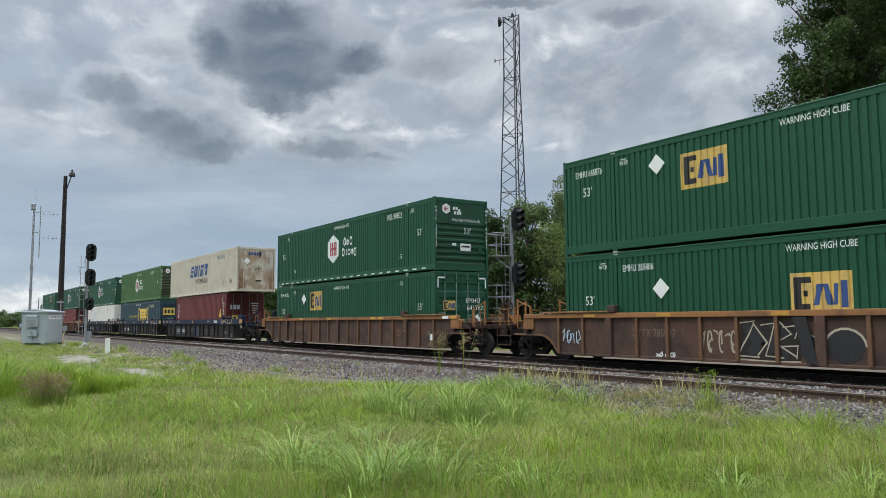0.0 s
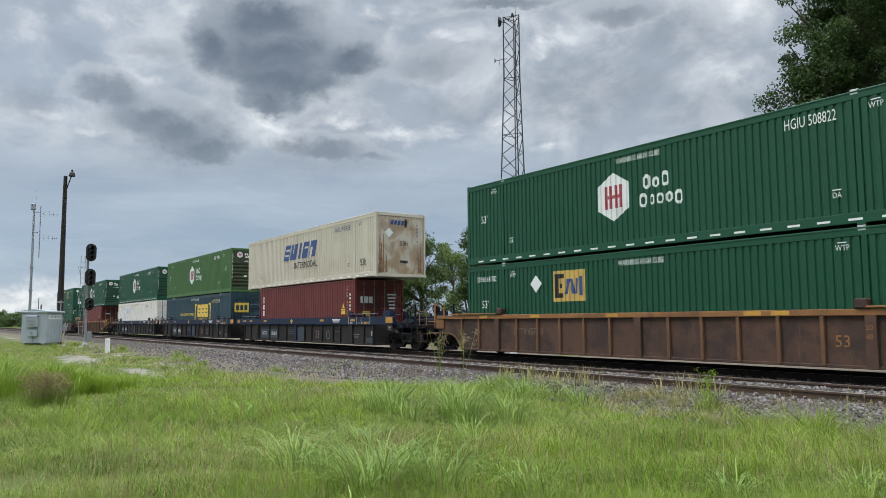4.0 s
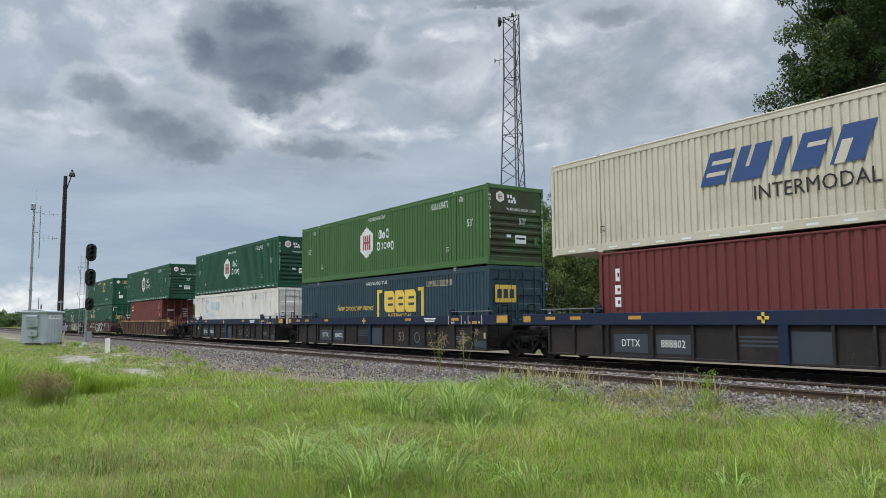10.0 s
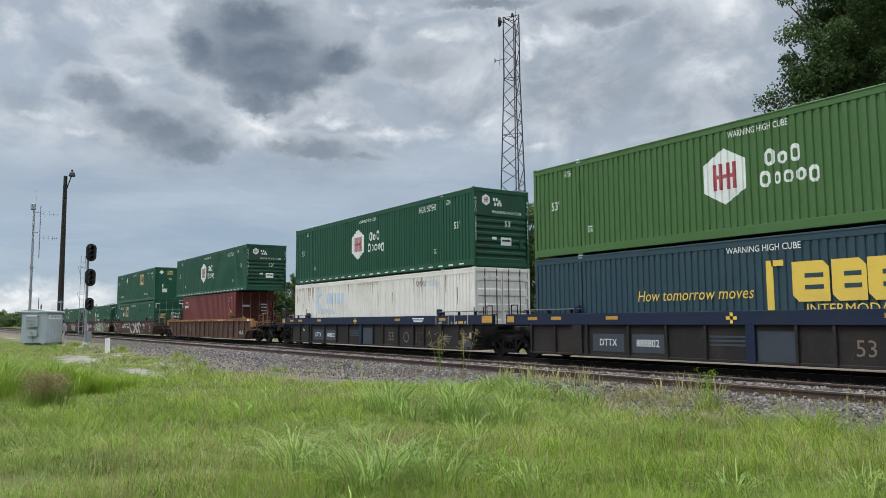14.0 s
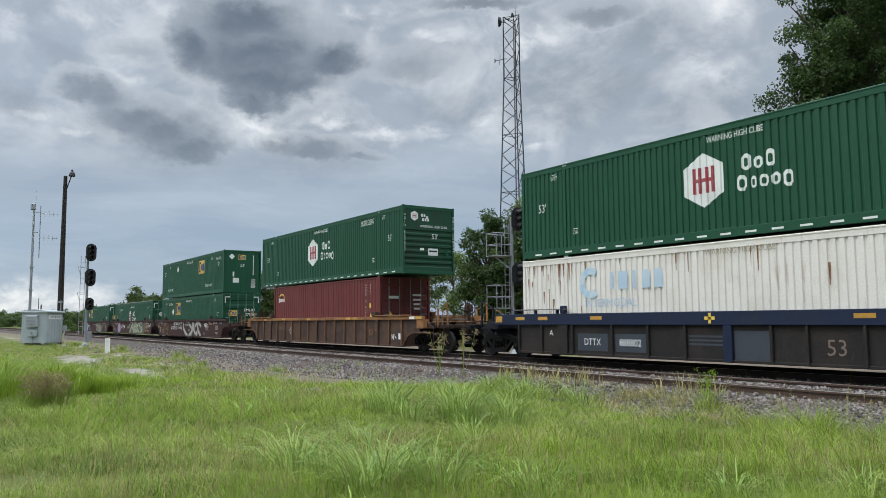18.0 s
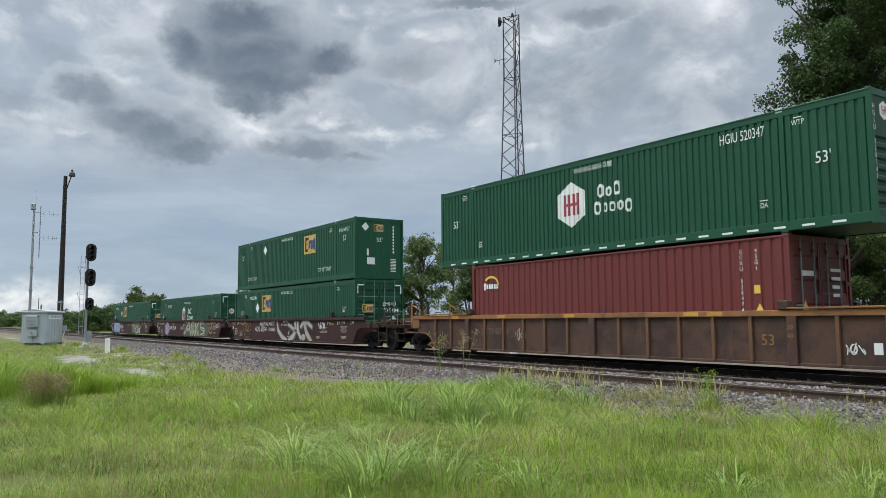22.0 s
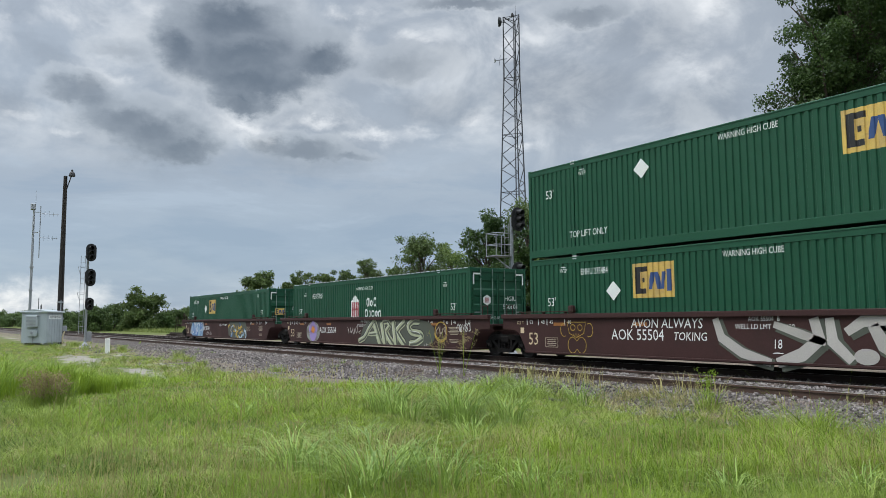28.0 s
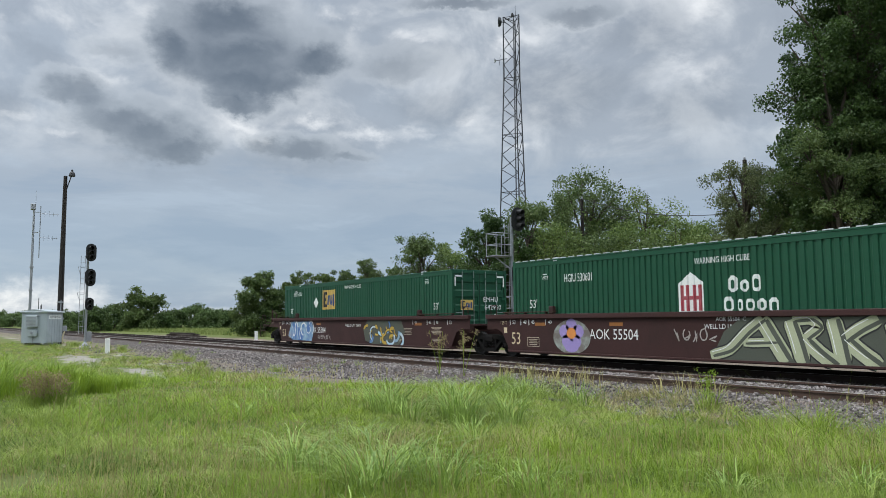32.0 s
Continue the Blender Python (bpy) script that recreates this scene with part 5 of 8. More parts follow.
        write(car, "WELL LD LMT  118,800", 0.17, on_side(0.3, 1.06, 1.43), WHITE, 0.9)
        for bx, body_text in ((-7.9, "53"), (-7.35, "48"), (-6.95, "45"), (-6.15, "40"), (5.7, "40"), (6.75, "45"), (7.25, "48"), (8.15, "53")):
            write(car, body_text, 0.17, on_side(bx, 1.18, 1.43), WHITE)
            shape(car, "gauge_mark", rect(0, 0, 0.035, 0.18), on_side(bx - 0.2, 1.18, 1.43), WHITE)
        amber_marks(car, (-6.6, -3.4, 2.6, 5.9), 1.12, 1.43, 0.5, OLD_AMBER)
        write(car, "125 T", 0.15, on_side(-8.45, 1.16, 1.43), YELLOW_PALE)
        shape(car, "yellow_plate", rect(0, 0, 0.17, 0.18), on_side(-8.35, 0.92, 1.43), YELLOW_PALE)
        for o in (rect(0, 0.14, 0.56, 0.015), rect(0, -0.14, 0.56, 0.015), rect(-0.28, 0, 0.015, 0.28), rect(0.28, 0, 0.015, 0.28)):
            shape(car, "notice_border", o, on_side(-6.95, 0.56, 1.432), STRAW_PAINT)
        for r in range(4):
            shape(car, "notice_bar", rect(0, 0, 0.42 - 0.06 * (r % 2), 0.02), on_side(-6.95, 0.64 - 0.055 * r, 1.432), STRAW_PAINT)
        for r in range(6):
            shape(car, "notice_bar", rect(0, 0, 0.72 - 0.11 * (r % 3), 0.022), on_side(7.2, 1.0 - 0.05 * r, 1.432), STRAW_PAINT)
        for r in range(3):
            shape(car, "notice_bar", rect(0, 0, 0.6 - 0.1 * r, 0.02), on_side(7.2, 0.55 - 0.05 * r, 1.432), STRAW_PAINT)
            shape(car, "notice_bar", rect(0, 0, 0.5 - 0.1 * r, 0.02), on_side(4.4, 0.5 - 0.05 * r, 1.432), STRAW_PAINT)
        for r in range(5):
            shape(car, "notice_bar", rect(0, 0, 0.9 - 0.12 * (r % 3), 0.018), on_side(5.0, 0.95 - 0.06 * r, 1.43), STRAW_PAINT)
    return car


DIM_STRAW = surface("grimy_stencil_paint", (0.2, 0.15, 0.12), (0.13, 0.1, 0.08), 0.7, bump=0.0, vary=0.0)
DIM_PAINT = surface("dulled_stencil_paint", (0.15, 0.115, 0.085), (0.09, 0.06, 0.045), 0.7, bump=0.0, vary=0.0)
STRAW_PAINT = surface("faded_cream_marking", (0.42, 0.37, 0.28), (0.3, 0.26, 0.2), 0.6, bump=0.0, vary=0.0)
YELLOW_PALE = surface("cream_marking", (0.6, 0.5, 0.32), (0.48, 0.4, 0.27), 0.6, bump=0.0, vary=0.0)
A_X, B_X, C_X, D_X, E_X, F_X, G_X, H_X, I_X = -9.0, -32.45, -55.5, -74.95, -94.4, -118.2, -141.5, -160.95, -180.7
HALF_GAP = 9.725
CARS = [
    rust_car(A_X, "DTTX 785087"),
    rust_car(B_X, "DTTX 657763"),
    artic_car(C_X, "charcoal", True, False, (9.65, -HALF_GAP), "front"),
    artic_car(D_X, "charcoal", False, False, (-HALF_GAP,), "middle"),
    artic_car(E_X, "charcoal", False, True, (-9.65,)),
    rust_car(F_X, "DTTX 657763"),
    artic_car(G_X, "maroon", True, False, (9.65, -HALF_GAP)),
    artic_car(H_X, "maroon", False, False, (-HALF_GAP,)),
    artic_car(I_X, "maroon", False, True, (-9.65,)),
]

# ---- graffiti ----
PALE_PAINT = surface("pale_spray_paint", (0.4, 0.43, 0.28), (0.27, 0.3, 0.2), 0.6, bump=0.0, vary=0.1)
OLIVE_PAINT = surface("olive_grey_spray_paint", (0.075, 0.085, 0.065), (0.1, 0.11, 0.085), 0.6, bump=0.0, vary=0.1)
SILVER_PAINT = surface("silver_spray_paint", (0.42, 0.4, 0.37), (0.28, 0.26, 0.24), 0.5, bump=0.0, vary=0.2)
LILAC_PAINT = surface("lilac_spray_paint", (0.32, 0.25, 0.52), (0.26, 0.2, 0.45), 0.6, bump=0.0, vary=0.1)
MIST_PAINT = surface("misty_spray_paint", (0.3, 0.34, 0.3), (0.14, 0.1, 0.09), 0.7, stain=(3.0, 0.35, 0.6, 0.8), bump=0.0, vary=0.1)
ORANGE_PAINT = surface("orange_spray_paint", (0.62, 0.24, 0.06), (0.55, 0.2, 0.06), 0.6, bump=0.0, vary=0.1)
CYAN_PAINT = surface("blue_spray_paint", (0.06, 0.16, 0.42), (0.3, 0.45, 0.55), 0.6, stain=(1.2, 0.4, 0.6, 0.9), bump=0.0, vary=0.2)
GOLD_PAINT = surface("ochre_spray_paint", (0.5, 0.34, 0.05), (0.4, 0.26, 0.05), 0.6, bump=0.0, vary=0.2)


def scribble(car, x, z, w, h, material, out, seed, loops=5, width=0.035):
    """An unreadable looping tag."""
    r = random.Random(seed)
    for k in range(loops):
        cx = x - w / 2 + w * (k + 0.5) / loops
        pts = [(cx + r.uniform(-0.5, 0.5) * w / loops, z + r.uniform(-0.5, 0.5) * h) for _ in range(4)]
        fine = []
        for i in range(3):
            fine += [(pts[i][0] + (pts[i + 1][0] - pts[i][0]) * t, pts[i][1] + (pts[i + 1][1] - pts[i][1]) * t) for t in (0.0, 0.5)]
        stroke(car, fine + [pts[3]], width, material, out)
        if k % 2:
            stroke(car, curve(cx, z, w / loops * 0.4, h * 0.35, r.uniform(0, 180), r.uniform(280, 420)), width, material, out)


def graffiti():
    out = 1.432
    a, b, f, g, h, i = CARS[0], CARS[1], CARS[5], CARS[6], CARS[7], CARS[8]
    # maroon middle unit: broad pale and olive forms
    shape(h, "graffiti_field", [(-0.3, 0.26), (0.1, 0.95), (0.6, 1.28), (5.0, 1.28), (5.5, 1.2), (5.85, 1.0), (5.95, 0.75), (5.88, 0.5), (5.6, 0.3), (5.2, 0.22)], on_side(0, 0, out), OLIVE_PAINT, "broad olive and pale painted graffiti")
    rr = random.Random(77)
    letters = (
        ([(-0.3, 0.36), (0.25, 0.5), (0.72, 0.95), (1.15, 1.24)], 0.2), ([(1.13, 1.24), (1.4, 0.8), (1.72, 0.28)], 0.3), ([(0.62, 0.68), (1.45, 0.72)], 0.16),
        ([(1.82, 1.22), (1.96, 0.8), (2.1, 0.27)], 0.28), ([(1.88, 1.2), (2.32, 1.24), (2.52, 1.06), (2.15, 0.8)], 0.18), ([(2.16, 0.8), (2.45, 0.52), (2.78, 0.28)], 0.26),
        ([(2.8, 1.25), (2.9, 0.85), (3.0, 0.27)], 0.28), ([(2.98, 0.76), (3.35, 1.02), (3.75, 1.22)], 0.22), ([(3.08, 0.8), (3.35, 0.55), (3.72, 0.28)], 0.26),
        ([(4.85, 1.22), (4.35, 1.25), (3.95, 1.05), (4.2, 0.8), (4.95, 0.74), (5.05, 0.55), (4.55, 0.36), (4.05, 0.32)], 0.22))
    for k, (pts, slim) in enumerate(letters):
        wd = slim * 1.3
        fine = []
        for (u0, v0), (u1, v1) in zip(pts[:-1], pts[1:]):
            fine += [(u0 + (u1 - u0) * q / 4, v0 + (v1 - v0) * q / 4) for q in range(4)]
        fine.append(pts[-1])
        fine = [fine[0]] + [((fine[i - 1][0] + 2 * fine[i][0] + fine[i + 1][0]) / 4, (fine[i - 1][1] + 2 * fine[i][1] + fine[i + 1][1]) / 4) for i in range(1, len(fine) - 1)] + [fine[-1]]
        stroke(h, fine, wd + 0.07, BLACK, out, 0.002 + 0.0003 * k)
        stroke(h, fine, wd, PALE_PAINT, out, 0.0055 + 0.0003 * k)
        stroke(h, [(x + wd * 0.3, z - wd * 0.06) for x, z in fine], wd * 0.3, OLIVE_PAINT, out, 0.0095 + 0.0001 * k)
        stroke(h, [(x - wd * 0.38, z + wd * 0.2) for x, z in fine[1:-1]], 0.02, WHITE, out, 0.0115)
    scribble(h, 5.3, 0.3, 0.25, 0.16, SILVER_PAINT, out, 31, 2, 0.025)
    shape(h, "graffiti_cloud", curve(-5.2, 0.74, 0.8, 0.52, 0, 345, 22), on_side(0, 0, out), MIST_PAINT, "misty sprayed flower shape")
    for k in range(5):
        q = radians(90 + 72 * k)
        shape(h, "petal", curve(-5.2 + 0.3 * math.cos(q), 0.82 + 0.26 * math.sin(q), 0.24, 0.21, 0, 345, 14), on_side(0, 0, out), LILAC_PAINT, "", 0.003)
    shape(h, "petal", curve(-5.2, 0.44, 0.3, 0.16, 0, 345, 14), on_side(0, 0, out), LILAC_PAINT, "", 0.0035)
    shape(h, "flower_eye", curve(-5.2, 0.85, 0.2, 0.17, 0, 345, 14), on_side(0, 0, out), ORANGE_PAINT, "", 0.005)
    scribble(h, -0.75, 0.86, 1.3, 0.4, SILVER_PAINT, out, 3)
    stroke(h, curve(6.35, 0.86, 0.4, 0.34, 0, 360, 20), 0.04, GOLD_PAINT, out, 0.002)
    stroke(h, curve(6.35, 0.86, 0.44, 0.4, 190, 330, 12), 0.05, GOLD_PAINT, out, 0.003)
    scribble(h, 6.35, 0.9, 0.7, 0.4, STRAW_PAINT, out, 4, 3, 0.04)
    scribble(h, 7.8, 0.98, 0.9, 0.35, WHITE, out, 5)
    write(h, "AOK 55504  C", 0.15, on_side(0.3, 1.24, out), WHITE, 0.9)
    # maroon leading unit: silver arcs with dark shade, white tags
    for pts, wd in (([(-1.0, 1.26), (-0.85, 0.8), (-0.3, 0.45), (0.45, 0.24)], 0.24), ([(0.55, 1.12), (1.2, 0.9), (1.75, 0.72)], 0.2), ([(1.5, 1.26), (1.62, 0.8), (1.2, 0.45), (0.6, 0.24)], 0.3), ([(1.85, 1.26), (1.9, 0.75), (2.3, 0.35)], 0.26), ([(2.2, 0.95), (2.55, 1.18), (3.1, 1.22), (3.7, 0.95)], 0.24), ([(2.75, 1.1), (2.95, 0.7), (3.6, 0.24)], 0.3)):
        stroke(g, [(x + 0.07, z - 0.05) for x, z in pts], wd + 0.12, OLIVE_PAINT, out)
        stroke(g, pts, wd, SILVER_PAINT, out, 0.003)
    shape(g, "graffiti_spot", curve(2.6, 0.45, 0.26, 0.17, 0, 345, 16), on_side(0, 0, out), SILVER_PAINT, "", 0.003)
    write(g, "AVON ALWAYS", 0.36, on_side(-2.55, 1.13, out), WHITE, 0.92, 0.12, "graffiti_tag")
    write(g, "TOKING", 0.3, on_side(-1.78, 0.8, out), WHITE, 0.9, 0.15, "graffiti_tag")
    write(g, "18", 0.3, on_side(0.62, 0.66, out), WHITE, 0.8, 0.1, "graffiti_tag")
    stroke(g, [(0.5, 0.46), (0.62, 0.47), (0.76, 0.46)], 0.025, WHITE, out)
    scribble(g, 4.8, 1.05, 0.7, 0.4, WHITE, out, 9, 4, 0.045)
    for pts in ([(-6.25, 1.18), (-6.15, 0.85), (-5.85, 0.72), (-5.55, 0.85), (-5.45, 1.18), (-6.25, 1.18)], curve(-6.0, 1.02, 0.1, 0.09, 0, 360), curve(-5.7, 1.02, 0.1, 0.09, 0, 360), curve(-6.38, 0.95, 0.15, 0.2, 60, 300), curve(-5.32, 0.95, 0.15, 0.2, -120, 120), curve(-6.02, 0.5, 0.2, 0.24, 30, 330), curve(-5.65, 0.5, 0.2, 0.24, -150, 150), [(-6.0, 0.84), (-5.94, 0.76), (-5.88, 0.84), (-5.82, 0.76), (-5.74, 0.84)]):
        stroke(g, pts, 0.018, GOLD_PAINT, out, 0.002)
    write(g, "AOK 55504  B", 0.15, on_side(0.3, 1.24, out), WHITE, 0.9)
    # maroon last unit: blue swirls, ochre and blue piece
    shape(i, "graffiti_field", [(-7.2, 0.5), (-6.6, 0.3), (-4.2, 0.28), (-3.9, 0.9), (-4.3, 1.26), (-6.8, 1.24)], on_side(0, 0, out), CYAN_PAINT, "blue and white painted graffiti")
    for k in range(9):
        a0 = rr.uniform(0, 360)
        stroke(i, curve(-6.75 + 0.31 * k, rr.uniform(0.6, 0.92), rr.uniform(0.14, 0.34), rr.uniform(0.16, 0.36), a0, a0 + rr.uniform(120, 280)), rr.uniform(0.04, 0.09), WHITE if k % 3 else SKY_BLUE, out, 0.003 + 0.0003 * k)
    shape(i, "graffiti_field", [(1.3, 0.95), (1.5, 0.4), (2.4, 0.22), (4.4, 0.24), (4.9, 0.8), (4.6, 1.26), (1.7, 1.28)], on_side(0, 0, out), OLIVE_PAINT, "ochre and blue painted graffiti")
    for k in range(20):
        a0 = rr.uniform(0, 360)
        arc = curve(1.7 + 0.145 * k, rr.uniform(0.45, 1.02), rr.uniform(0.14, 0.36), rr.uniform(0.12, 0.3), a0, a0 + rr.choice((-1, 1)) * rr.uniform(80, 210))
        wd = rr.uniform(0.06, 0.15)
        stroke(i, arc, wd + 0.06, BLACK, out, 0.003 + 0.0004 * k)
        stroke(i, arc, wd, (GOLD_PAINT, GOLD_PAINT, CYAN_PAINT, GOLD_PAINT, SKY_BLUE)[k % 5], out, 0.0032 + 0.0004 * k)
    scribble(i, -2.7, 0.5, 1.5, 0.26, SILVER_PAINT, out, 12)
    # rusty cars
    scribble(a, -2.6, 0.7, 1.0, 0.75, STRAW_PAINT, out, 13, 6, 0.04)
    for pts in ([(-1.85, 1.15), (-1.5, 0.7), (-1.75, 0.4)], [(-1.2, 1.2), (-0.9, 0.9), (-1.3, 0.7), (-0.8, 0.4)], [(-0.5, 0.9), (-0.1, 0.75), (-0.45, 0.4)]):
        stroke(a, pts, 0.36, BLACK, out)
        stroke(a, [(x + 0.2, z) for x, z in pts], 0.05, STRAW_PAINT, out, 0.003)
    shape(a, "graffiti_field", [(-2.05, 0.32), (-0.5, 0.28), (-0.45, 1.15), (-1.0, 1.22), (-1.95, 1.18)], on_side(0, 0, out - 0.003), CHARCOAL, "dark sprayed letters with pale outlines")
    for pts in ([(-2.0, 1.15), (-1.6, 1.2), (-1.75, 0.9), (-1.95, 0.6), (-2.05, 0.38), (-1.5, 0.36)], [(-1.45, 1.1), (-1.1, 1.15), (-1.2, 0.8), (-1.35, 0.4), (-0.9, 0.36)], [(-0.95, 0.62), (-0.55, 0.64), (-0.6, 0.35)], [(-0.9, 1.05), (-0.5, 1.1), (-0.62, 0.8)], [(-2.05, 0.3), (-1.2, 0.27), (-0.5, 0.29)]):
        stroke(a, pts, 0.04, STRAW_PAINT, out, 0.006)
    shape(a, "graffiti_spot", curve(0.5, 0.65, 0.42, 0.36, 0, 345, 18), on_side(0, 0, out), BLACK, "black sprayed disc")
    stroke(a, curve(0.5, 0.65, 0.44, 0.38, 0, 200), 0.05, STRAW_PAINT, out, 0.003)
    shape(a, "graffiti_field", [(-0.62, 1.28), (-0.3, 1.28), (-0.05, 0.25), (-0.32, 0.25)], on_side(0, 0, 1.516), BLACK)
    scribble(a, -7.75, 0.75, 0.8, 0.55, SKY_BLUE, out, 14, 4, 0.03)
    scribble(a, -4.3, 0.33, 0.8, 0.15, WHITE, out, 15, 4, 0.03)
    scribble(f, -3.3, 0.78, 0.55, 0.5, STRAW_PAINT, out, 16, 4, 0.03)
    scribble(f, 7.5, 0.6, 0.5, 0.3, WHITE, out, 17, 3, 0.03)


graffiti()

# ---- the load ----
LOAD = [
    (emp_box(A_X, 0, "EMHU 265406", -0.06, 1.5, code_x=-5.2, diamond=(-4.42, 1.78), letters_z=1.5), A_X),
    (emp_box(A_X, 1, "EMHU 665876", -2.95, 1.87, "flat", False, -6.99, (-4.43, 2.22), 1.0, 1.82), A_X),
    (emp_box(B_X, 0, "EMHU 641782", -2.86, 2.0, code_x=-6.95, diamond=(-4.35, 2.12), letters_z=1.5, gauge=(-5.52, 5.58)), B_X),
    (hub_box(B_X, 1, "HGIU 508822"), B_X),
    (hub_box(D_X, 1, "HGIU 638472", LEAF_GREEN, "ribs", 0, "leaf"), D_X),
    (hub_box(E_X, 1, "HGIU 509542"), E_X),
    (hub_box(F_X, 1, "HGIU 520347"), F_X),
    (emp_box(G_X, 0, "EMHU 275484", -3.02, 2.02, code_x=-5.2, diamond=(-4.45, 1.78), letters_z=1.5), G_X),
    (emp_box(G_X, 1, "EMHU 647527", 2.98, 2.02, "flat", True, 6.95, (-3.3, 2.2), 1.0, 1.98), G_X),
    (hub_box(H_X, 0, "HGIU 530601", GREEN, "doors", 0, "", True), H_X),
    (emp_box(I_X, 0, "EMHU 642960", -2.55, 2.02, code_x=-6.3, diamond=(-4.0, 1.9), letters_z=1.5), I_X),
]


def add_other_boxes():
    box = container(C_X, 1, 16.15, BEIGE, "flat", "weathered beige steel shipping container streaked with rust", 18)
    for cx, w in ((-1.95, 0.78), (-1.02, 0.9), (-0.22, 0.26), (0.48, 0.74), (1.42, 0.8)):
        shape(box, "wordmark_block", rect(cx, 0, w * 0.92, 0.82, 0.17), on_side(0, 1.78), BLUE)
    for cx, cz, w, hh in ((-1.82, 0.14, 0.55, 0.1), (-2.0, -0.14, 0.55, 0.1), (-1.02, 0.16, 0.1, 0.5), (0.62, 0.12, 0.42, 0.1), (1.2, -0.16, 0.24, 0.5)):
        shape(box, "wordmark_counter", rect(cx, cz, w, hh, 0.17 * hh / 0.82), on_side(0, 1.78), BEIGE, "", 0.003)
    write(box, "INTERMODAL", 0.5, on_side(0.48, 1.0), BLACK, 0.95)
    write(box, "SWRU 947428", 0.34, on_side(4.75, 2.42), BLUE, 0.8)
    write(box, "53ft", 0.45, on_side(6.88, 0.7), BLACK, 0.8)
    small_marks(box, ((6.6, "WTP"),), 2.45, BLACK)
    small_marks(box, ((5.45, "DA"), (-5.9, "DA")), 0.62, BLACK)
    e = 8.06
    for u in range(5):
        shape(box, "wordmark_block", rect(-0.36 + 0.18 * u, 0, 0.13, 0.2, 0.03), on_end(-0.1, 2.45, e), BLUE)
    placard(box, on_end(-0.62, 1.98, e), 0.22)
    write(box, "53ft", 0.3, on_end(0.15, 1.5, e), BLACK)
    shape(box, "data_bar", rect(0, 0, 0.4, 0.1), on_end(0.15, 0.7, e), BLACK)
    part("document_holder", Geo().box(e, e + 0.03, 0.2, 0.28, 2.25, 2.62, 0.004), SIGNAL_BLACK, box)
    write(box, chr(10).join("SWRU 947428"), 0.15, on_end(0.85, 1.6, e), BLUE)
    for k, (y, z0, z1, w) in enumerate(((-1.0, 0.2, 1.5, 0.07), (-0.9, 0.2, 1.9, 0.04), (-1.08, 0.2, 2.2, 0.05), (-0.75, 0.2, 1.0, 0.05), (0.95, 0.2, 1.1, 0.06), (1.05, 0.2, 1.6, 0.04))):
        shape(box, "rust_run", [(-w, z0), (w, z0), (w * 0.6, (z0 + z1) / 2), (w * 0.25, z1), (-w * 0.25, z1), (-w * 0.8, (z0 + z1) / 2)], on_end(y, 0, e), RUST)
    LOAD.append((box, C_X))

    box = container(C_X, 0, 12.19, OXIDE, "doors", "oxide-red forty-foot steel shipping container", 0)
    for cz, w, hh in ((2.22, 0.16, 0.36), (1.8, 0.22, 0.26), (1.45, 0.22, 0.28)):
        shape(box, "wordmark_block", rect(0, 0, w, hh), on_side(-5.37, cz), WHITE)
        shape(box, "wordmark_counter", rect(0.03, 0, w * 0.4, hh * 0.35), on_side(-5.37, cz), OXIDE, "", 0.003)
    shape(box, "warning_triangle", [(-0.13, -0.11), (0.13, -0.11), (0, 0.12)], on_side(4.94, 1.7), YELLOW)
    shape(box, "caution_panel", rect(0, 0, 0.42, 0.26), on_side(4.93, 1.42), YELLOW, "yellow caution panel")
    write(box, "CAUTION", 0.095, on_side(4.93, 1.46, 1.305), BLACK)
    write(box, chr(10).join("TXGU 612492"), 0.14, on_side(5.32, 1.85), WHITE)
    for k in range(6):
        shape(box, "code_bar", rect(0, 0, 0.12, 0.1), on_side(5.62, 2.2 - 0.17 * k), WHITE if k != 2 else YELLOW)
    e = 6.1
    for u, w in ((-0.95, 0.12), (-0.72, 0.2), (-0.48, 0.2)):
        shape(box, "wordmark_block", rect(0, 0, w, 0.3), on_end(u, 1.95, e), WHITE)
    for k in range(5):
        shape(box, "code_bar", rect(0, 0, 0.5 - 0.06 * k, 0.07), on_end(0.65, 2.2 - 0.16 * k, e), WHITE)
    shape(box, "caution_panel", rect(0, 0, 0.4, 0.25), on_end(-0.7, 1.3, e), YELLOW)
    LOAD.append((box, C_X))

    box = container(D_X, 0, 16.15, NAVY, "doors", "slate-blue steel shipping container with yellow brackets and blocks", 0)
    for s, cx in ((1, 0.17), (-1, 3.76)):
        for o in (rect(0, 0, 0.18, 1.2), rect(s * 0.2, 0.53, 0.3, 0.14)):
            shape(box, "yellow_bracket", o, on_side(cx, 1.7), YELLOW)
    for cx, w in ((1.15, 0.86), (2.0, 0.74), (2.83, 0.88)):
        shape(box, "wordmark_block", [(-w / 2, -0.3), (-w / 2 + 0.14, -0.45), (w / 2, -0.45), (w / 2, 0.3), (w / 2 - 0.14, 0.45), (-w / 2, 0.45)], on_side(cx, 1.78), YELLOW)
        for cz in (-0.13, 0.13):
            shape(box, "wordmark_counter", rect(0.08, cz, w * 0.5, 0.1), on_side(cx, 1.78), NAVY, "", 0.003)
    write(box, "How tomorrow moves", 0.42, on_side(-2.05, 1.57), YELLOW, 0.9, 0.2)
    write(box, "INTERMODAL", 0.3, on_side(2.0, 1.16), YELLOW, 1.05)
    write(box, "WARNING HIGH CUBE", 0.22, on_side(0.0, 2.6), WHITE, 0.85)
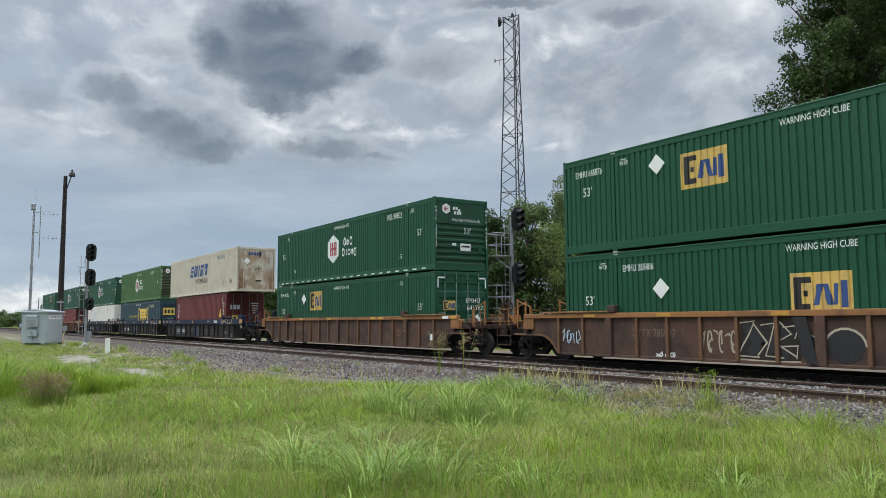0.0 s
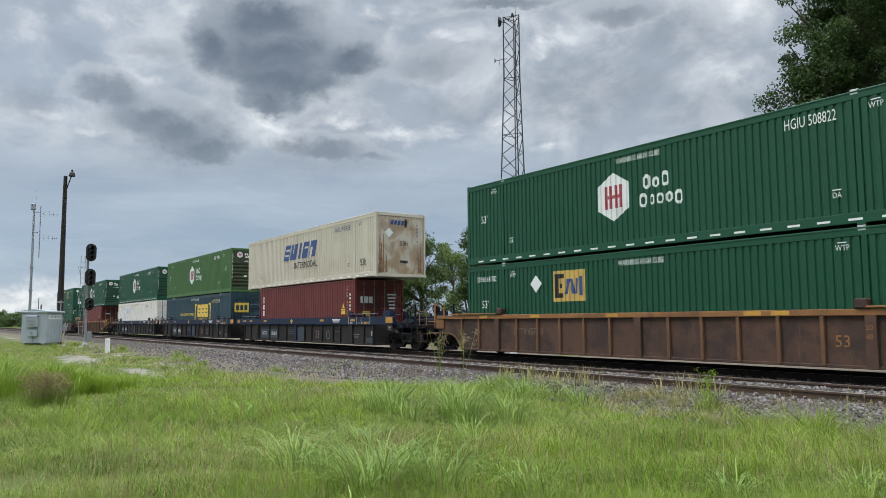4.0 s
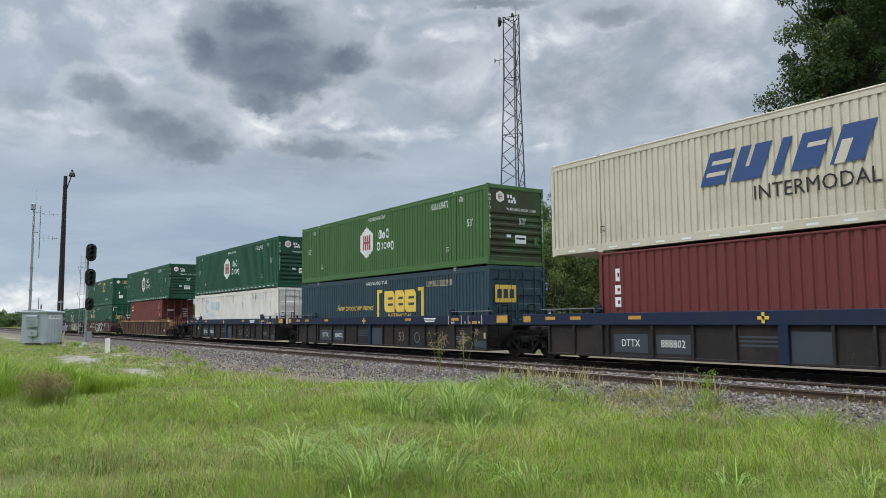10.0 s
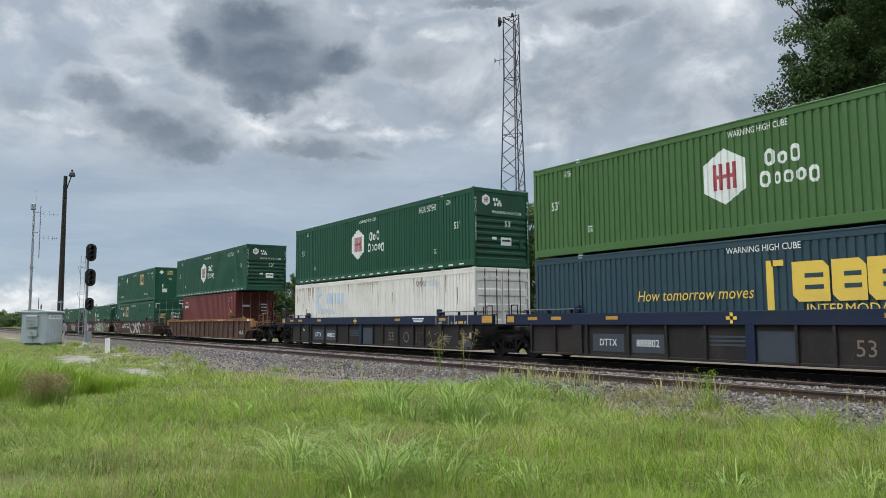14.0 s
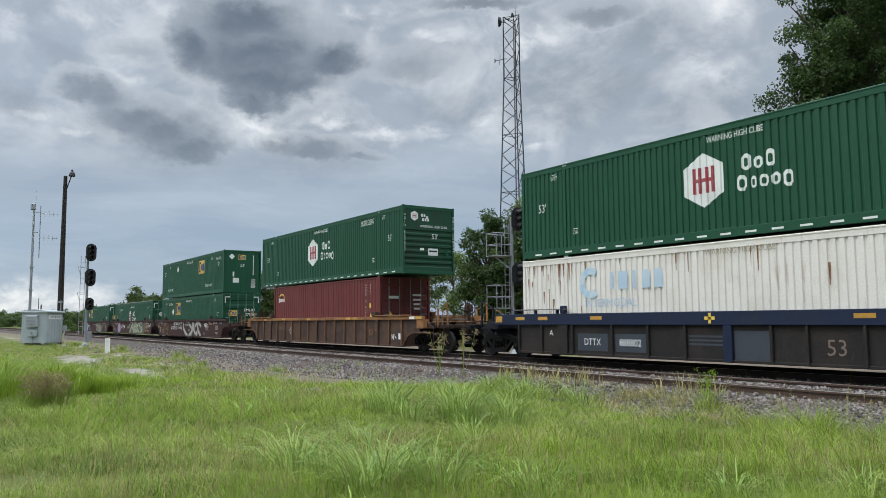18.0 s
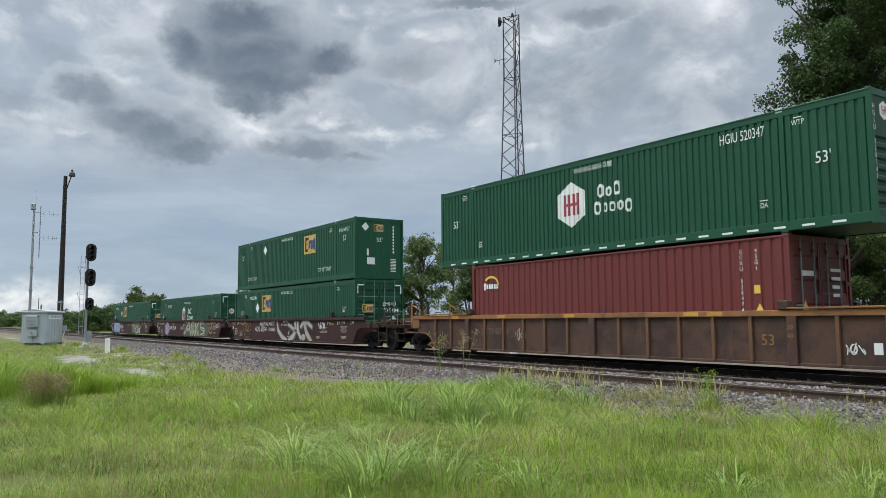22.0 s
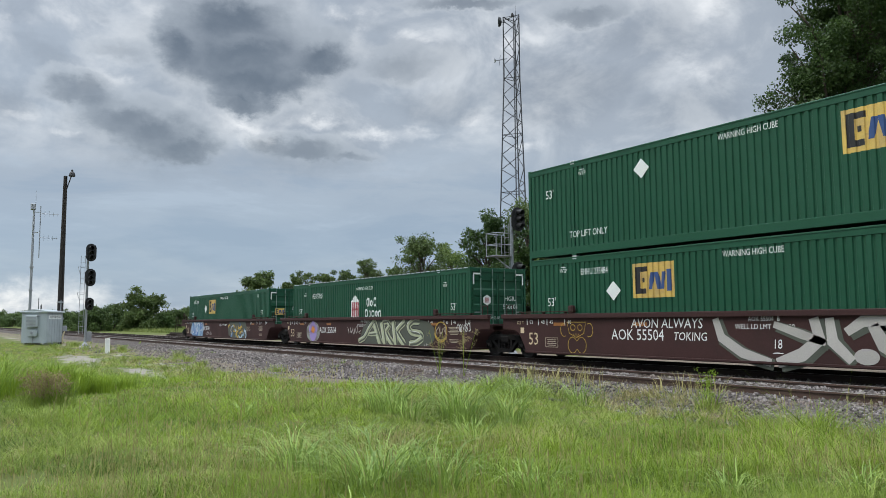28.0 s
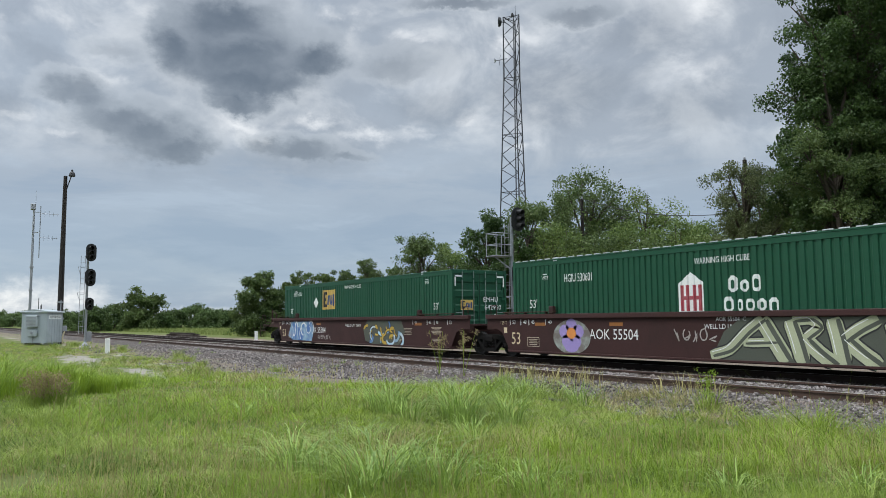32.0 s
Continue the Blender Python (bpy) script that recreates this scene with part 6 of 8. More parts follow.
    write(box, "UMXU 232918", 0.34, on_side(4.95, 2.38), YELLOW_PALE, 0.85)
    e = 8.077
    shape(box, "yellow_panel", rect(0, 0, 0.95, 0.62), on_end(-0.55, 1.9, e), YELLOW, "yellow panel with dark blocks")
    for u in (-0.28, 0, 0.28):
        shape(box, "dark_block", rect(u, 0, 0.2, 0.32), on_end(-0.55, 1.9, e + 0.003), NAVY)
    shape(box, "data_plate", rect(0, 0, 0.55, 0.18), on_end(0.6, 0.9, e), STRAW_PAINT)
    LOAD.append((box, D_X))

    box = container(E_X, 0, 16.15, WHITE_BOX, "doors", "white steel shipping container stained with rust and faded blue mark", 0)
    ring = [(0.46 * math.cos(a), 0.46 * math.sin(a)) for a in [radians(50 + i * 13) for i in range(21)]]
    ring += [(0.24 * math.cos(a), 0.24 * math.sin(a)) for a in [radians(310 - i * 13) for i in range(21)]]
    shape(box, "faded_ring", ring, on_side(-5.0, 2.04), SKY_BLUE, "faded blue open ring")
    for k, w in enumerate((0.16, 0.5, 0.16, 0.4, 0.4)):
        shape(box, "faded_block", rect(-4.2 + 0.42 * k, 0, w * 0.7, 0.5), on_side(0.05, 2.07), PALE_BLUE)
    write(box, "INTERMODAL", 0.34, on_side(-4.24, 1.43), PALE_BLUE, 0.95)
    write(box, "WARNING HIGH CUBE", 0.22, on_side(0.0, 2.62), STRAW_PAINT, 0.85)
    r = random.Random(8)
    for k in range(48):
        cx, top = r.choice((r.uniform(-7.9, -5.8), r.uniform(-7.9, 8.0))), r.choice((2.78, 2.78, r.uniform(1.2, 2.4)))
        ln, w = r.uniform(0.15, 0.8), r.uniform(0.012, 0.035)
        shape(box, "rust_run", [(cx - w * 0.3, top - ln), (cx + w * 0.3, top - ln), (cx + w, top), (cx - w, top)], on_side(0, 0, 1.29), RUST)
    write(box, "UMXU", 0.3, on_side(4.5, 2.42), BLACK, 0.85)
    write(box, "932765", 0.3, on_side(5.42, 2.42), PALE_BLUE, 0.85)
    LOAD.append((box, E_X))

    box = container(F_X, 0, 12.19, OXIDE, "doors", "oxide-red forty-foot steel shipping container with curved yellow mark", 0)
    arc = [(0.42 * math.cos(a), 0.3 * math.sin(a)) for a in [radians(-20 + i * 14) for i in range(13)]] + [(0.34 * math.cos(a), 0.22 * math.sin(a)) for a in [radians(148 - i * 14) for i in range(13)]]
    shape(box, "curved_mark", arc, on_side(-4.98, 2.2), YELLOW)
    for k in range(6):
        shape(box, "wordmark_block", rect(-0.36 + 0.14 * k, 0, 0.1, 0.16 if k else 0.24), on_side(-4.98, 2.13), WHITE)
    write(box, chr(10).join("GCXU 538474 5"), 0.14, on_side(4.85, 1.72), WHITE)
    write(box, chr(10).join("45G1"), 0.14, on_side(5.25, 2.35), WHITE)
    shape(box, "caution_panel", rect(0, 0, 0.16, 0.2), on_side(5.25, 1.65), YELLOW)
    shape(box, "warning_triangle", [(-0.18, -0.15), (0.18, -0.15), (0, 0.17)], on_side(5.3, 0.95 + 0.2), YELLOW)
    e = 6.1
    for k in range(4):
        shape(box, "code_bar", rect(0, 0, 0.45 - 0.05 * k, 0.08), on_end(0.6, 2.1 - 0.2 * k, e), WHITE)
    shape(box, "wordmark_block", rect(0, 0, 0.5, 0.12), on_end(-0.6, 2.0, e), WHITE)
    shape(box, "warning_triangle", [(-0.14, -0.12), (0.14, -0.12), (0, 0.14)], on_end(-0.75, 1.25, e), YELLOW)
    LOAD.append((box, F_X))


PALE_BLUE = surface("bleached_blue_marking", (0.42, 0.55, 0.66), (0.6, 0.63, 0.64), 0.6, bump=0.0, vary=0.0)
add_other_boxes()


# ---- trackside equipment ----
FWD = Vector((-math.sin(YAW), math.cos(YAW), 0.0))
RIGHT = Vector((math.cos(YAW), math.sin(YAW), 0.0))


def plan(depth, side):
    """A place on the ground by its depth before the eye and its offset to the right, in metres."""
    p = Vector((EYE[0], EYE[1], 0.0)) + FWD * depth + RIGHT * side
    return p.x, p.y


def ground_at(x, y):
    return float(ground_height(np.array([x]), np.array([y]))[0])


LENS_DARK = surface("dark_signal_lens", (0.008, 0.006, 0.006), (0.012, 0.008, 0.008), 0.25, bump=0.0, spec=0.3)


def oval(w, h, n=20):
    """Outline of an upright oval with straight flanks."""
    r = w / 2
    pts = [(r * math.cos(a), (h / 2 - r) + r * math.sin(a)) for a in [math.pi * i / n for i in range(n + 1)]]
    return pts + [(r * math.cos(a), -(h / 2 - r) + r * math.sin(a)) for a in [math.pi + math.pi * i / n for i in range(n + 1)]]


def signal_head(mast, z, y, x, w, h, lamps):
    """A black oval target with hooded lamps that faces +x."""
    g = Geo().prism([(u, v) for u, v in oval(w, h)], "x", 0.0, 0.03)
    g.box(-0.22, 0.0, -0.2, 0.2, -h / 2 + 0.22, h / 2 - 0.22, 0.02)
    head = part("signal_head", g, SIGNAL_BLACK, mast, "black oval signal head with hooded lamps", pose(x, y, z))
    part("bracket", Geo().bar((-0.3, -y * 0.9, -0.1), (-0.15, 0, -0.1), 0.07), GALV, head)
    step = 0.3
    for i in range(lamps):
        lz = (i - (lamps - 1) / 2) * step
        hood = Geo()
        n, r = 12, 0.125
        ring = [(r * math.cos(a), r * math.sin(a)) for a in [math.radians(-40 + 260 * k / n) for k in range(n + 1)]]
        vs = [(0.03, u, lz + v) for u, v in ring] + [(0.36 - 0.12 * (v < 0), u, lz + v - 0.03) for u, v in ring]
        vs += [(0.03, u * 0.93, lz + v * 0.93) for u, v in ring] + [(0.36 - 0.12 * (v < 0), u * 0.93, lz + v * 0.93 - 0.03) for u, v in ring]
        m = n + 1
        fs = [(k, k + 1, m + k + 1, m + k) for k in range(n)] + [(2 * m + k + 1, 2 * m + k, 3 * m + k, 3 * m + k + 1) for k in range(n)]
        fs += [(m + k, m + k + 1, 3 * m + k + 1, 3 * m + k) for k in range(n)]
        hood.add(vs, fs)
        part("hood", hood, SIGNAL_BLACK, head)
        part("lens", Geo().lathe([(0.02, 0.045), (0.1, 0.035), (0.11, 0.03)], "x", 14, (0, 0, lz)), LENS_DARK, head, "unlit dark lens")
    return head


def signal_mast(x, y, heads, height, ladder_side=-1, platforms=()):
    z0 = ground_at(x, y)
    mast = thing("railway_signal", pose(x, y, z0), "galvanised trackside signal mast with black oval heads, unlit", "railway signal", "signals")
    part("mast", Geo().tube((0, 0, 0), (0, 0, height), 0.075, n=12), GALV, mast)
    part("foundation", Geo().box(-0.35, 0.35, -0.3, 0.3, -0.1, 0.12, 0.03), CONCRETE, mast, "pale concrete foundation")
    part("flange", Geo().lathe([(0.2, 0.12), (0.2, 0.2), (0.09, 0.36)], "z", 12), GALV, mast)
    for sy in (-1, 1):
        part("ladder_rail", Geo().tube((-0.02, ladder_side * 0.27 + sy * 0.12, 0.9), (0.0, ladder_side * 0.27 + sy * 0.12, height - 0.3), 0.014, n=6), GALV, mast)
    k = 0
    while 1.0 + 0.33 * k < height - 0.35:
        rz = 1.0 + 0.33 * k
        part("rung", Geo().tube((-0.01, ladder_side * 0.27 - 0.12, rz), (-0.01, ladder_side * 0.27 + 0.12, rz), 0.011, n=5), GALV, mast)
        k += 1
    for z, w, h in heads:
        signal_head(mast, z - z0, 0.12, 0.3, w, h, 3 if h > 1.0 else 2)
    for stand_z in platforms:
        pz = stand_z - z0
        for a, b in (((-0.6, -0.95), (0.1, -0.95)), ((-0.6, -0.95), (-0.6, -0.1)), ((0.1, -0.95), (0.1, -0.1))):
            for zz in (pz, pz + 0.5, pz + 1.0):
                part("cage_rail", Geo().tube((a[0], a[1], zz), (b[0], b[1], zz), 0.02, n=6), GALV, mast)
        for p in ((-0.6, -0.95), (0.1, -0.95), (-0.6, -0.1), (0.1, -0.1)):
            part("cage_post", Geo().tube((p[0], p[1], pz), (p[0], p[1], pz + 1.0), 0.02, n=6), GALV, mast)
        part("cage_strut", Geo().bar((0, 0, pz - 0.6), (-0.2, -0.85, pz), 0.05), GALV, mast)
        part("cage_floor", Geo().box(-0.6, 0.1, -0.95, -0.08, pz - 0.02, pz + 0.02), GALV, mast)
    return mast


CONCRETE = surface("pale_concrete", (0.42, 0.41, 0.39), (0.3, 0.29, 0.27), 0.9, grain=(20, 0.25), bump=0.3)
west = signal_mast(-51.2, -9.47, ((5.6, 0.6, 1.1), (4.05, 0.6, 1.08), (2.42, 0.5, 0.78)), 6.0)
part("junction_box", Geo().box(-0.1, 0.12, 0.06, 0.34, 0.45, 1.02, 0.02), GALV, west, "pale grey equipment box")
for k, gz in enumerate((5.0, 3.4)):
    part("grab_bracket", Geo().bar((0, 0, gz), (0.05, -0.55, gz), 0.025).bar((0.05, -0.55, gz), (0.05, -0.4, gz - 0.5), 0.025), GALV, west)
east = signal_mast(-25.9, 3.75, ((5.68, 0.74, 1.06), (3.26, 0.74, 1.06)), 6.2, -1, (4.05, 1.77))


def equipment_house():
    x, y = -60.3, -11.36
    z = ground_at(x, y)
    house = thing("equipment_cabinet", pose(x, y, z, 0, 0, -35) @ Matrix.Scale(0.87, 4), "pale grey steel signal equipment house on skids with cooling unit", "equipment cabinet")
    part("body", Geo().box(-2.4, 0.0, -1.05, 1.05, 0.18, 2.62, 0.02), CABIN, house)
    part("roof", Geo().box(-2.5, 0.12, -1.18, 1.18, 2.62, 2.74, 0.02), CABIN, house)
    part("roof_ridge", Geo().prism([(-1.15, 2.74), (1.15, 2.74), (0, 2.9)], "x", -2.48, 0.1), CABIN, house)
    for sy in (-0.8, 0.8):
        part("skid", Geo().box(-2.4, 0.0, sy - 0.08, sy + 0.08, 0.0, 0.18, 0.01), GALV, house)
    ac = part("cooling_unit", Geo().box(0.0, 0.32, -0.55, 0.35, 1.45, 2.4, 0.02), CABIN, house)
    for k in range(7):
        part("louvre", Geo().box(0.32, 0.335, -0.48, 0.28, 1.55 + 0.11 * k, 1.6 + 0.11 * k), GALV, ac)
    part("meter_box", Geo().box(0.0, 0.2, -0.4, 0.3, 0.72, 1.25, 0.02), CABIN, house)
    part("conduit", Geo().tube((0.08, -0.05, 0.1), (0.08, -0.05, 0.72), 0.03, n=8), GALV, house)
    part("meter", Geo().lathe([(0.1, 0.2), (0.1, 0.28), (0.07, 0.3)], "x", 14, (0, -0.05, 1.0)), GALV, house)
    for k in range(6):
        part("wall_seam", Geo().box(-2.35 + 0.4 * k, -2.32 + 0.4 * k, 1.05, 1.07, 0.2, 2.6), CABIN, house)
    for k in (-0.98, 0.42, 0.95):
        part("wall_seam", Geo().box(0.0, 0.02, k - 0.015, k + 0.015, 0.2, 2.6), CABIN, house)
    sign = part("sign", Geo().box(-2.1, -0.2, 1.05, 1.075, 2.1, 2.4), WHITE, house, "white sign with black capitals")
    me = words("NO DUMPING", 0.26).copy()
    part("lettering", me, BLACK, sign, "", pose(-1.15, 1.08, 2.25, 90, 0, 180))
    for k, (ax, hgt) in enumerate(((-1.5, 0.6), (-0.5, 1.1), (-0.3, 0.5))):
        part("whip_aerial", Geo().tube((ax, 0.3 * (k - 1), 2.74), (ax, 0.3 * (k - 1), 2.74 + hgt), 0.025, n=6), SIGNAL_BLACK, house)


equipment_house()


def light_pole():
    x, y = -61.6, -9.6
    z = ground_at(x, y)
    pole = thing("wooden_pole", pose(x, y, z), "tall dark creosoted wooden pole with a lamp on top", "utility pole")
    rings = [(0.225 - 0.012 * k + 0.005 * (k % 2), 1.55 * k) for k in range(9)]
    part("pole", Geo().lathe(rings, "z", 12), POLE_WOOD, pole)
    part("lamp_arm", Geo().tube((0, 0.1, 11.4), (0.1, 0.4, 12.5), 0.04, n=6), SIGNAL_BLACK, pole)
    lamp = part("lamp_head", Geo().lathe([(0.1, 0.1), (0.18, 0.0), (0.24, -0.22), (0.2, -0.26)], "z", 14, (0.1, 0.42, 12.65)), SIGNAL_BLACK, pole)
    part("photo_cell", Geo().lathe([(0.06, 0.1), (0.07, 0.24), (0.03, 0.27)], "z", 10, (0.1, 0.42, 12.65)), SIGNAL_BLACK, lamp)
    part("conduit", Geo().tube((0.28, 0.0, 0.0), (0.27, 0.0, 3.2), 0.03, n=6), GALV, pole)
    for hz in (0.6, 1.8, 3.0):
        part("band", Geo().lathe([(0.25, hz), (0.255, hz + 0.05), (0.25, hz + 0.1)], "z", 12), GALV, pole)


light_pole()


def radio_mast():
    x, y = -66.5, -11.1
    z = ground_at(x, y)
    mast = thing("radio_mast", pose(x, y, z), "slim grey radio mast with two side aerials", "antenna mast")
    part("tube", Geo().tube((0, 0, 0), (0, 0.0, 10.4), 0.11, 0.075, 12), GALV, mast)
    part("head_box", Geo().box(-0.14, 0.14, -0.24, 0.1, 10.35, 10.85, 0.04), GALV, mast)
    part("lightning_rod", Geo().tube((0, 0.1, 10.9), (0, 0.1, 11.9), 0.02, 0.008, 6), GALV, mast)
    part("offset_pipe", Geo().tube((0.1, 0.45, 6.6), (0.1, 0.45, 10.7), 0.035, n=6).tube((0, 0, 8.6), (0.1, 0.45, 8.6), 0.03, n=6).tube((0, 0, 10.2), (0.1, 0.45, 10.2), 0.03, n=6), GALV, mast)
    for hz in (10.1, 8.2):
        aerial = part("yagi_aerial", Geo().tube((0.1, 0.45, hz), (0.16, 1.7, hz), 0.022, n=6), GALV, mast)
        for k in range(4):
            part("element", Geo().tube((0.12 + 0.01 * k, 0.75 + 0.3 * k, hz - 0.26 + 0.04 * k), (0.12 + 0.01 * k, 0.75 + 0.3 * k, hz + 0.26 - 0.04 * k), 0.012, n=5), GALV, aerial)
    for hz in (1.0, 4.0, 5.8):
        part("clamp", Geo().lathe([(0.135, hz), (0.145, hz + 0.08), (0.135, hz + 0.16)], "z", 12), GALV, mast)


radio_mast()


def small_things():
    x, y = -42.0, -9.83
    post = thing("marker_post", pose(x, y, ground_at(x, y)), "short white painted marker post in the gravel", "marker post", "marker posts")
    part("post", Geo().box(-0.1, 0.1, -0.1, 0.1, 0.0, 0.74, 0.015), WHITE_POST, post)
    part("cap", Geo().box(-0.11, 0.11, -0.11, 0.11, 0.74, 0.78, 0.01), WHITE_POST, post)
    x, y = -67.3, 7.34
    post = thing("marker_post", pose(x, y, ground_at(x, y)), "short pale concrete post on the gravel road", "marker post", "marker posts")
    part("post", Geo().box(-0.12, 0.12, -0.12, 0.12, 0.0, 0.75, 0.015), WHITE_POST, post)
    part("cap", Geo().box(-0.13, 0.13, -0.13, 0.13, 0.75, 0.8, 0.01), WHITE_POST, post)
    x, y = -60.95, -9.36
    box = thing("junction_box", pose(x, y, ground_at(x, y)), "grey junction box on a bent pipe", "junction box")
    part("box", Geo().box(-0.1, 0.1, -0.12, 0.16, 0.95, 1.35, 0.02), GALV, box)
    part("pipe", Geo().tube((0, -0.1, 0), (0, -0.1, 0.6), 0.05, n=8).tube((0, -0.1, 0.6), (0, 0.02, 0.95), 0.05, n=8), YELLOW_PALE, box)
    r = random.Random(4)
    tie = Geo().box(-1.3, 1.3, -0.12, 0.12, 0.0, 0.18, 0.015).mesh("old_tie")
    tie.materials.append(TIE)
    n = 0
    for row in range(3):
        for k in range(7 - 2 * row):
            tx, ty = -86.0 + r.uniform(-2.0, 2.0), 5.2 + 0.35 * k + r.uniform(-0.1, 0.1) + 0.3 * row
            ob = part("old_tie", tie, TIE, None, "", pose(tx, ty, ground_at(tx, ty) + 0.18 * row + 0.01, r.uniform(-6, 6) * (row > 0), r.uniform(-3, 3) * (row > 0), r.uniform(20, 75)))
            tagged(ob, "discarded dark railway tie in a loose pile", "railway tie", "discarded ties")
            n += 1


WHITE_POST = surface("chalky_white_paint", (0.72, 0.73, 0.7), (0.5, 0.5, 0.47), 0.7, bump=0.1, streak=0.2, streak_colour=(0.35, 0.33, 0.28))
small_things()


def lattice_tower():
    x, y = plan(64.0, 6.2)
    z = ground_at(x, y)
    top = 27.6 - z
    tower = thing("lattice_tower", pose(x, y, z, 0, 0, 34), "tall dull grey three-legged steel lattice tower with dishes", "radio tower")

    def leg(k, h):
        w = 0.82 if h > top - 5.5 else 0.82 + (top - 5.5 - h) * 0.04
        a = math.radians(90 + 120 * k)
        return Vector((w * math.cos(a), w * math.sin(a), h))

    step = 1.32
    levels = [step * i for i in range(int(top / step) + 1)] + [top]
    for k in range(3):
        g = Geo()
        cuts = [0.0, top - 5.5, top]
        for a, b in zip(cuts[:-1], cuts[1:]):
            g.tube(leg(k, a), leg(k, b), 0.06, 0.05, 8)
        part("leg", g, TOWER, tower)
        for i, (a, b) in enumerate(zip(levels[:-1], levels[1:])):
            p, q = (k, (k + 1) % 3) if i % 2 else ((k + 1) % 3, k)
            part("brace", Geo().tube(leg(p, a), leg(q, b), 0.034, n=5), TOWER, tower)
        for h in (top - 5.5, top - 10.5, top - 0.05, top - 15.5):
            part("girt", Geo().tube(leg(k, h), leg((k + 1) % 3, h), 0.03, n=5), TOWER, tower)
    part("cable_ladder", Geo().tube((0.1, 0.1, 0), (0.1, 0.1, top + 0.3), 0.03, n=6).tube((0.0, 0.25, 0), (0.0, 0.25, top), 0.02, n=6), TOWER, tower)
    inv = tower.matrix_basis.to_3x3().inverted()

    def out(side, h, fwd=0.0):
        v = inv @ (RIGHT * side + FWD * fwd)
        return Vector((v.x, v.y, h))

    dish = Geo()
    c = out(-0.95, top - 0.5, -0.3)
    dish.lathe([(0.02, 0.0), (0.3, 0.05), (0.42, 0.16), (0.42, 0.3), (0.1, 0.34)], "x", 16)
    part("dish", dish, TOWER, tower, "round grey dish aerial", Matrix.Translation(c) @ pose(0, 0, 0, 0, 0, 200))
    part("dish_arm", Geo().tube(out(-0.6, top - 0.5), c, 0.03, n=6), TOWER, tower)
    c = out(-1.5, top - 3.95, -0.2)
    part("small_dish", Geo().lathe([(0.02, 0.0), (0.16, 0.04), (0.2, 0.12)], "x", 12), GALV, tower, "small dish aerial", Matrix.Translation(c) @ pose(0, 0, 0, 0, 0, 210))
    part("dish_arm", Geo().tube(out(-0.5, top - 3.7), c, 0.03, n=6).tube(out(-1.2, top - 4.3), out(-1.1, top - 3.4), 0.02, n=6), TOWER, tower)
    part("whip_aerial", Geo().tube((0.25, 0.15, top), (0.25, 0.15, top + 1.2), 0.02, 0.008, 6), TOWER, tower)
    part("beacon", Geo().lathe([(0.08, 0), (0.1, 0.1), (0.1, 0.3), (0.04, 0.38)], "z", 10, (0.0, 0.0, top + 0.05)), SIGNAL_BLACK, tower)


lattice_tower()


# ---- trees ----
def leaf_cloud(name, centres, radii, per, size, seed, material, parent, flat=0.75):
    """Leaves in clumps round centres: folded diamonds, two triangles each, hanging at all angles."""
    r = np.random.default_rng(seed)
    n = len(centres) * per
    c = np.repeat(centres, per, 0)
    rad = np.repeat(radii, per)
    d = r.normal(size=(n, 3))
    d /= np.linalg.norm(d, axis=1)[:, None]
    c = c + d * (rad * r.random(n) ** 0.45)[:, None] * np.array([1, 1, flat])
    a = r.normal(size=(n, 3))
    a[:, 2] -= 0.5
    a /= np.linalg.norm(a, axis=1)[:, None]
    b = np.cross(a, r.normal(size=(n, 3)))
    b /= np.linalg.norm(b, axis=1)[:, None]
    s = size * (0.6 + 0.8 * r.random(n))[:, None]
    v = np.stack([c, c + a * s * 0.5 + b * s * 0.27, c + a * s, c + a * s * 0.5 - b * s * 0.27], 1).reshape(-1, 3)
    q = np.arange(n * 4).reshape(-1, 4)
    me = array_mesh(name, v, q)
    me.materials.append(material)
    return part(name, me, material, parent)


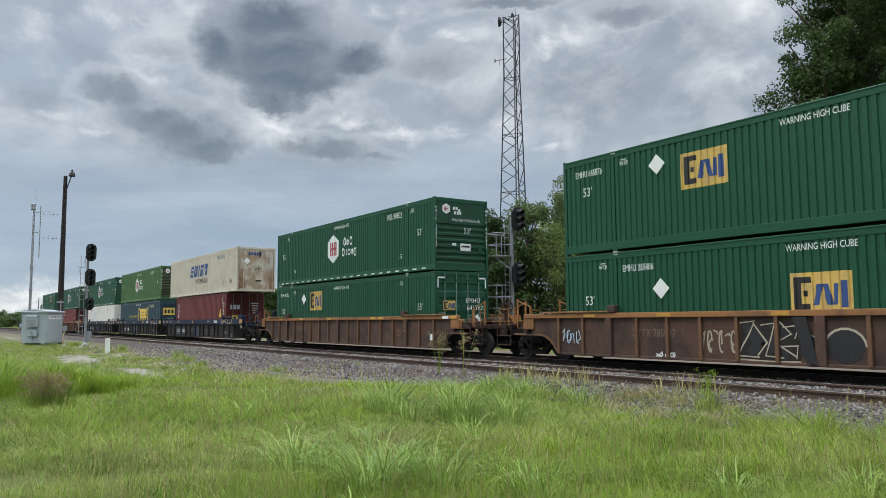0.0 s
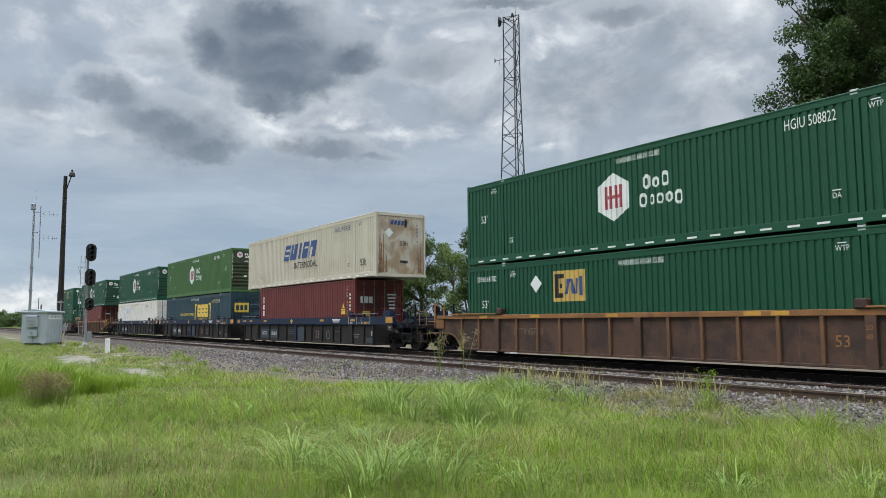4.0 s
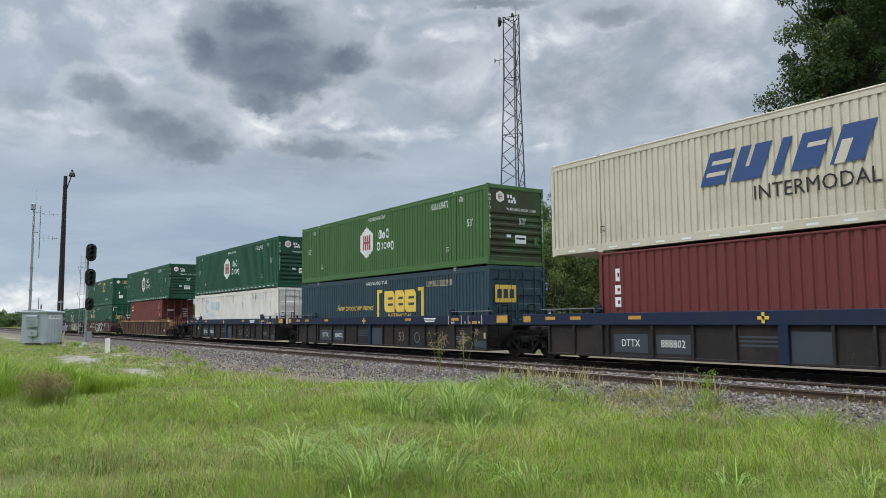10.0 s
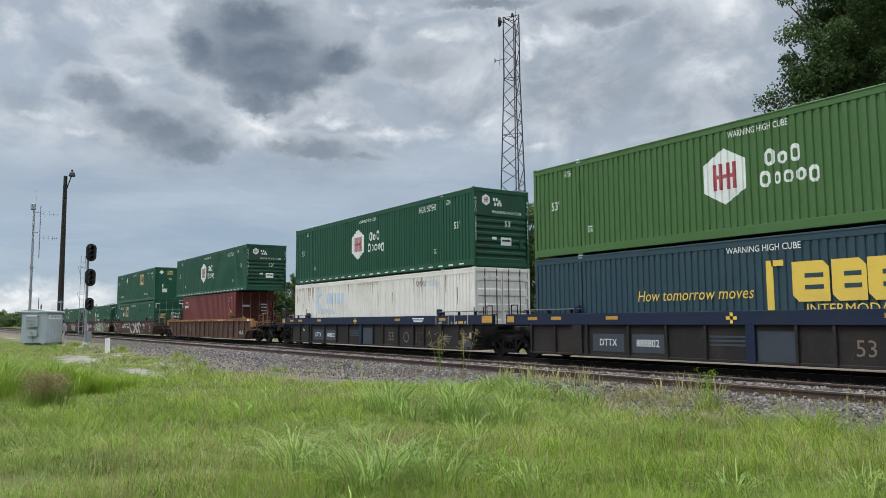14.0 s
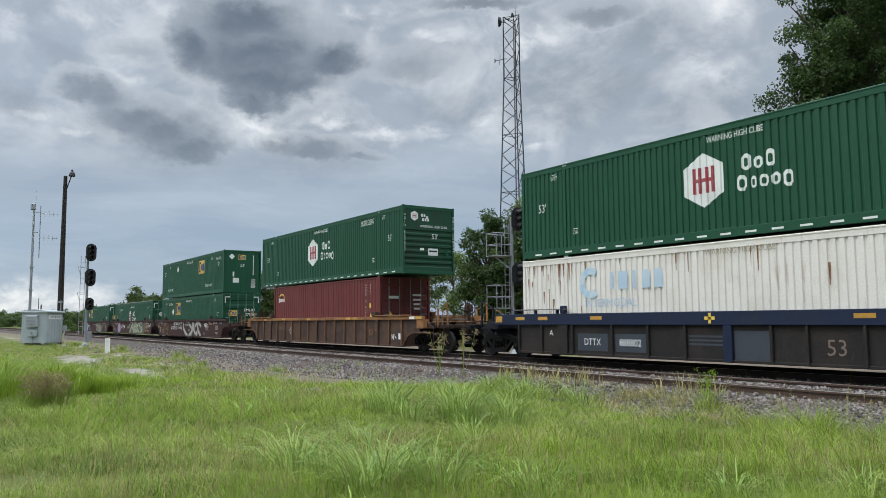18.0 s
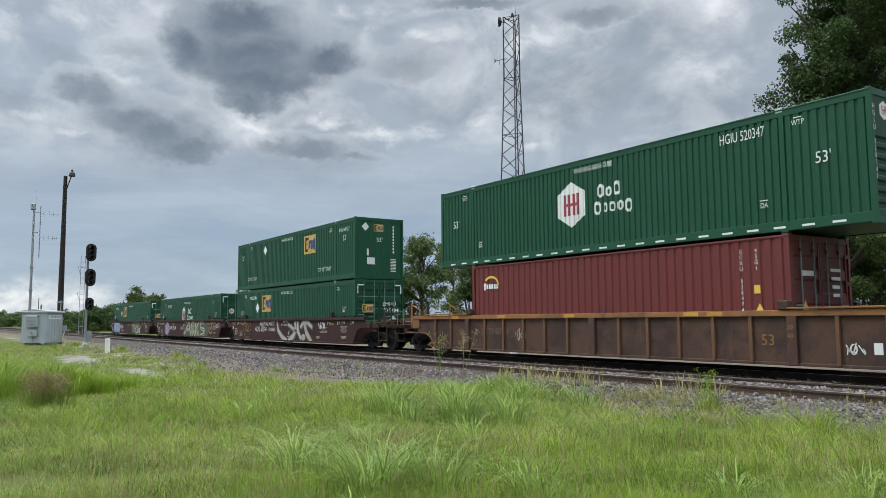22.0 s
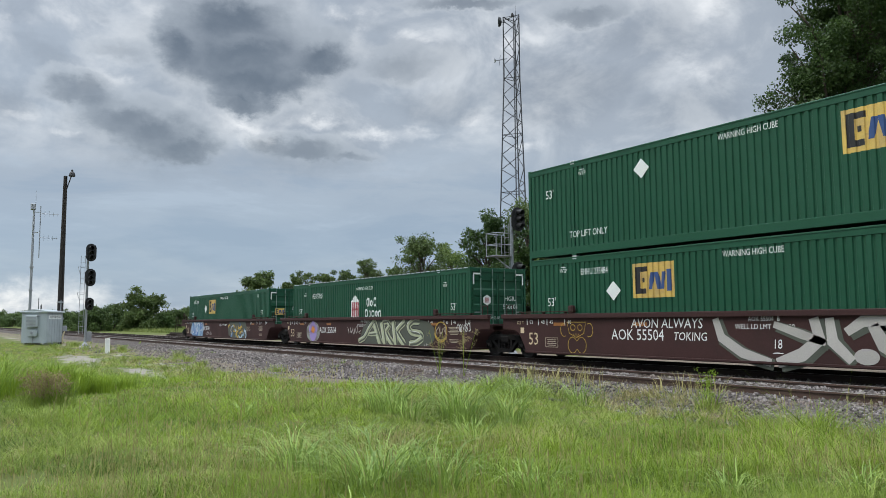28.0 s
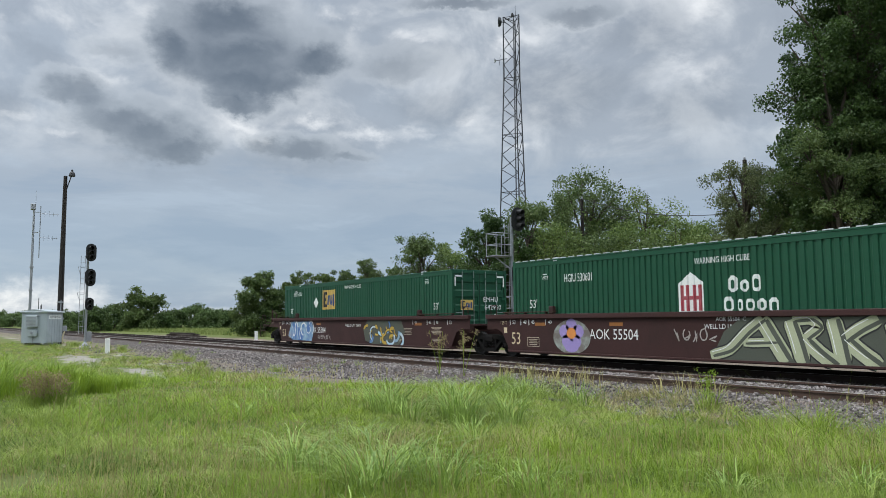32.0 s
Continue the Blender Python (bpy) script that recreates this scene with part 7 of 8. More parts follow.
def tree(depth, side, height, spread, seed, material=None, leaf=0.2, clumps=70, per=110, label="", low=0.25, lean=0.0, squash=1.0, trunk=None):
    """A broadleaf tree: tapered trunk, forked limbs, and a crown of leaf clumps that leaves gaps."""
    r = random.Random(seed)
    x, y = plan(depth, side)
    z = ground_at(x, y)
    t = thing("tree", pose(x, y, z - 0.05), label or "broadleaf tree in full dark green leaf", "tree", "trees behind the tracks")
    g = Geo()
    tr = trunk or height * 0.02
    pts = [Vector((0, 0, 0))]
    for k in range(7):
        last = pts[-1]
        pts.append(last + Vector((r.uniform(-0.12, 0.12) + lean * 0.1 * RIGHT.x, r.uniform(-0.12, 0.12) + lean * 0.1 * RIGHT.y, height * 0.11)))
    for k in range(7):
        g.tube(pts[k], pts[k + 1], tr * (1 - 0.1 * k) * (1.35 if k == 0 else 1), tr * (1 - 0.1 * (k + 1)), 9)
    part("trunk", g, BARK, t)
    centres, radii = [], []
    limbs = Geo()
    count = max(7, clumps // 5)
    for k in range(count):
        base = pts[r.randint(2, 6)]
        u = r.uniform(low, 1.0)
        a = r.uniform(0, 2 * math.pi)
        prof = math.sin(math.pi * min(1.0, 0.18 + 0.8 * (u - low) / (1 - low))) ** 0.5
        rr = spread * prof * r.uniform(0.55, 1.08)
        tip = Vector((math.cos(a) * rr, math.sin(a) * rr, height * (u * 0.93 + 0.02) * squash)) + Vector((pts[-1].x, pts[-1].y, 0)) * u
        base = min(pts[1:], key=lambda p: abs(p.z - tip.z * 0.72))
        mid = base.lerp(tip, 0.55) + Vector((r.uniform(-0.2, 0.2), r.uniform(-0.2, 0.2), 0.1 * spread))
        limbs.tube(base, mid, tr * 0.42, tr * 0.26, 6)
        limbs.tube(mid, tip, tr * 0.26, tr * 0.08, 5)
        for j in range(max(1, clumps // count)):
            q = mid.lerp(tip, r.uniform(0.25, 1.12)) + Vector((r.gauss(0, 1), r.gauss(0, 1), r.gauss(0, 0.7))) * spread * 0.16
            centres.append(q[:])
            radii.append(spread * r.uniform(0.13, 0.3))
            if j % 2:
                limbs.tube(mid.lerp(tip, 0.5), q, tr * 0.1, tr * 0.04, 4)
    part("branchwork", limbs, BARK, t)
    leaf_cloud("crown", np.array(centres), np.array(radii), per, leaf, seed, material or LEAVES, t)
    return t


def bush(depth, side, height, spread, seed, material=None, leaf=0.2, clumps=34, per=100, label=""):
    """A many-stemmed shrub that is leafy to the ground."""
    r = random.Random(seed)
    x, y = plan(depth, side)
    t = thing("bush", pose(x, y, ground_at(x, y) - 0.03), label or "dense green bush leafy to the ground", "bush", "bushes behind the tracks")
    g = Geo()
    centres, radii = [], []
    for k in range(clumps):
        a, u = r.uniform(0, 2 * math.pi), r.random() ** 0.8
        rr = spread * math.sqrt(r.random()) * (1 - 0.55 * u * u)
        p = Vector((math.cos(a) * rr, math.sin(a) * rr, height * (0.06 + 0.86 * u)))
        centres.append(p[:])
        radii.append(max(0.35, min(spread, height) * r.uniform(0.18, 0.34)))
        if k % 3 == 0:
            g.tube((p.x * 0.2, p.y * 0.2, 0), (p.x * 0.7, p.y * 0.7, p.z * 0.6), 0.05, 0.03, 5)
            g.tube((p.x * 0.7, p.y * 0.7, p.z * 0.6), p, 0.03, 0.012, 5)
    part("stemwork", g, BARK, t)
    leaf_cloud("crown", np.array(centres), np.array(radii), per, leaf, seed, material or LEAVES, t, 0.85)
    return t


def plant_trees():
    big = "tall dark green broadleaf tree with drooping leafy boughs"
    tree(33.0, 18.88, 20.5, 3.5, 21, LEAVES, 0.15, 320, 340, big, 0.27, 0.0, 1.0, 0.3)
    tree(36.0, 23.55, 19.5, 5.0, 22, LEAVES, 0.144, 200, 297, big, 0.22, 0.0, 1.0, 0.3)
    tree(31.5, 16.33, 14.0, 1.7, 19, LEAVES, 0.15, 120, 230, big, 0.48, 0.6, 1.0, 0.2)
    tree(30.6, 15.9, 10.4, 2.1, 34, LEAVES_MID, 0.12, 110, 250, "drooping green tree with fine leaves beside a taller one", 0.2)
    tree(31.0, 18.2, 12.5, 2.5, 35, LEAVES, 0.13, 120, 260, "leafy dark green tree crowded under a taller one", 0.12)
    tree(36.5, 15.65, 8.8, 2.0, 23, LEAVES_MID, 0.115, 70, 243, "slender dark green tree with a pale trunk", 0.25, 1.0, 1.0, 0.17)
    tree(36.0, 14.45, 9.9, 2.0, 24, LEAVES_RUSTY, 0.1, 170, 230, "dull grey-green tree with drooping leaves", 0.1)
    tree(40.5, 17.1, 9.4, 2.7, 36, LEAVES_MID, 0.12, 110, 130, "green tree filling the gap between taller ones", 0.15)
    tree(36.0, 17.37, 8.8, 2.6, 25, LEAVES_MID, 0.122, 50, 230, "spreading dark green tree under taller ones", 0.42)
    tree(54.0, 8.11, 11.6, 2.6, 33, LEAVES_MID, 0.160, 120, 121, "airy green tree with light showing through its crown", 0.22)
    tree(52.0, 9.94, 12.4, 3.7, 26, LEAVES_MID, 0.160, 220, 121, "airy green tree with light showing through its crown", 0.22)
    tree(52.0, 13.83, 11.1, 3.0, 27, LEAVES_PALE, 0.152, 150, 108, "thin pale green tree with an open crown", 0.25)
    tree(50.0, 6.01, 10.0, 2.7, 28, LEAVES_MID, 0.168, 150, 148, "rounded green tree standing behind the signal", 0.1)
    tree(48.0, 2.80, 8.9, 2.2, 29, LEAVES, 0.168, 130, 148, "dark green tree crowded among bushes", 0.05)
    tree(46.0, 4.16, 8.2, 1.9, 32, LEAVES, 0.168, 90, 148, "dark green tree crowded among bushes", 0.05)
    tree(72.0, -1.94, 10.3, 3.3, 30, LEAVES_MID, 0.200, 150, 121, "green tree with an open ragged crown", 0.12)
    tree(78.0, 1.28, 9.6, 2.6, 31, LEAVES_PALE, 0.200, 90, 94, "pale thin-leaved tree among others", 0.15)
    for side, d, h, s, seed in ((13.51, 44, 8.0, 2.5, 40), (15.83, 47, 8.0, 2.4, 41), (11.20, 46, 8.0, 2.8, 42), (8.94, 45, 7.2, 2.8, 43), (6.91, 46, 8.0, 2.6, 44), (11.48, 42, 6.4, 2.6, 45), (14.58, 41, 6.6, 2.4, 46), (15.60, 43, 3.8, 1.8, 47), (18.60, 42, 3.4, 2.4, 48), (21.31, 41, 6.8, 3.0, 49), (23.18, 40, 6.8, 3.0, 50), (4.34, 48, 6.2, 2.4, 51), (2.09, 50, 6.0, 2.0, 52), (10.31, 50, 9.0, 2.6, 53)):
        bush(d, side, h, s, seed, LEAVES_PALE if seed in (40, 41, 42, 44, 46, 47, 48) else LEAVES_MID, 0.16, 80, 105)
    tree(88.0, -21.62, 8.0, 2.7, 60, LEAVES_MID, 0.26, 150, 120, "dense dark green tree beside the gravel road", 0.0)
    bush(87.0, -21.70, 4.0, 2.6, 68, LEAVES_MID, 0.26, 50, 100)
    bush(90.0, -19.09, 5.6, 2.3, 61, LEAVES, 0.26, 60, 100)
    for side, d, h, s, seed in ((-17.96, 105, 9.2, 2.6, 62), (-21.69, 110, 8.8, 2.0, 63), (-10.38, 100, 10.0, 2.2, 64), (-13.49, 105, 9.0, 1.8, 65), (-14.86, 100, 8.4, 2.2, 66), (-6.67, 95, 9.0, 2.6, 67)):
        tree(d, side, h, s, seed, LEAVES_MID, 0.22, 110, 130, "middle-sized green tree in the far row", 0.05)
    tree(150.0, -59.60, 8.0, 4.4, 70, LEAVES_MID, 0.42, 150, 100, "round-headed dark green tree at the field edge", 0.0)
    bush(148.0, -58.80, 4.0, 4.2, 71, LEAVES_MID, 0.42, 50, 100)
    for k, (slope, h) in enumerate(((-0.455, 4.8), (-0.436, 5.2), (-0.420, 4.0), (-0.367, 3.8), (-0.348, 4.2), (-0.328, 5.6), (-0.311, 4.4), (-0.293, 4.2), (-0.278, 3.0), (-0.473, 4.2), (-0.266, 2.8), (-0.488, 3.8))):
        bush(150.0 + 6 * (k % 3), slope * (150 + 6 * (k % 3)), h, 3.0, 80 + k, LEAVES_FAR, 0.4, 50, 90, "sunlit green hedge bush at the field edge")
    for k in range(9):
        d = 330.0 + 20 * (k % 3)
        bush(d, (-0.608 + 0.01344 * k) * d, 6.0 + 2.2 * ((k * 7) % 3) / 2, 5.5, 110 + k, LEAVES_FAR, 0.8, 30, 60, "far grey-green tree clump")


LEAVES_MID = foliage("mid_green_leaves", (0.036, 0.066, 0.02), (0.135, 0.185, 0.058), 0.55, 0.4)
LEAVES_RUSTY = foliage("rusty_leaves", (0.05, 0.072, 0.03), (0.165, 0.19, 0.08), 0.6, 0.4)
plant_trees()


def line_pole(side, depth, top_z, name_label):
    x, y = plan(depth, side)
    z = ground_at(x, y)
    pole = thing("utility_pole", pose(x, y, z), name_label, "utility pole", "line poles")
    part("pole", Geo().tube((0, 0, 0), (0, 0, top_z - z), 0.13, 0.1, 10), POLE_WOOD, pole)
    part("insulator", Geo().lathe([(0.03, 0), (0.06, 0.04), (0.06, 0.12), (0.03, 0.16)], "z", 8, (0, 0, top_z - z)), GALV, pole)
    return Vector((x, y, top_z))


def wires():
    a = line_pole(9.11, 49.0, 9.1, "old weathered wooden utility pole among trees")
    b = line_pole(15.41, 38.0, 9.3, "weathered wooden utility pole topping the trees")
    low = b - Vector((0, 0, 2.7))
    pts = [a.lerp(low, k / 12) + Vector((0, 0, -0.55 * math.sin(math.pi * k / 12))) for k in range(13)]
    g = Geo()
    for p, q in zip(pts[:-1], pts[1:]):
        g.tube(p - a, q - a, 0.02, n=4)
    ob = part("overhead_wire", g, SIGNAL_BLACK, None, "", Matrix.Translation(a))
    tagged(ob, "thin sagging overhead wire between wooden poles", "wire")


wires()


# ---- grass ----
def blades(name, x, y, height, width, bend, seed, material, label="", heading=None):
    """Grass blades rooted at x, y: three triangles each near the path, one farther off. heading: the way each one leans."""
    r = np.random.default_rng(seed)
    n = len(x)
    z = surface_height(x, y) - 0.015
    a = r.random(n) * 2 * np.pi if heading is None else heading
    dx, dy = np.cos(a), np.sin(a)
    turn = a + r.normal(0, 0.6, n)
    wx, wy = -np.sin(turn) * width / 2, np.cos(turn) * width / 2
    b = bend * height * (0.3 + 1.3 * r.random(n))
    root = np.stack([x, y, z], -1)
    side = np.stack([wx, wy, np.zeros(n)], -1)
    mid = root + np.stack([dx * b * 0.3, dy * b * 0.3, height * 0.6], -1)
    tip = root + np.stack([dx * b, dy * b, height * (1.0 - 0.25 * bend)], -1)
    near = np.hypot(x - EYE[0], y - EYE[1]) < 11.0
    v = np.stack([root - side, root + side, mid - side * 0.75, mid + side * 0.75, tip], 1)[near].reshape(-1, 3)
    f = np.array([(0, 1, 3), (0, 3, 2), (2, 3, 4)])
    q = (f[None] + (np.arange(near.sum()) * 5)[:, None, None]).reshape(-1, 3)
    v2 = np.stack([root - side * 1.3, root + side * 1.3, tip], 1)[~near].reshape(-1, 3)
    q2 = np.arange(len(v2)).reshape(-1, 3) + len(v)
    me = array_mesh(name, np.concatenate([v, v2]), np.concatenate([q, q2]))
    me.materials.append(material)
    return tagged(new(name, me), label, "grass", "", "stuff")


def seed_stalks(name, x, y, h, w, seed):
    """Upright stems, each with a narrow brownish head."""
    r = np.random.default_rng(seed)
    n = len(x)
    a = r.random(n) * 2 * np.pi
    lean = 0.3 * h * r.random(n)
    root = np.stack([x, y, surface_height(x, y) - 0.01], -1)
    tip = root + np.stack([np.cos(a) * lean, np.sin(a) * lean, h], -1)
    side = np.tile(np.array([RIGHT.x, RIGHT.y, 0.0]), (n, 1)) * (w / 2)[:, None]
    neck = root + (tip - root) * 0.75
    belly = root + (tip - root) * 0.88
    v = np.stack([root - side * 0.7, root + side * 0.7, neck + side * 0.7, neck - side * 0.7, neck, belly + side * 2.2, tip, belly - side * 2.2], 1).reshape(-1, 3)
    q = (np.array([(0, 1, 2, 3), (4, 5, 6, 7)])[None] + (np.arange(n) * 8)[:, None, None]).reshape(-1, 4)
    me = array_mesh(name, v, q)
    me.materials.append(STRAW)
    return tagged(new(name, me), "thin tan grass stalks with seed heads", "grass", "", "stuff")


def patch_noise(x, y, s, seed):
    """Cheap smooth noise in 0..1."""
    r = np.random.default_rng(seed)
    out = np.zeros_like(x)
    for k in range(6):
        a, f, ph = r.random() * 6.28, s * (0.6 + 1.3 * r.random()), r.random() * 6.28
        out += np.sin((x * math.cos(a) + y * math.sin(a)) * f + ph)
    return np.clip(0.5 + out / 6.0, 0, 1)


def grow_grass():
    r = np.random.default_rng(17)
    # tussocks: blades fan out from common roots
    n, per = 60000, 14
    depth = 3.2 * np.exp(r.random(n) * math.log(64.0 / 3.2))
    way = YAW + np.where(r.random(n) < 0.9, (r.random(n) * 2 - 1) * 0.62, (r.random(n) * 2 - 1) * math.pi)
    x = -np.sin(way) * depth * 1.06 + EYE[0]
    y = np.cos(way) * depth * 1.06 + EYE[1]
    edge = -5.62 - 0.7 * (patch_noise(x, y, 1.4, 1) - 0.35) - 0.4 * np.clip((x + 9.5) / 2, 0, 1) - 3.2 * np.clip((-x - 10.5) / 10, 0, 1) * np.clip(patch_noise(x, y, 0.5, 2) * 1.3, 0.55, 1)
    strays = r.random(n) < 0.25 * np.clip(patch_noise(x, y, 1.1, 21) - 0.5, 0, 1)
    keep = ((y < edge) | (strays & (y < -5.25))) & (np.hypot((x + 9.3) / 0.7, (y + 16.5) / 0.4) > 0.8 + 0.4 * r.random(n))
    bare = np.maximum(np.exp(-((x + 37.8) / 4.6) ** 2 - ((y + 12.0) / 0.95) ** 2), np.exp(-((x + 28.0) / 3.0) ** 2 - ((y + 11.5) / 0.7) ** 2))
    keep &= r.random(n) > 1.5 * bare * np.clip(patch_noise(x, y, 2.2, 23) * 2.0, 0.2, 1)
    x, y, depth = x[keep], y[keep], depth[keep]
    n = len(x)
    tall = patch_noise(x, y, 0.9, 3)
    h = (0.08 + 0.14 * tall + 0.1 * patch_noise(x, y, 2.6, 4)) * (0.45 + 1.05 * r.random(n) ** 2)
    h *= 1.0 + 0.9 * np.exp(-((y + 6.2) / 0.9) ** 2) * np.clip((x + 17) / 3, 0, 1)
    w = np.clip(0.0008 * depth, 0.0045, 0.017)
    wide = np.clip(0.012 + 0.0035 * depth, 0.03, 0.12)
    luck = r.random(n)
    dry = luck < 0.07 + 0.6 * np.clip(patch_noise(x, y, 0.55, 6) - 0.42, 0, 1) * 2
    lush = ~dry & (r.random(n) < np.clip(patch_noise(x, y, 0.45, 9) * 1.6 - 0.45, 0, 0.85))

    def spread(pick, name, seed, material, label, tallness, slim):
        k = int(pick.sum())
        rr = np.random.default_rng(seed)
        a = rr.random(k * per) * 2 * np.pi
        d = np.repeat(wide[pick], per) * np.sqrt(rr.random(k * per))
        bx, by = np.repeat(x[pick], per) + np.cos(a) * d, np.repeat(y[pick], per) + np.sin(a) * d
        hh = np.repeat(h[pick], per) * (0.35 + 0.8 * rr.random(k * per)) * tallness
        hh = np.where(rr.random(k * per) < 0.03, hh * 1.9, hh)
        ww = np.repeat(w[pick], per) * (0.55 + 0.9 * rr.random(k * per)) * slim
        blades(name, bx, by, hh, ww, 0.85, seed + 1, material, label, a + rr.normal(0, 0.7, k * per))

    spread(~dry & ~lush, "grass", 31, GRASS, "short uneven green meadow grass beside the tracks", 1.0, 1.0)
    spread(lush, "lush_grass", 34, LUSH, "fresh bright green grass patches in the meadow", 1.1, 1.0)
    spread(dry, "dry_grass", 37, STRAW, "straw-coloured dry stems among the green grass", 1.0, 0.8)
    # trodden turf round the standpoint
    k = 16000
    a, d = r.random(k) * 2 * np.pi, 3.6 * np.sqrt(r.random(k))
    blades("trodden_grass", EYE[0] + np.cos(a) * d, EYE[1] + np.sin(a) * d, 0.05 + 0.1 * r.random(k), np.full(k, 0.006), 0.9, 52, GRASS, "short trodden green grass")
    # thin stalks with seed heads standing over the turf
    n = 3600
    depth = 5.0 * np.exp(r.random(n) * math.log(5.0))
    side = (r.random(n) * 2 - 1) * (depth * 0.62)
    x = FWD.x * depth + RIGHT.x * side + EYE[0]
    y = FWD.y * depth + RIGHT.y * side + EYE[1]
    ok = (y < -5.6) & (patch_noise(x, y, 0.7, 12) > 0.38)
    x, y, depth = x[ok], y[ok], depth[ok]
    h = 0.2 + 0.28 * r.random(len(x)) ** 1.5
    seed_stalks("seed_stalks", x, y, h, np.clip(0.00075 * depth, 0.0035, 0.01), 41)
    # field beyond the gravel road
    n = 60000
    x = -60 - 140 * r.random(n)
    y = 13 + 28 * r.random(n) * np.clip((-x - 20) / 60, 0.5, 2.0)
    blades("field_grass", x, y, 0.5 + 0.4 * r.random(n), np.full(n, 0.09), 0.4, 33, FIELD, "tall pale green field grass beyond the road")


FIELD = foliage("field_grass_blades", (0.12, 0.17, 0.04), (0.24, 0.27, 0.09), 0.7, 0.3)
grow_grass()


def tuft(x, y, height, spread, n, seed, material=None, label="", arch=1.2, width=0.016):
    """One clump of long arching blades."""
    r = np.random.default_rng(seed)
    t = thing("grass_tuft", pose(x, y, 0), label or "tuft of long arching green grass blades", "grass tuft", "grass tufts")
    a = r.random(n) * 2 * np.pi
    rr = spread * 0.35 * np.sqrt(r.random(n))
    bx, by = rr * np.cos(a), rr * np.sin(a)
    out = a + r.normal(0, 0.5, n)
    h = height * (0.45 + 0.65 * r.random(n))
    reach = arch * h * (0.25 + 0.75 * r.random(n))
    z0 = surface_height(x + bx, y + by) - 0.02
    rows = []
    for k, u in enumerate((0.0, 0.3, 0.6, 0.85, 1.0)):
        cx = bx + np.cos(out) * reach * u ** 1.8
        cy = by + np.sin(out) * reach * u ** 1.8
        cz = z0 + h * (u * 1.25 - 0.35 * u ** 2.6 * (0.6 + arch))
        w = width * (1.0, 0.95, 0.75, 0.45, 0.05)[k] / 2
        rows.append(np.stack([cx - np.sin(out) * w, cy + np.cos(out) * w, cz], -1))
        rows.append(np.stack([cx + np.sin(out) * w, cy - np.cos(out) * w, cz], -1))
    v = np.stack(rows, 1).reshape(-1, 3)
    f = np.array([(2 * k, 2 * k + 1, 2 * k + 3, 2 * k + 2) for k in range(4)])
    q = (f[None] + (np.arange(n) * 10)[:, None, None]).reshape(-1, 4)
    me = array_mesh("clump", v, q)
    me.materials.append(material or TUFT)
    tagged(part("clump", me, material or TUFT, t), kind="stuff")
    return t


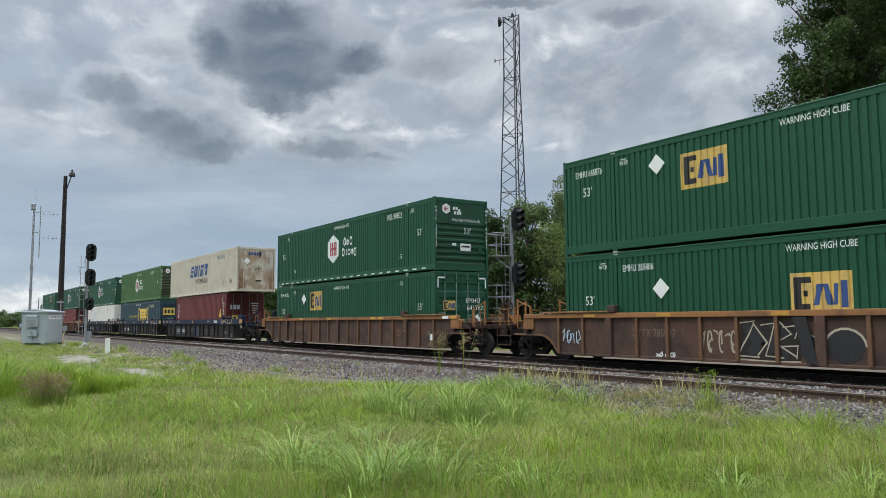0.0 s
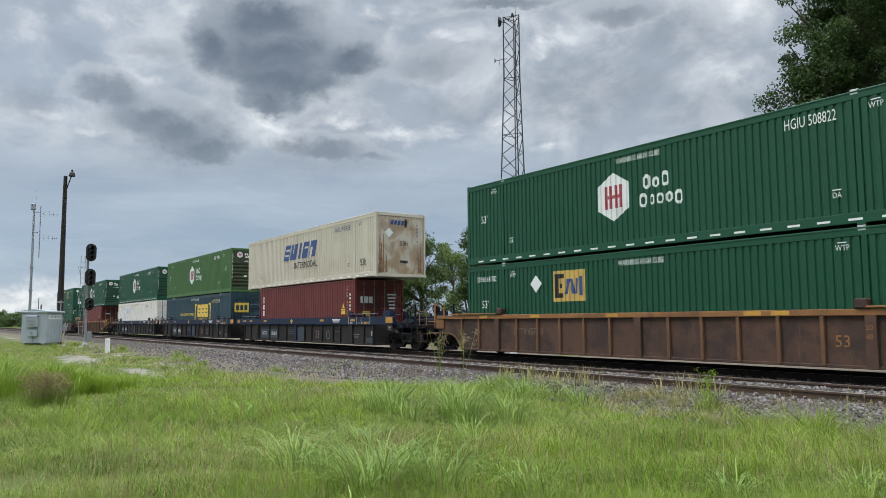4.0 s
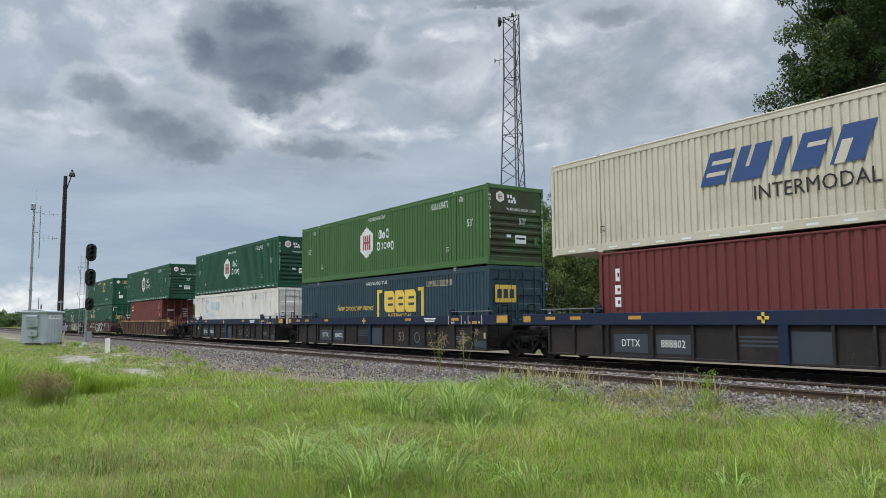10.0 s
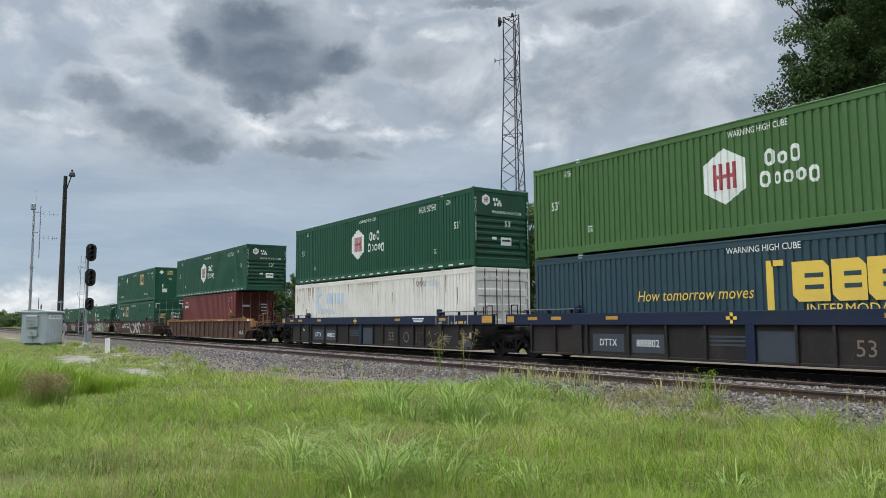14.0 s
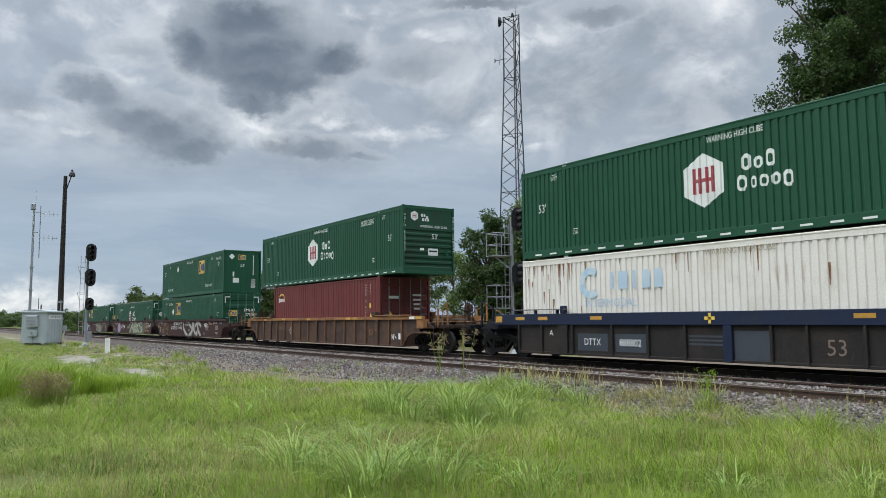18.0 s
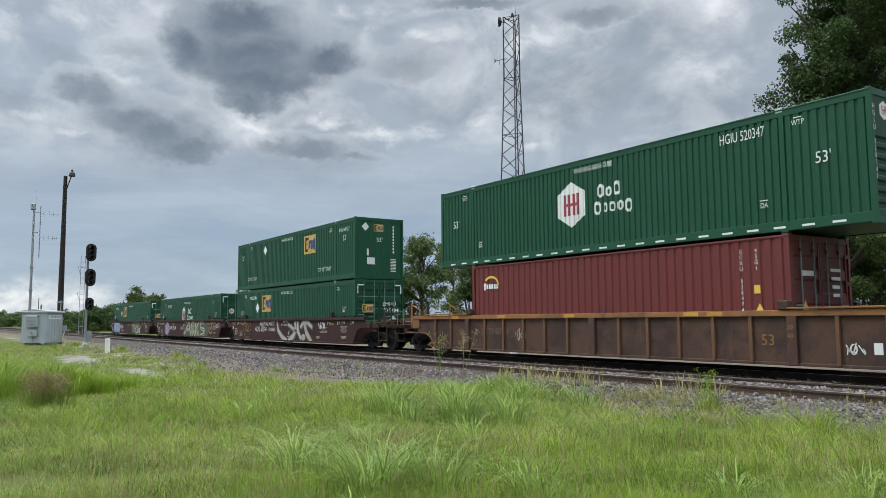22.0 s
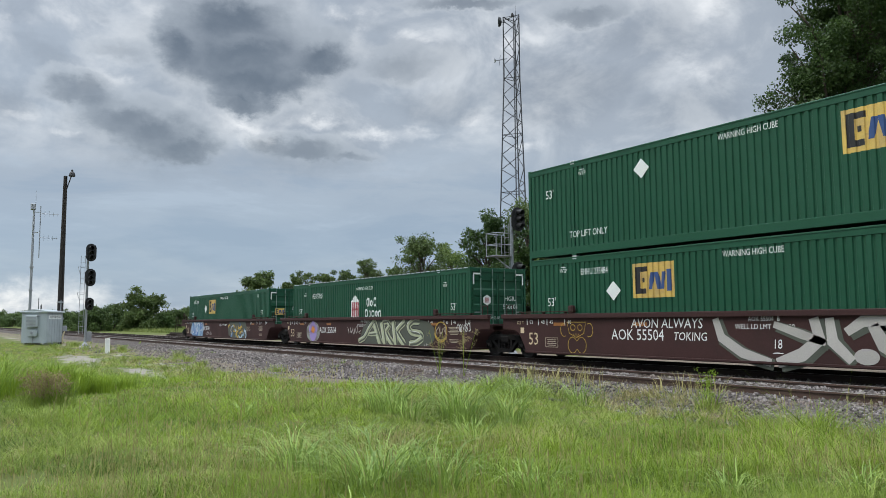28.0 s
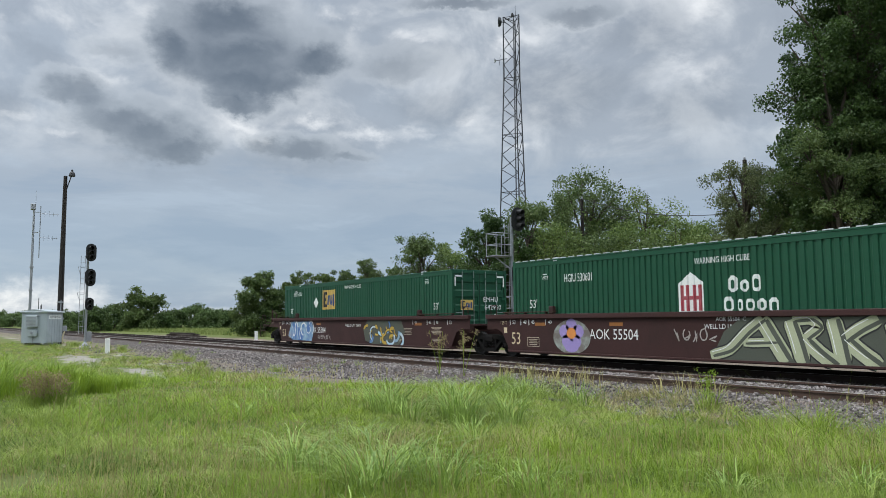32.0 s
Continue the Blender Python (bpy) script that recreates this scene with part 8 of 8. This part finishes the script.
def plant_tufts():
    r = random.Random(12)
    near = ((-7.75, -14.1, 0.6, 0.6, 46), (-7.5, -13.9, 0.5, 0.5, 34), (-6.5, -13.75, 0.7, 0.9, 60), (-6.1, -13.3, 0.6, 0.7, 40), (-6.9, -13.2, 0.5, 0.6, 34), (-6.3, -14.0, 0.55, 0.5, 36), (-9.7, -10.5, 0.85, 0.9, 60), (-9.2, -10.0, 0.75, 0.7, 44), (-10.2, -10.3, 0.7, 0.7, 40), (-11.6, -10.7, 0.75, 0.8, 50), (-10.6, -10.9, 0.5, 0.6, 30), (-12.3, -10.6, 0.65, 0.6, 36))
    farther = ((-5.6, -12.6, 0.45, 0.6, 30), (-8.2, -11.4, 0.45, 0.6, 26), (-3.9, -10.0, 0.35, 0.5, 24), (-4.6, -11.0, 0.35, 0.5, 24), (-10.8, -7.0, 0.55, 0.7, 30), (-12.2, -7.2, 0.5, 0.7, 30), (-13.8, -6.8, 0.5, 0.6, 30), (-15.0, -7.4, 0.4, 0.6, 26), (-9.0, -12.6, 0.4, 0.5, 22), (-13.0, -12.8, 0.4, 0.5, 22), (-14.8, -11.6, 0.45, 0.6, 26), (-5.2, -14.6, 0.4, 0.5, 22))
    for x, y, h, s, n in near + farther:
        tuft(x, y, h * 1.32, s, int(n * 1.9), r.randint(0, 9999), None, "", 1.35, 0.014)
    for k in range(26):
        x, y = -20.9 + r.gauss(0, 0.9), -14.8 + r.gauss(0, 0.5)
        tuft(x, y, r.uniform(0.45, 0.62) + 0.5 * math.exp(-((x + 20.8) / 0.9) ** 2 - ((y + 14.8) / 0.5) ** 2), 0.9, 230, r.randint(0, 9999), LUSH, "bright green clump of lush tall grass", 0.8, 0.013)
    for k in range(26):
        x, y = -21.5 + r.gauss(0, 2.0), -16.05 + r.gauss(0, 0.3)
        tuft(x, y, r.uniform(0.65, 1.35), 0.8, 90, r.randint(0, 9999), LUSH if k % 2 == 0 else GRASS, "tall rank weeds and grass", 0.9, 0.017)
    for k in range(7):
        x, y = -16.6 + r.gauss(0, 0.35), -15.5 + r.gauss(0, 0.2)
        tuft(x, y, r.uniform(0.45, 0.7), 0.9, 90, r.randint(0, 9999), GRASS, "brownish seeding weed clump", 0.6, 0.009)
    for k in range(7):
        x, y = -15.2 + r.gauss(0, 0.35), -15.75 + r.gauss(0, 0.18)
        tuft(x, y, r.uniform(0.2, 0.34), 0.8, 80, r.randint(0, 9999), GRASS, "low dark green leafy clump", 1.0, 0.01)
    for k in range(30):
        x, y = (r.uniform(-15.6, -12.0) if k % 4 else r.uniform(-10.4, -9.0)), -5.3 + r.gauss(0, 0.18)
        tuft(x, y, r.uniform(0.36, 0.6), 0.6, 9, r.randint(0, 9999), STRAW, "dry seeding grass stalks at the edge of the ballast", 0.7, 0.014)
    for x, y, h in ((-8.6, -6.0, 0.5), (-24.5, -7.6, 0.4), (-33.0, -8.2, 0.5), (-30.0, -8.6, 0.4), (-37.0, -7.6, 0.6), (-27.0, -9.4, 0.4), (-45.0, -8.5, 0.6), (-49.0, -9.8, 0.5), (-55.0, -9.5, 0.6), (-52.5, -11.0, 0.6), (-47.0, -11.0, 0.5), (-58.0, -9.2, 0.5), (-14.5, -5.9, 0.4)):
        tuft(x, y, h, 0.7, 90, r.randint(0, 9999), GRASS, "green weed growing in the track ballast", 0.9, 0.014)


def plume_weed(x, y, height, seed, plume):
    """A tall weed: thin stems with narrow leaves and a loose brown plume, or leafy all the way up."""
    r = random.Random(seed)
    z = float(surface_height(np.array([x]), np.array([y]))[0])
    t = thing("tall_weed", pose(x, y, z - 0.02), "tall weed with a loose brown seed plume by the rails" if plume else "leafy green weed standing beside the rail", "weed", "tall weeds")
    for k in range(5):
        lean = Vector((r.uniform(-0.22, 0.22), r.uniform(-0.22, 0.22), 1.0)) * height * r.uniform(0.75, 1.0)
        g = Geo()
        g.tube((0, 0, 0), lean * 0.5, 0.007, 0.006, 5)
        g.tube(lean * 0.5, lean, 0.006, 0.003, 5)
        part("stem", g, LUSH, t)
        pts, rad = [], []
        for j in range(10):
            u = r.uniform(0.5, 1.0) if plume else r.uniform(0.1, 1.0)
            pts.append((lean * u + Vector((r.gauss(0, 0.05), r.gauss(0, 0.05), r.gauss(0, 0.03))))[:])
            rad.append(0.07)
        tagged(leaf_cloud("plume" if plume else "foliage", np.array(pts), np.array(rad), 9, 0.035, seed * 10 + k, WEED if plume else LUSH, t), kind="stuff")


WEED = foliage("brown_weed", (0.2, 0.16, 0.075), (0.36, 0.29, 0.16), 0.7, 0.35)
plant_tufts()
for k in range(9):
    plume_weed(-16.6 + 0.36 * math.cos(2.4 * k) * (0.4 + 0.1 * k), -15.5 + 0.3 * math.sin(2.4 * k) * (0.4 + 0.1 * k), 0.75 + 0.05 * (k % 4), 100 + k, True)
plume_weed(-17.7, -5.6, 1.35, 91, True)
plume_weed(-16.6, -5.55, 1.3, 92, True)
plume_weed(-9.1, -5.35, 0.6, 93, False)


# ---- what moves ----
def motions():
    times = [i * 1.0 for i in range(33)]
    for ob, x in list(zip(CARS, (A_X, B_X, C_X, D_X, E_X, F_X, G_X, H_X, I_X))) + LOAD:
        z = ob.matrix_basis.translation.z
        walk(ob, [(t, pose(x + travel(t), 0, z)) for t in times])
    steps = [i * 0.1 for i in range(321)]
    gone = [travel(t) for t in steps]
    for ob in ROLLERS:
        x = ob.matrix_basis.translation.x
        walk(ob, [(t, pose(x, 0, WHEEL_R, 0, math.degrees(d / WHEEL_R), 0)) for t, d in zip(steps, gone)])
    drift = Vector((math.cos(YAW), math.sin(YAW), 0.0)) * -2.7
    walk(clouds, [(t, Matrix.Translation(drift * (t - 16.0))) for t in (0.0, 16.0, 32.0)])


motions()
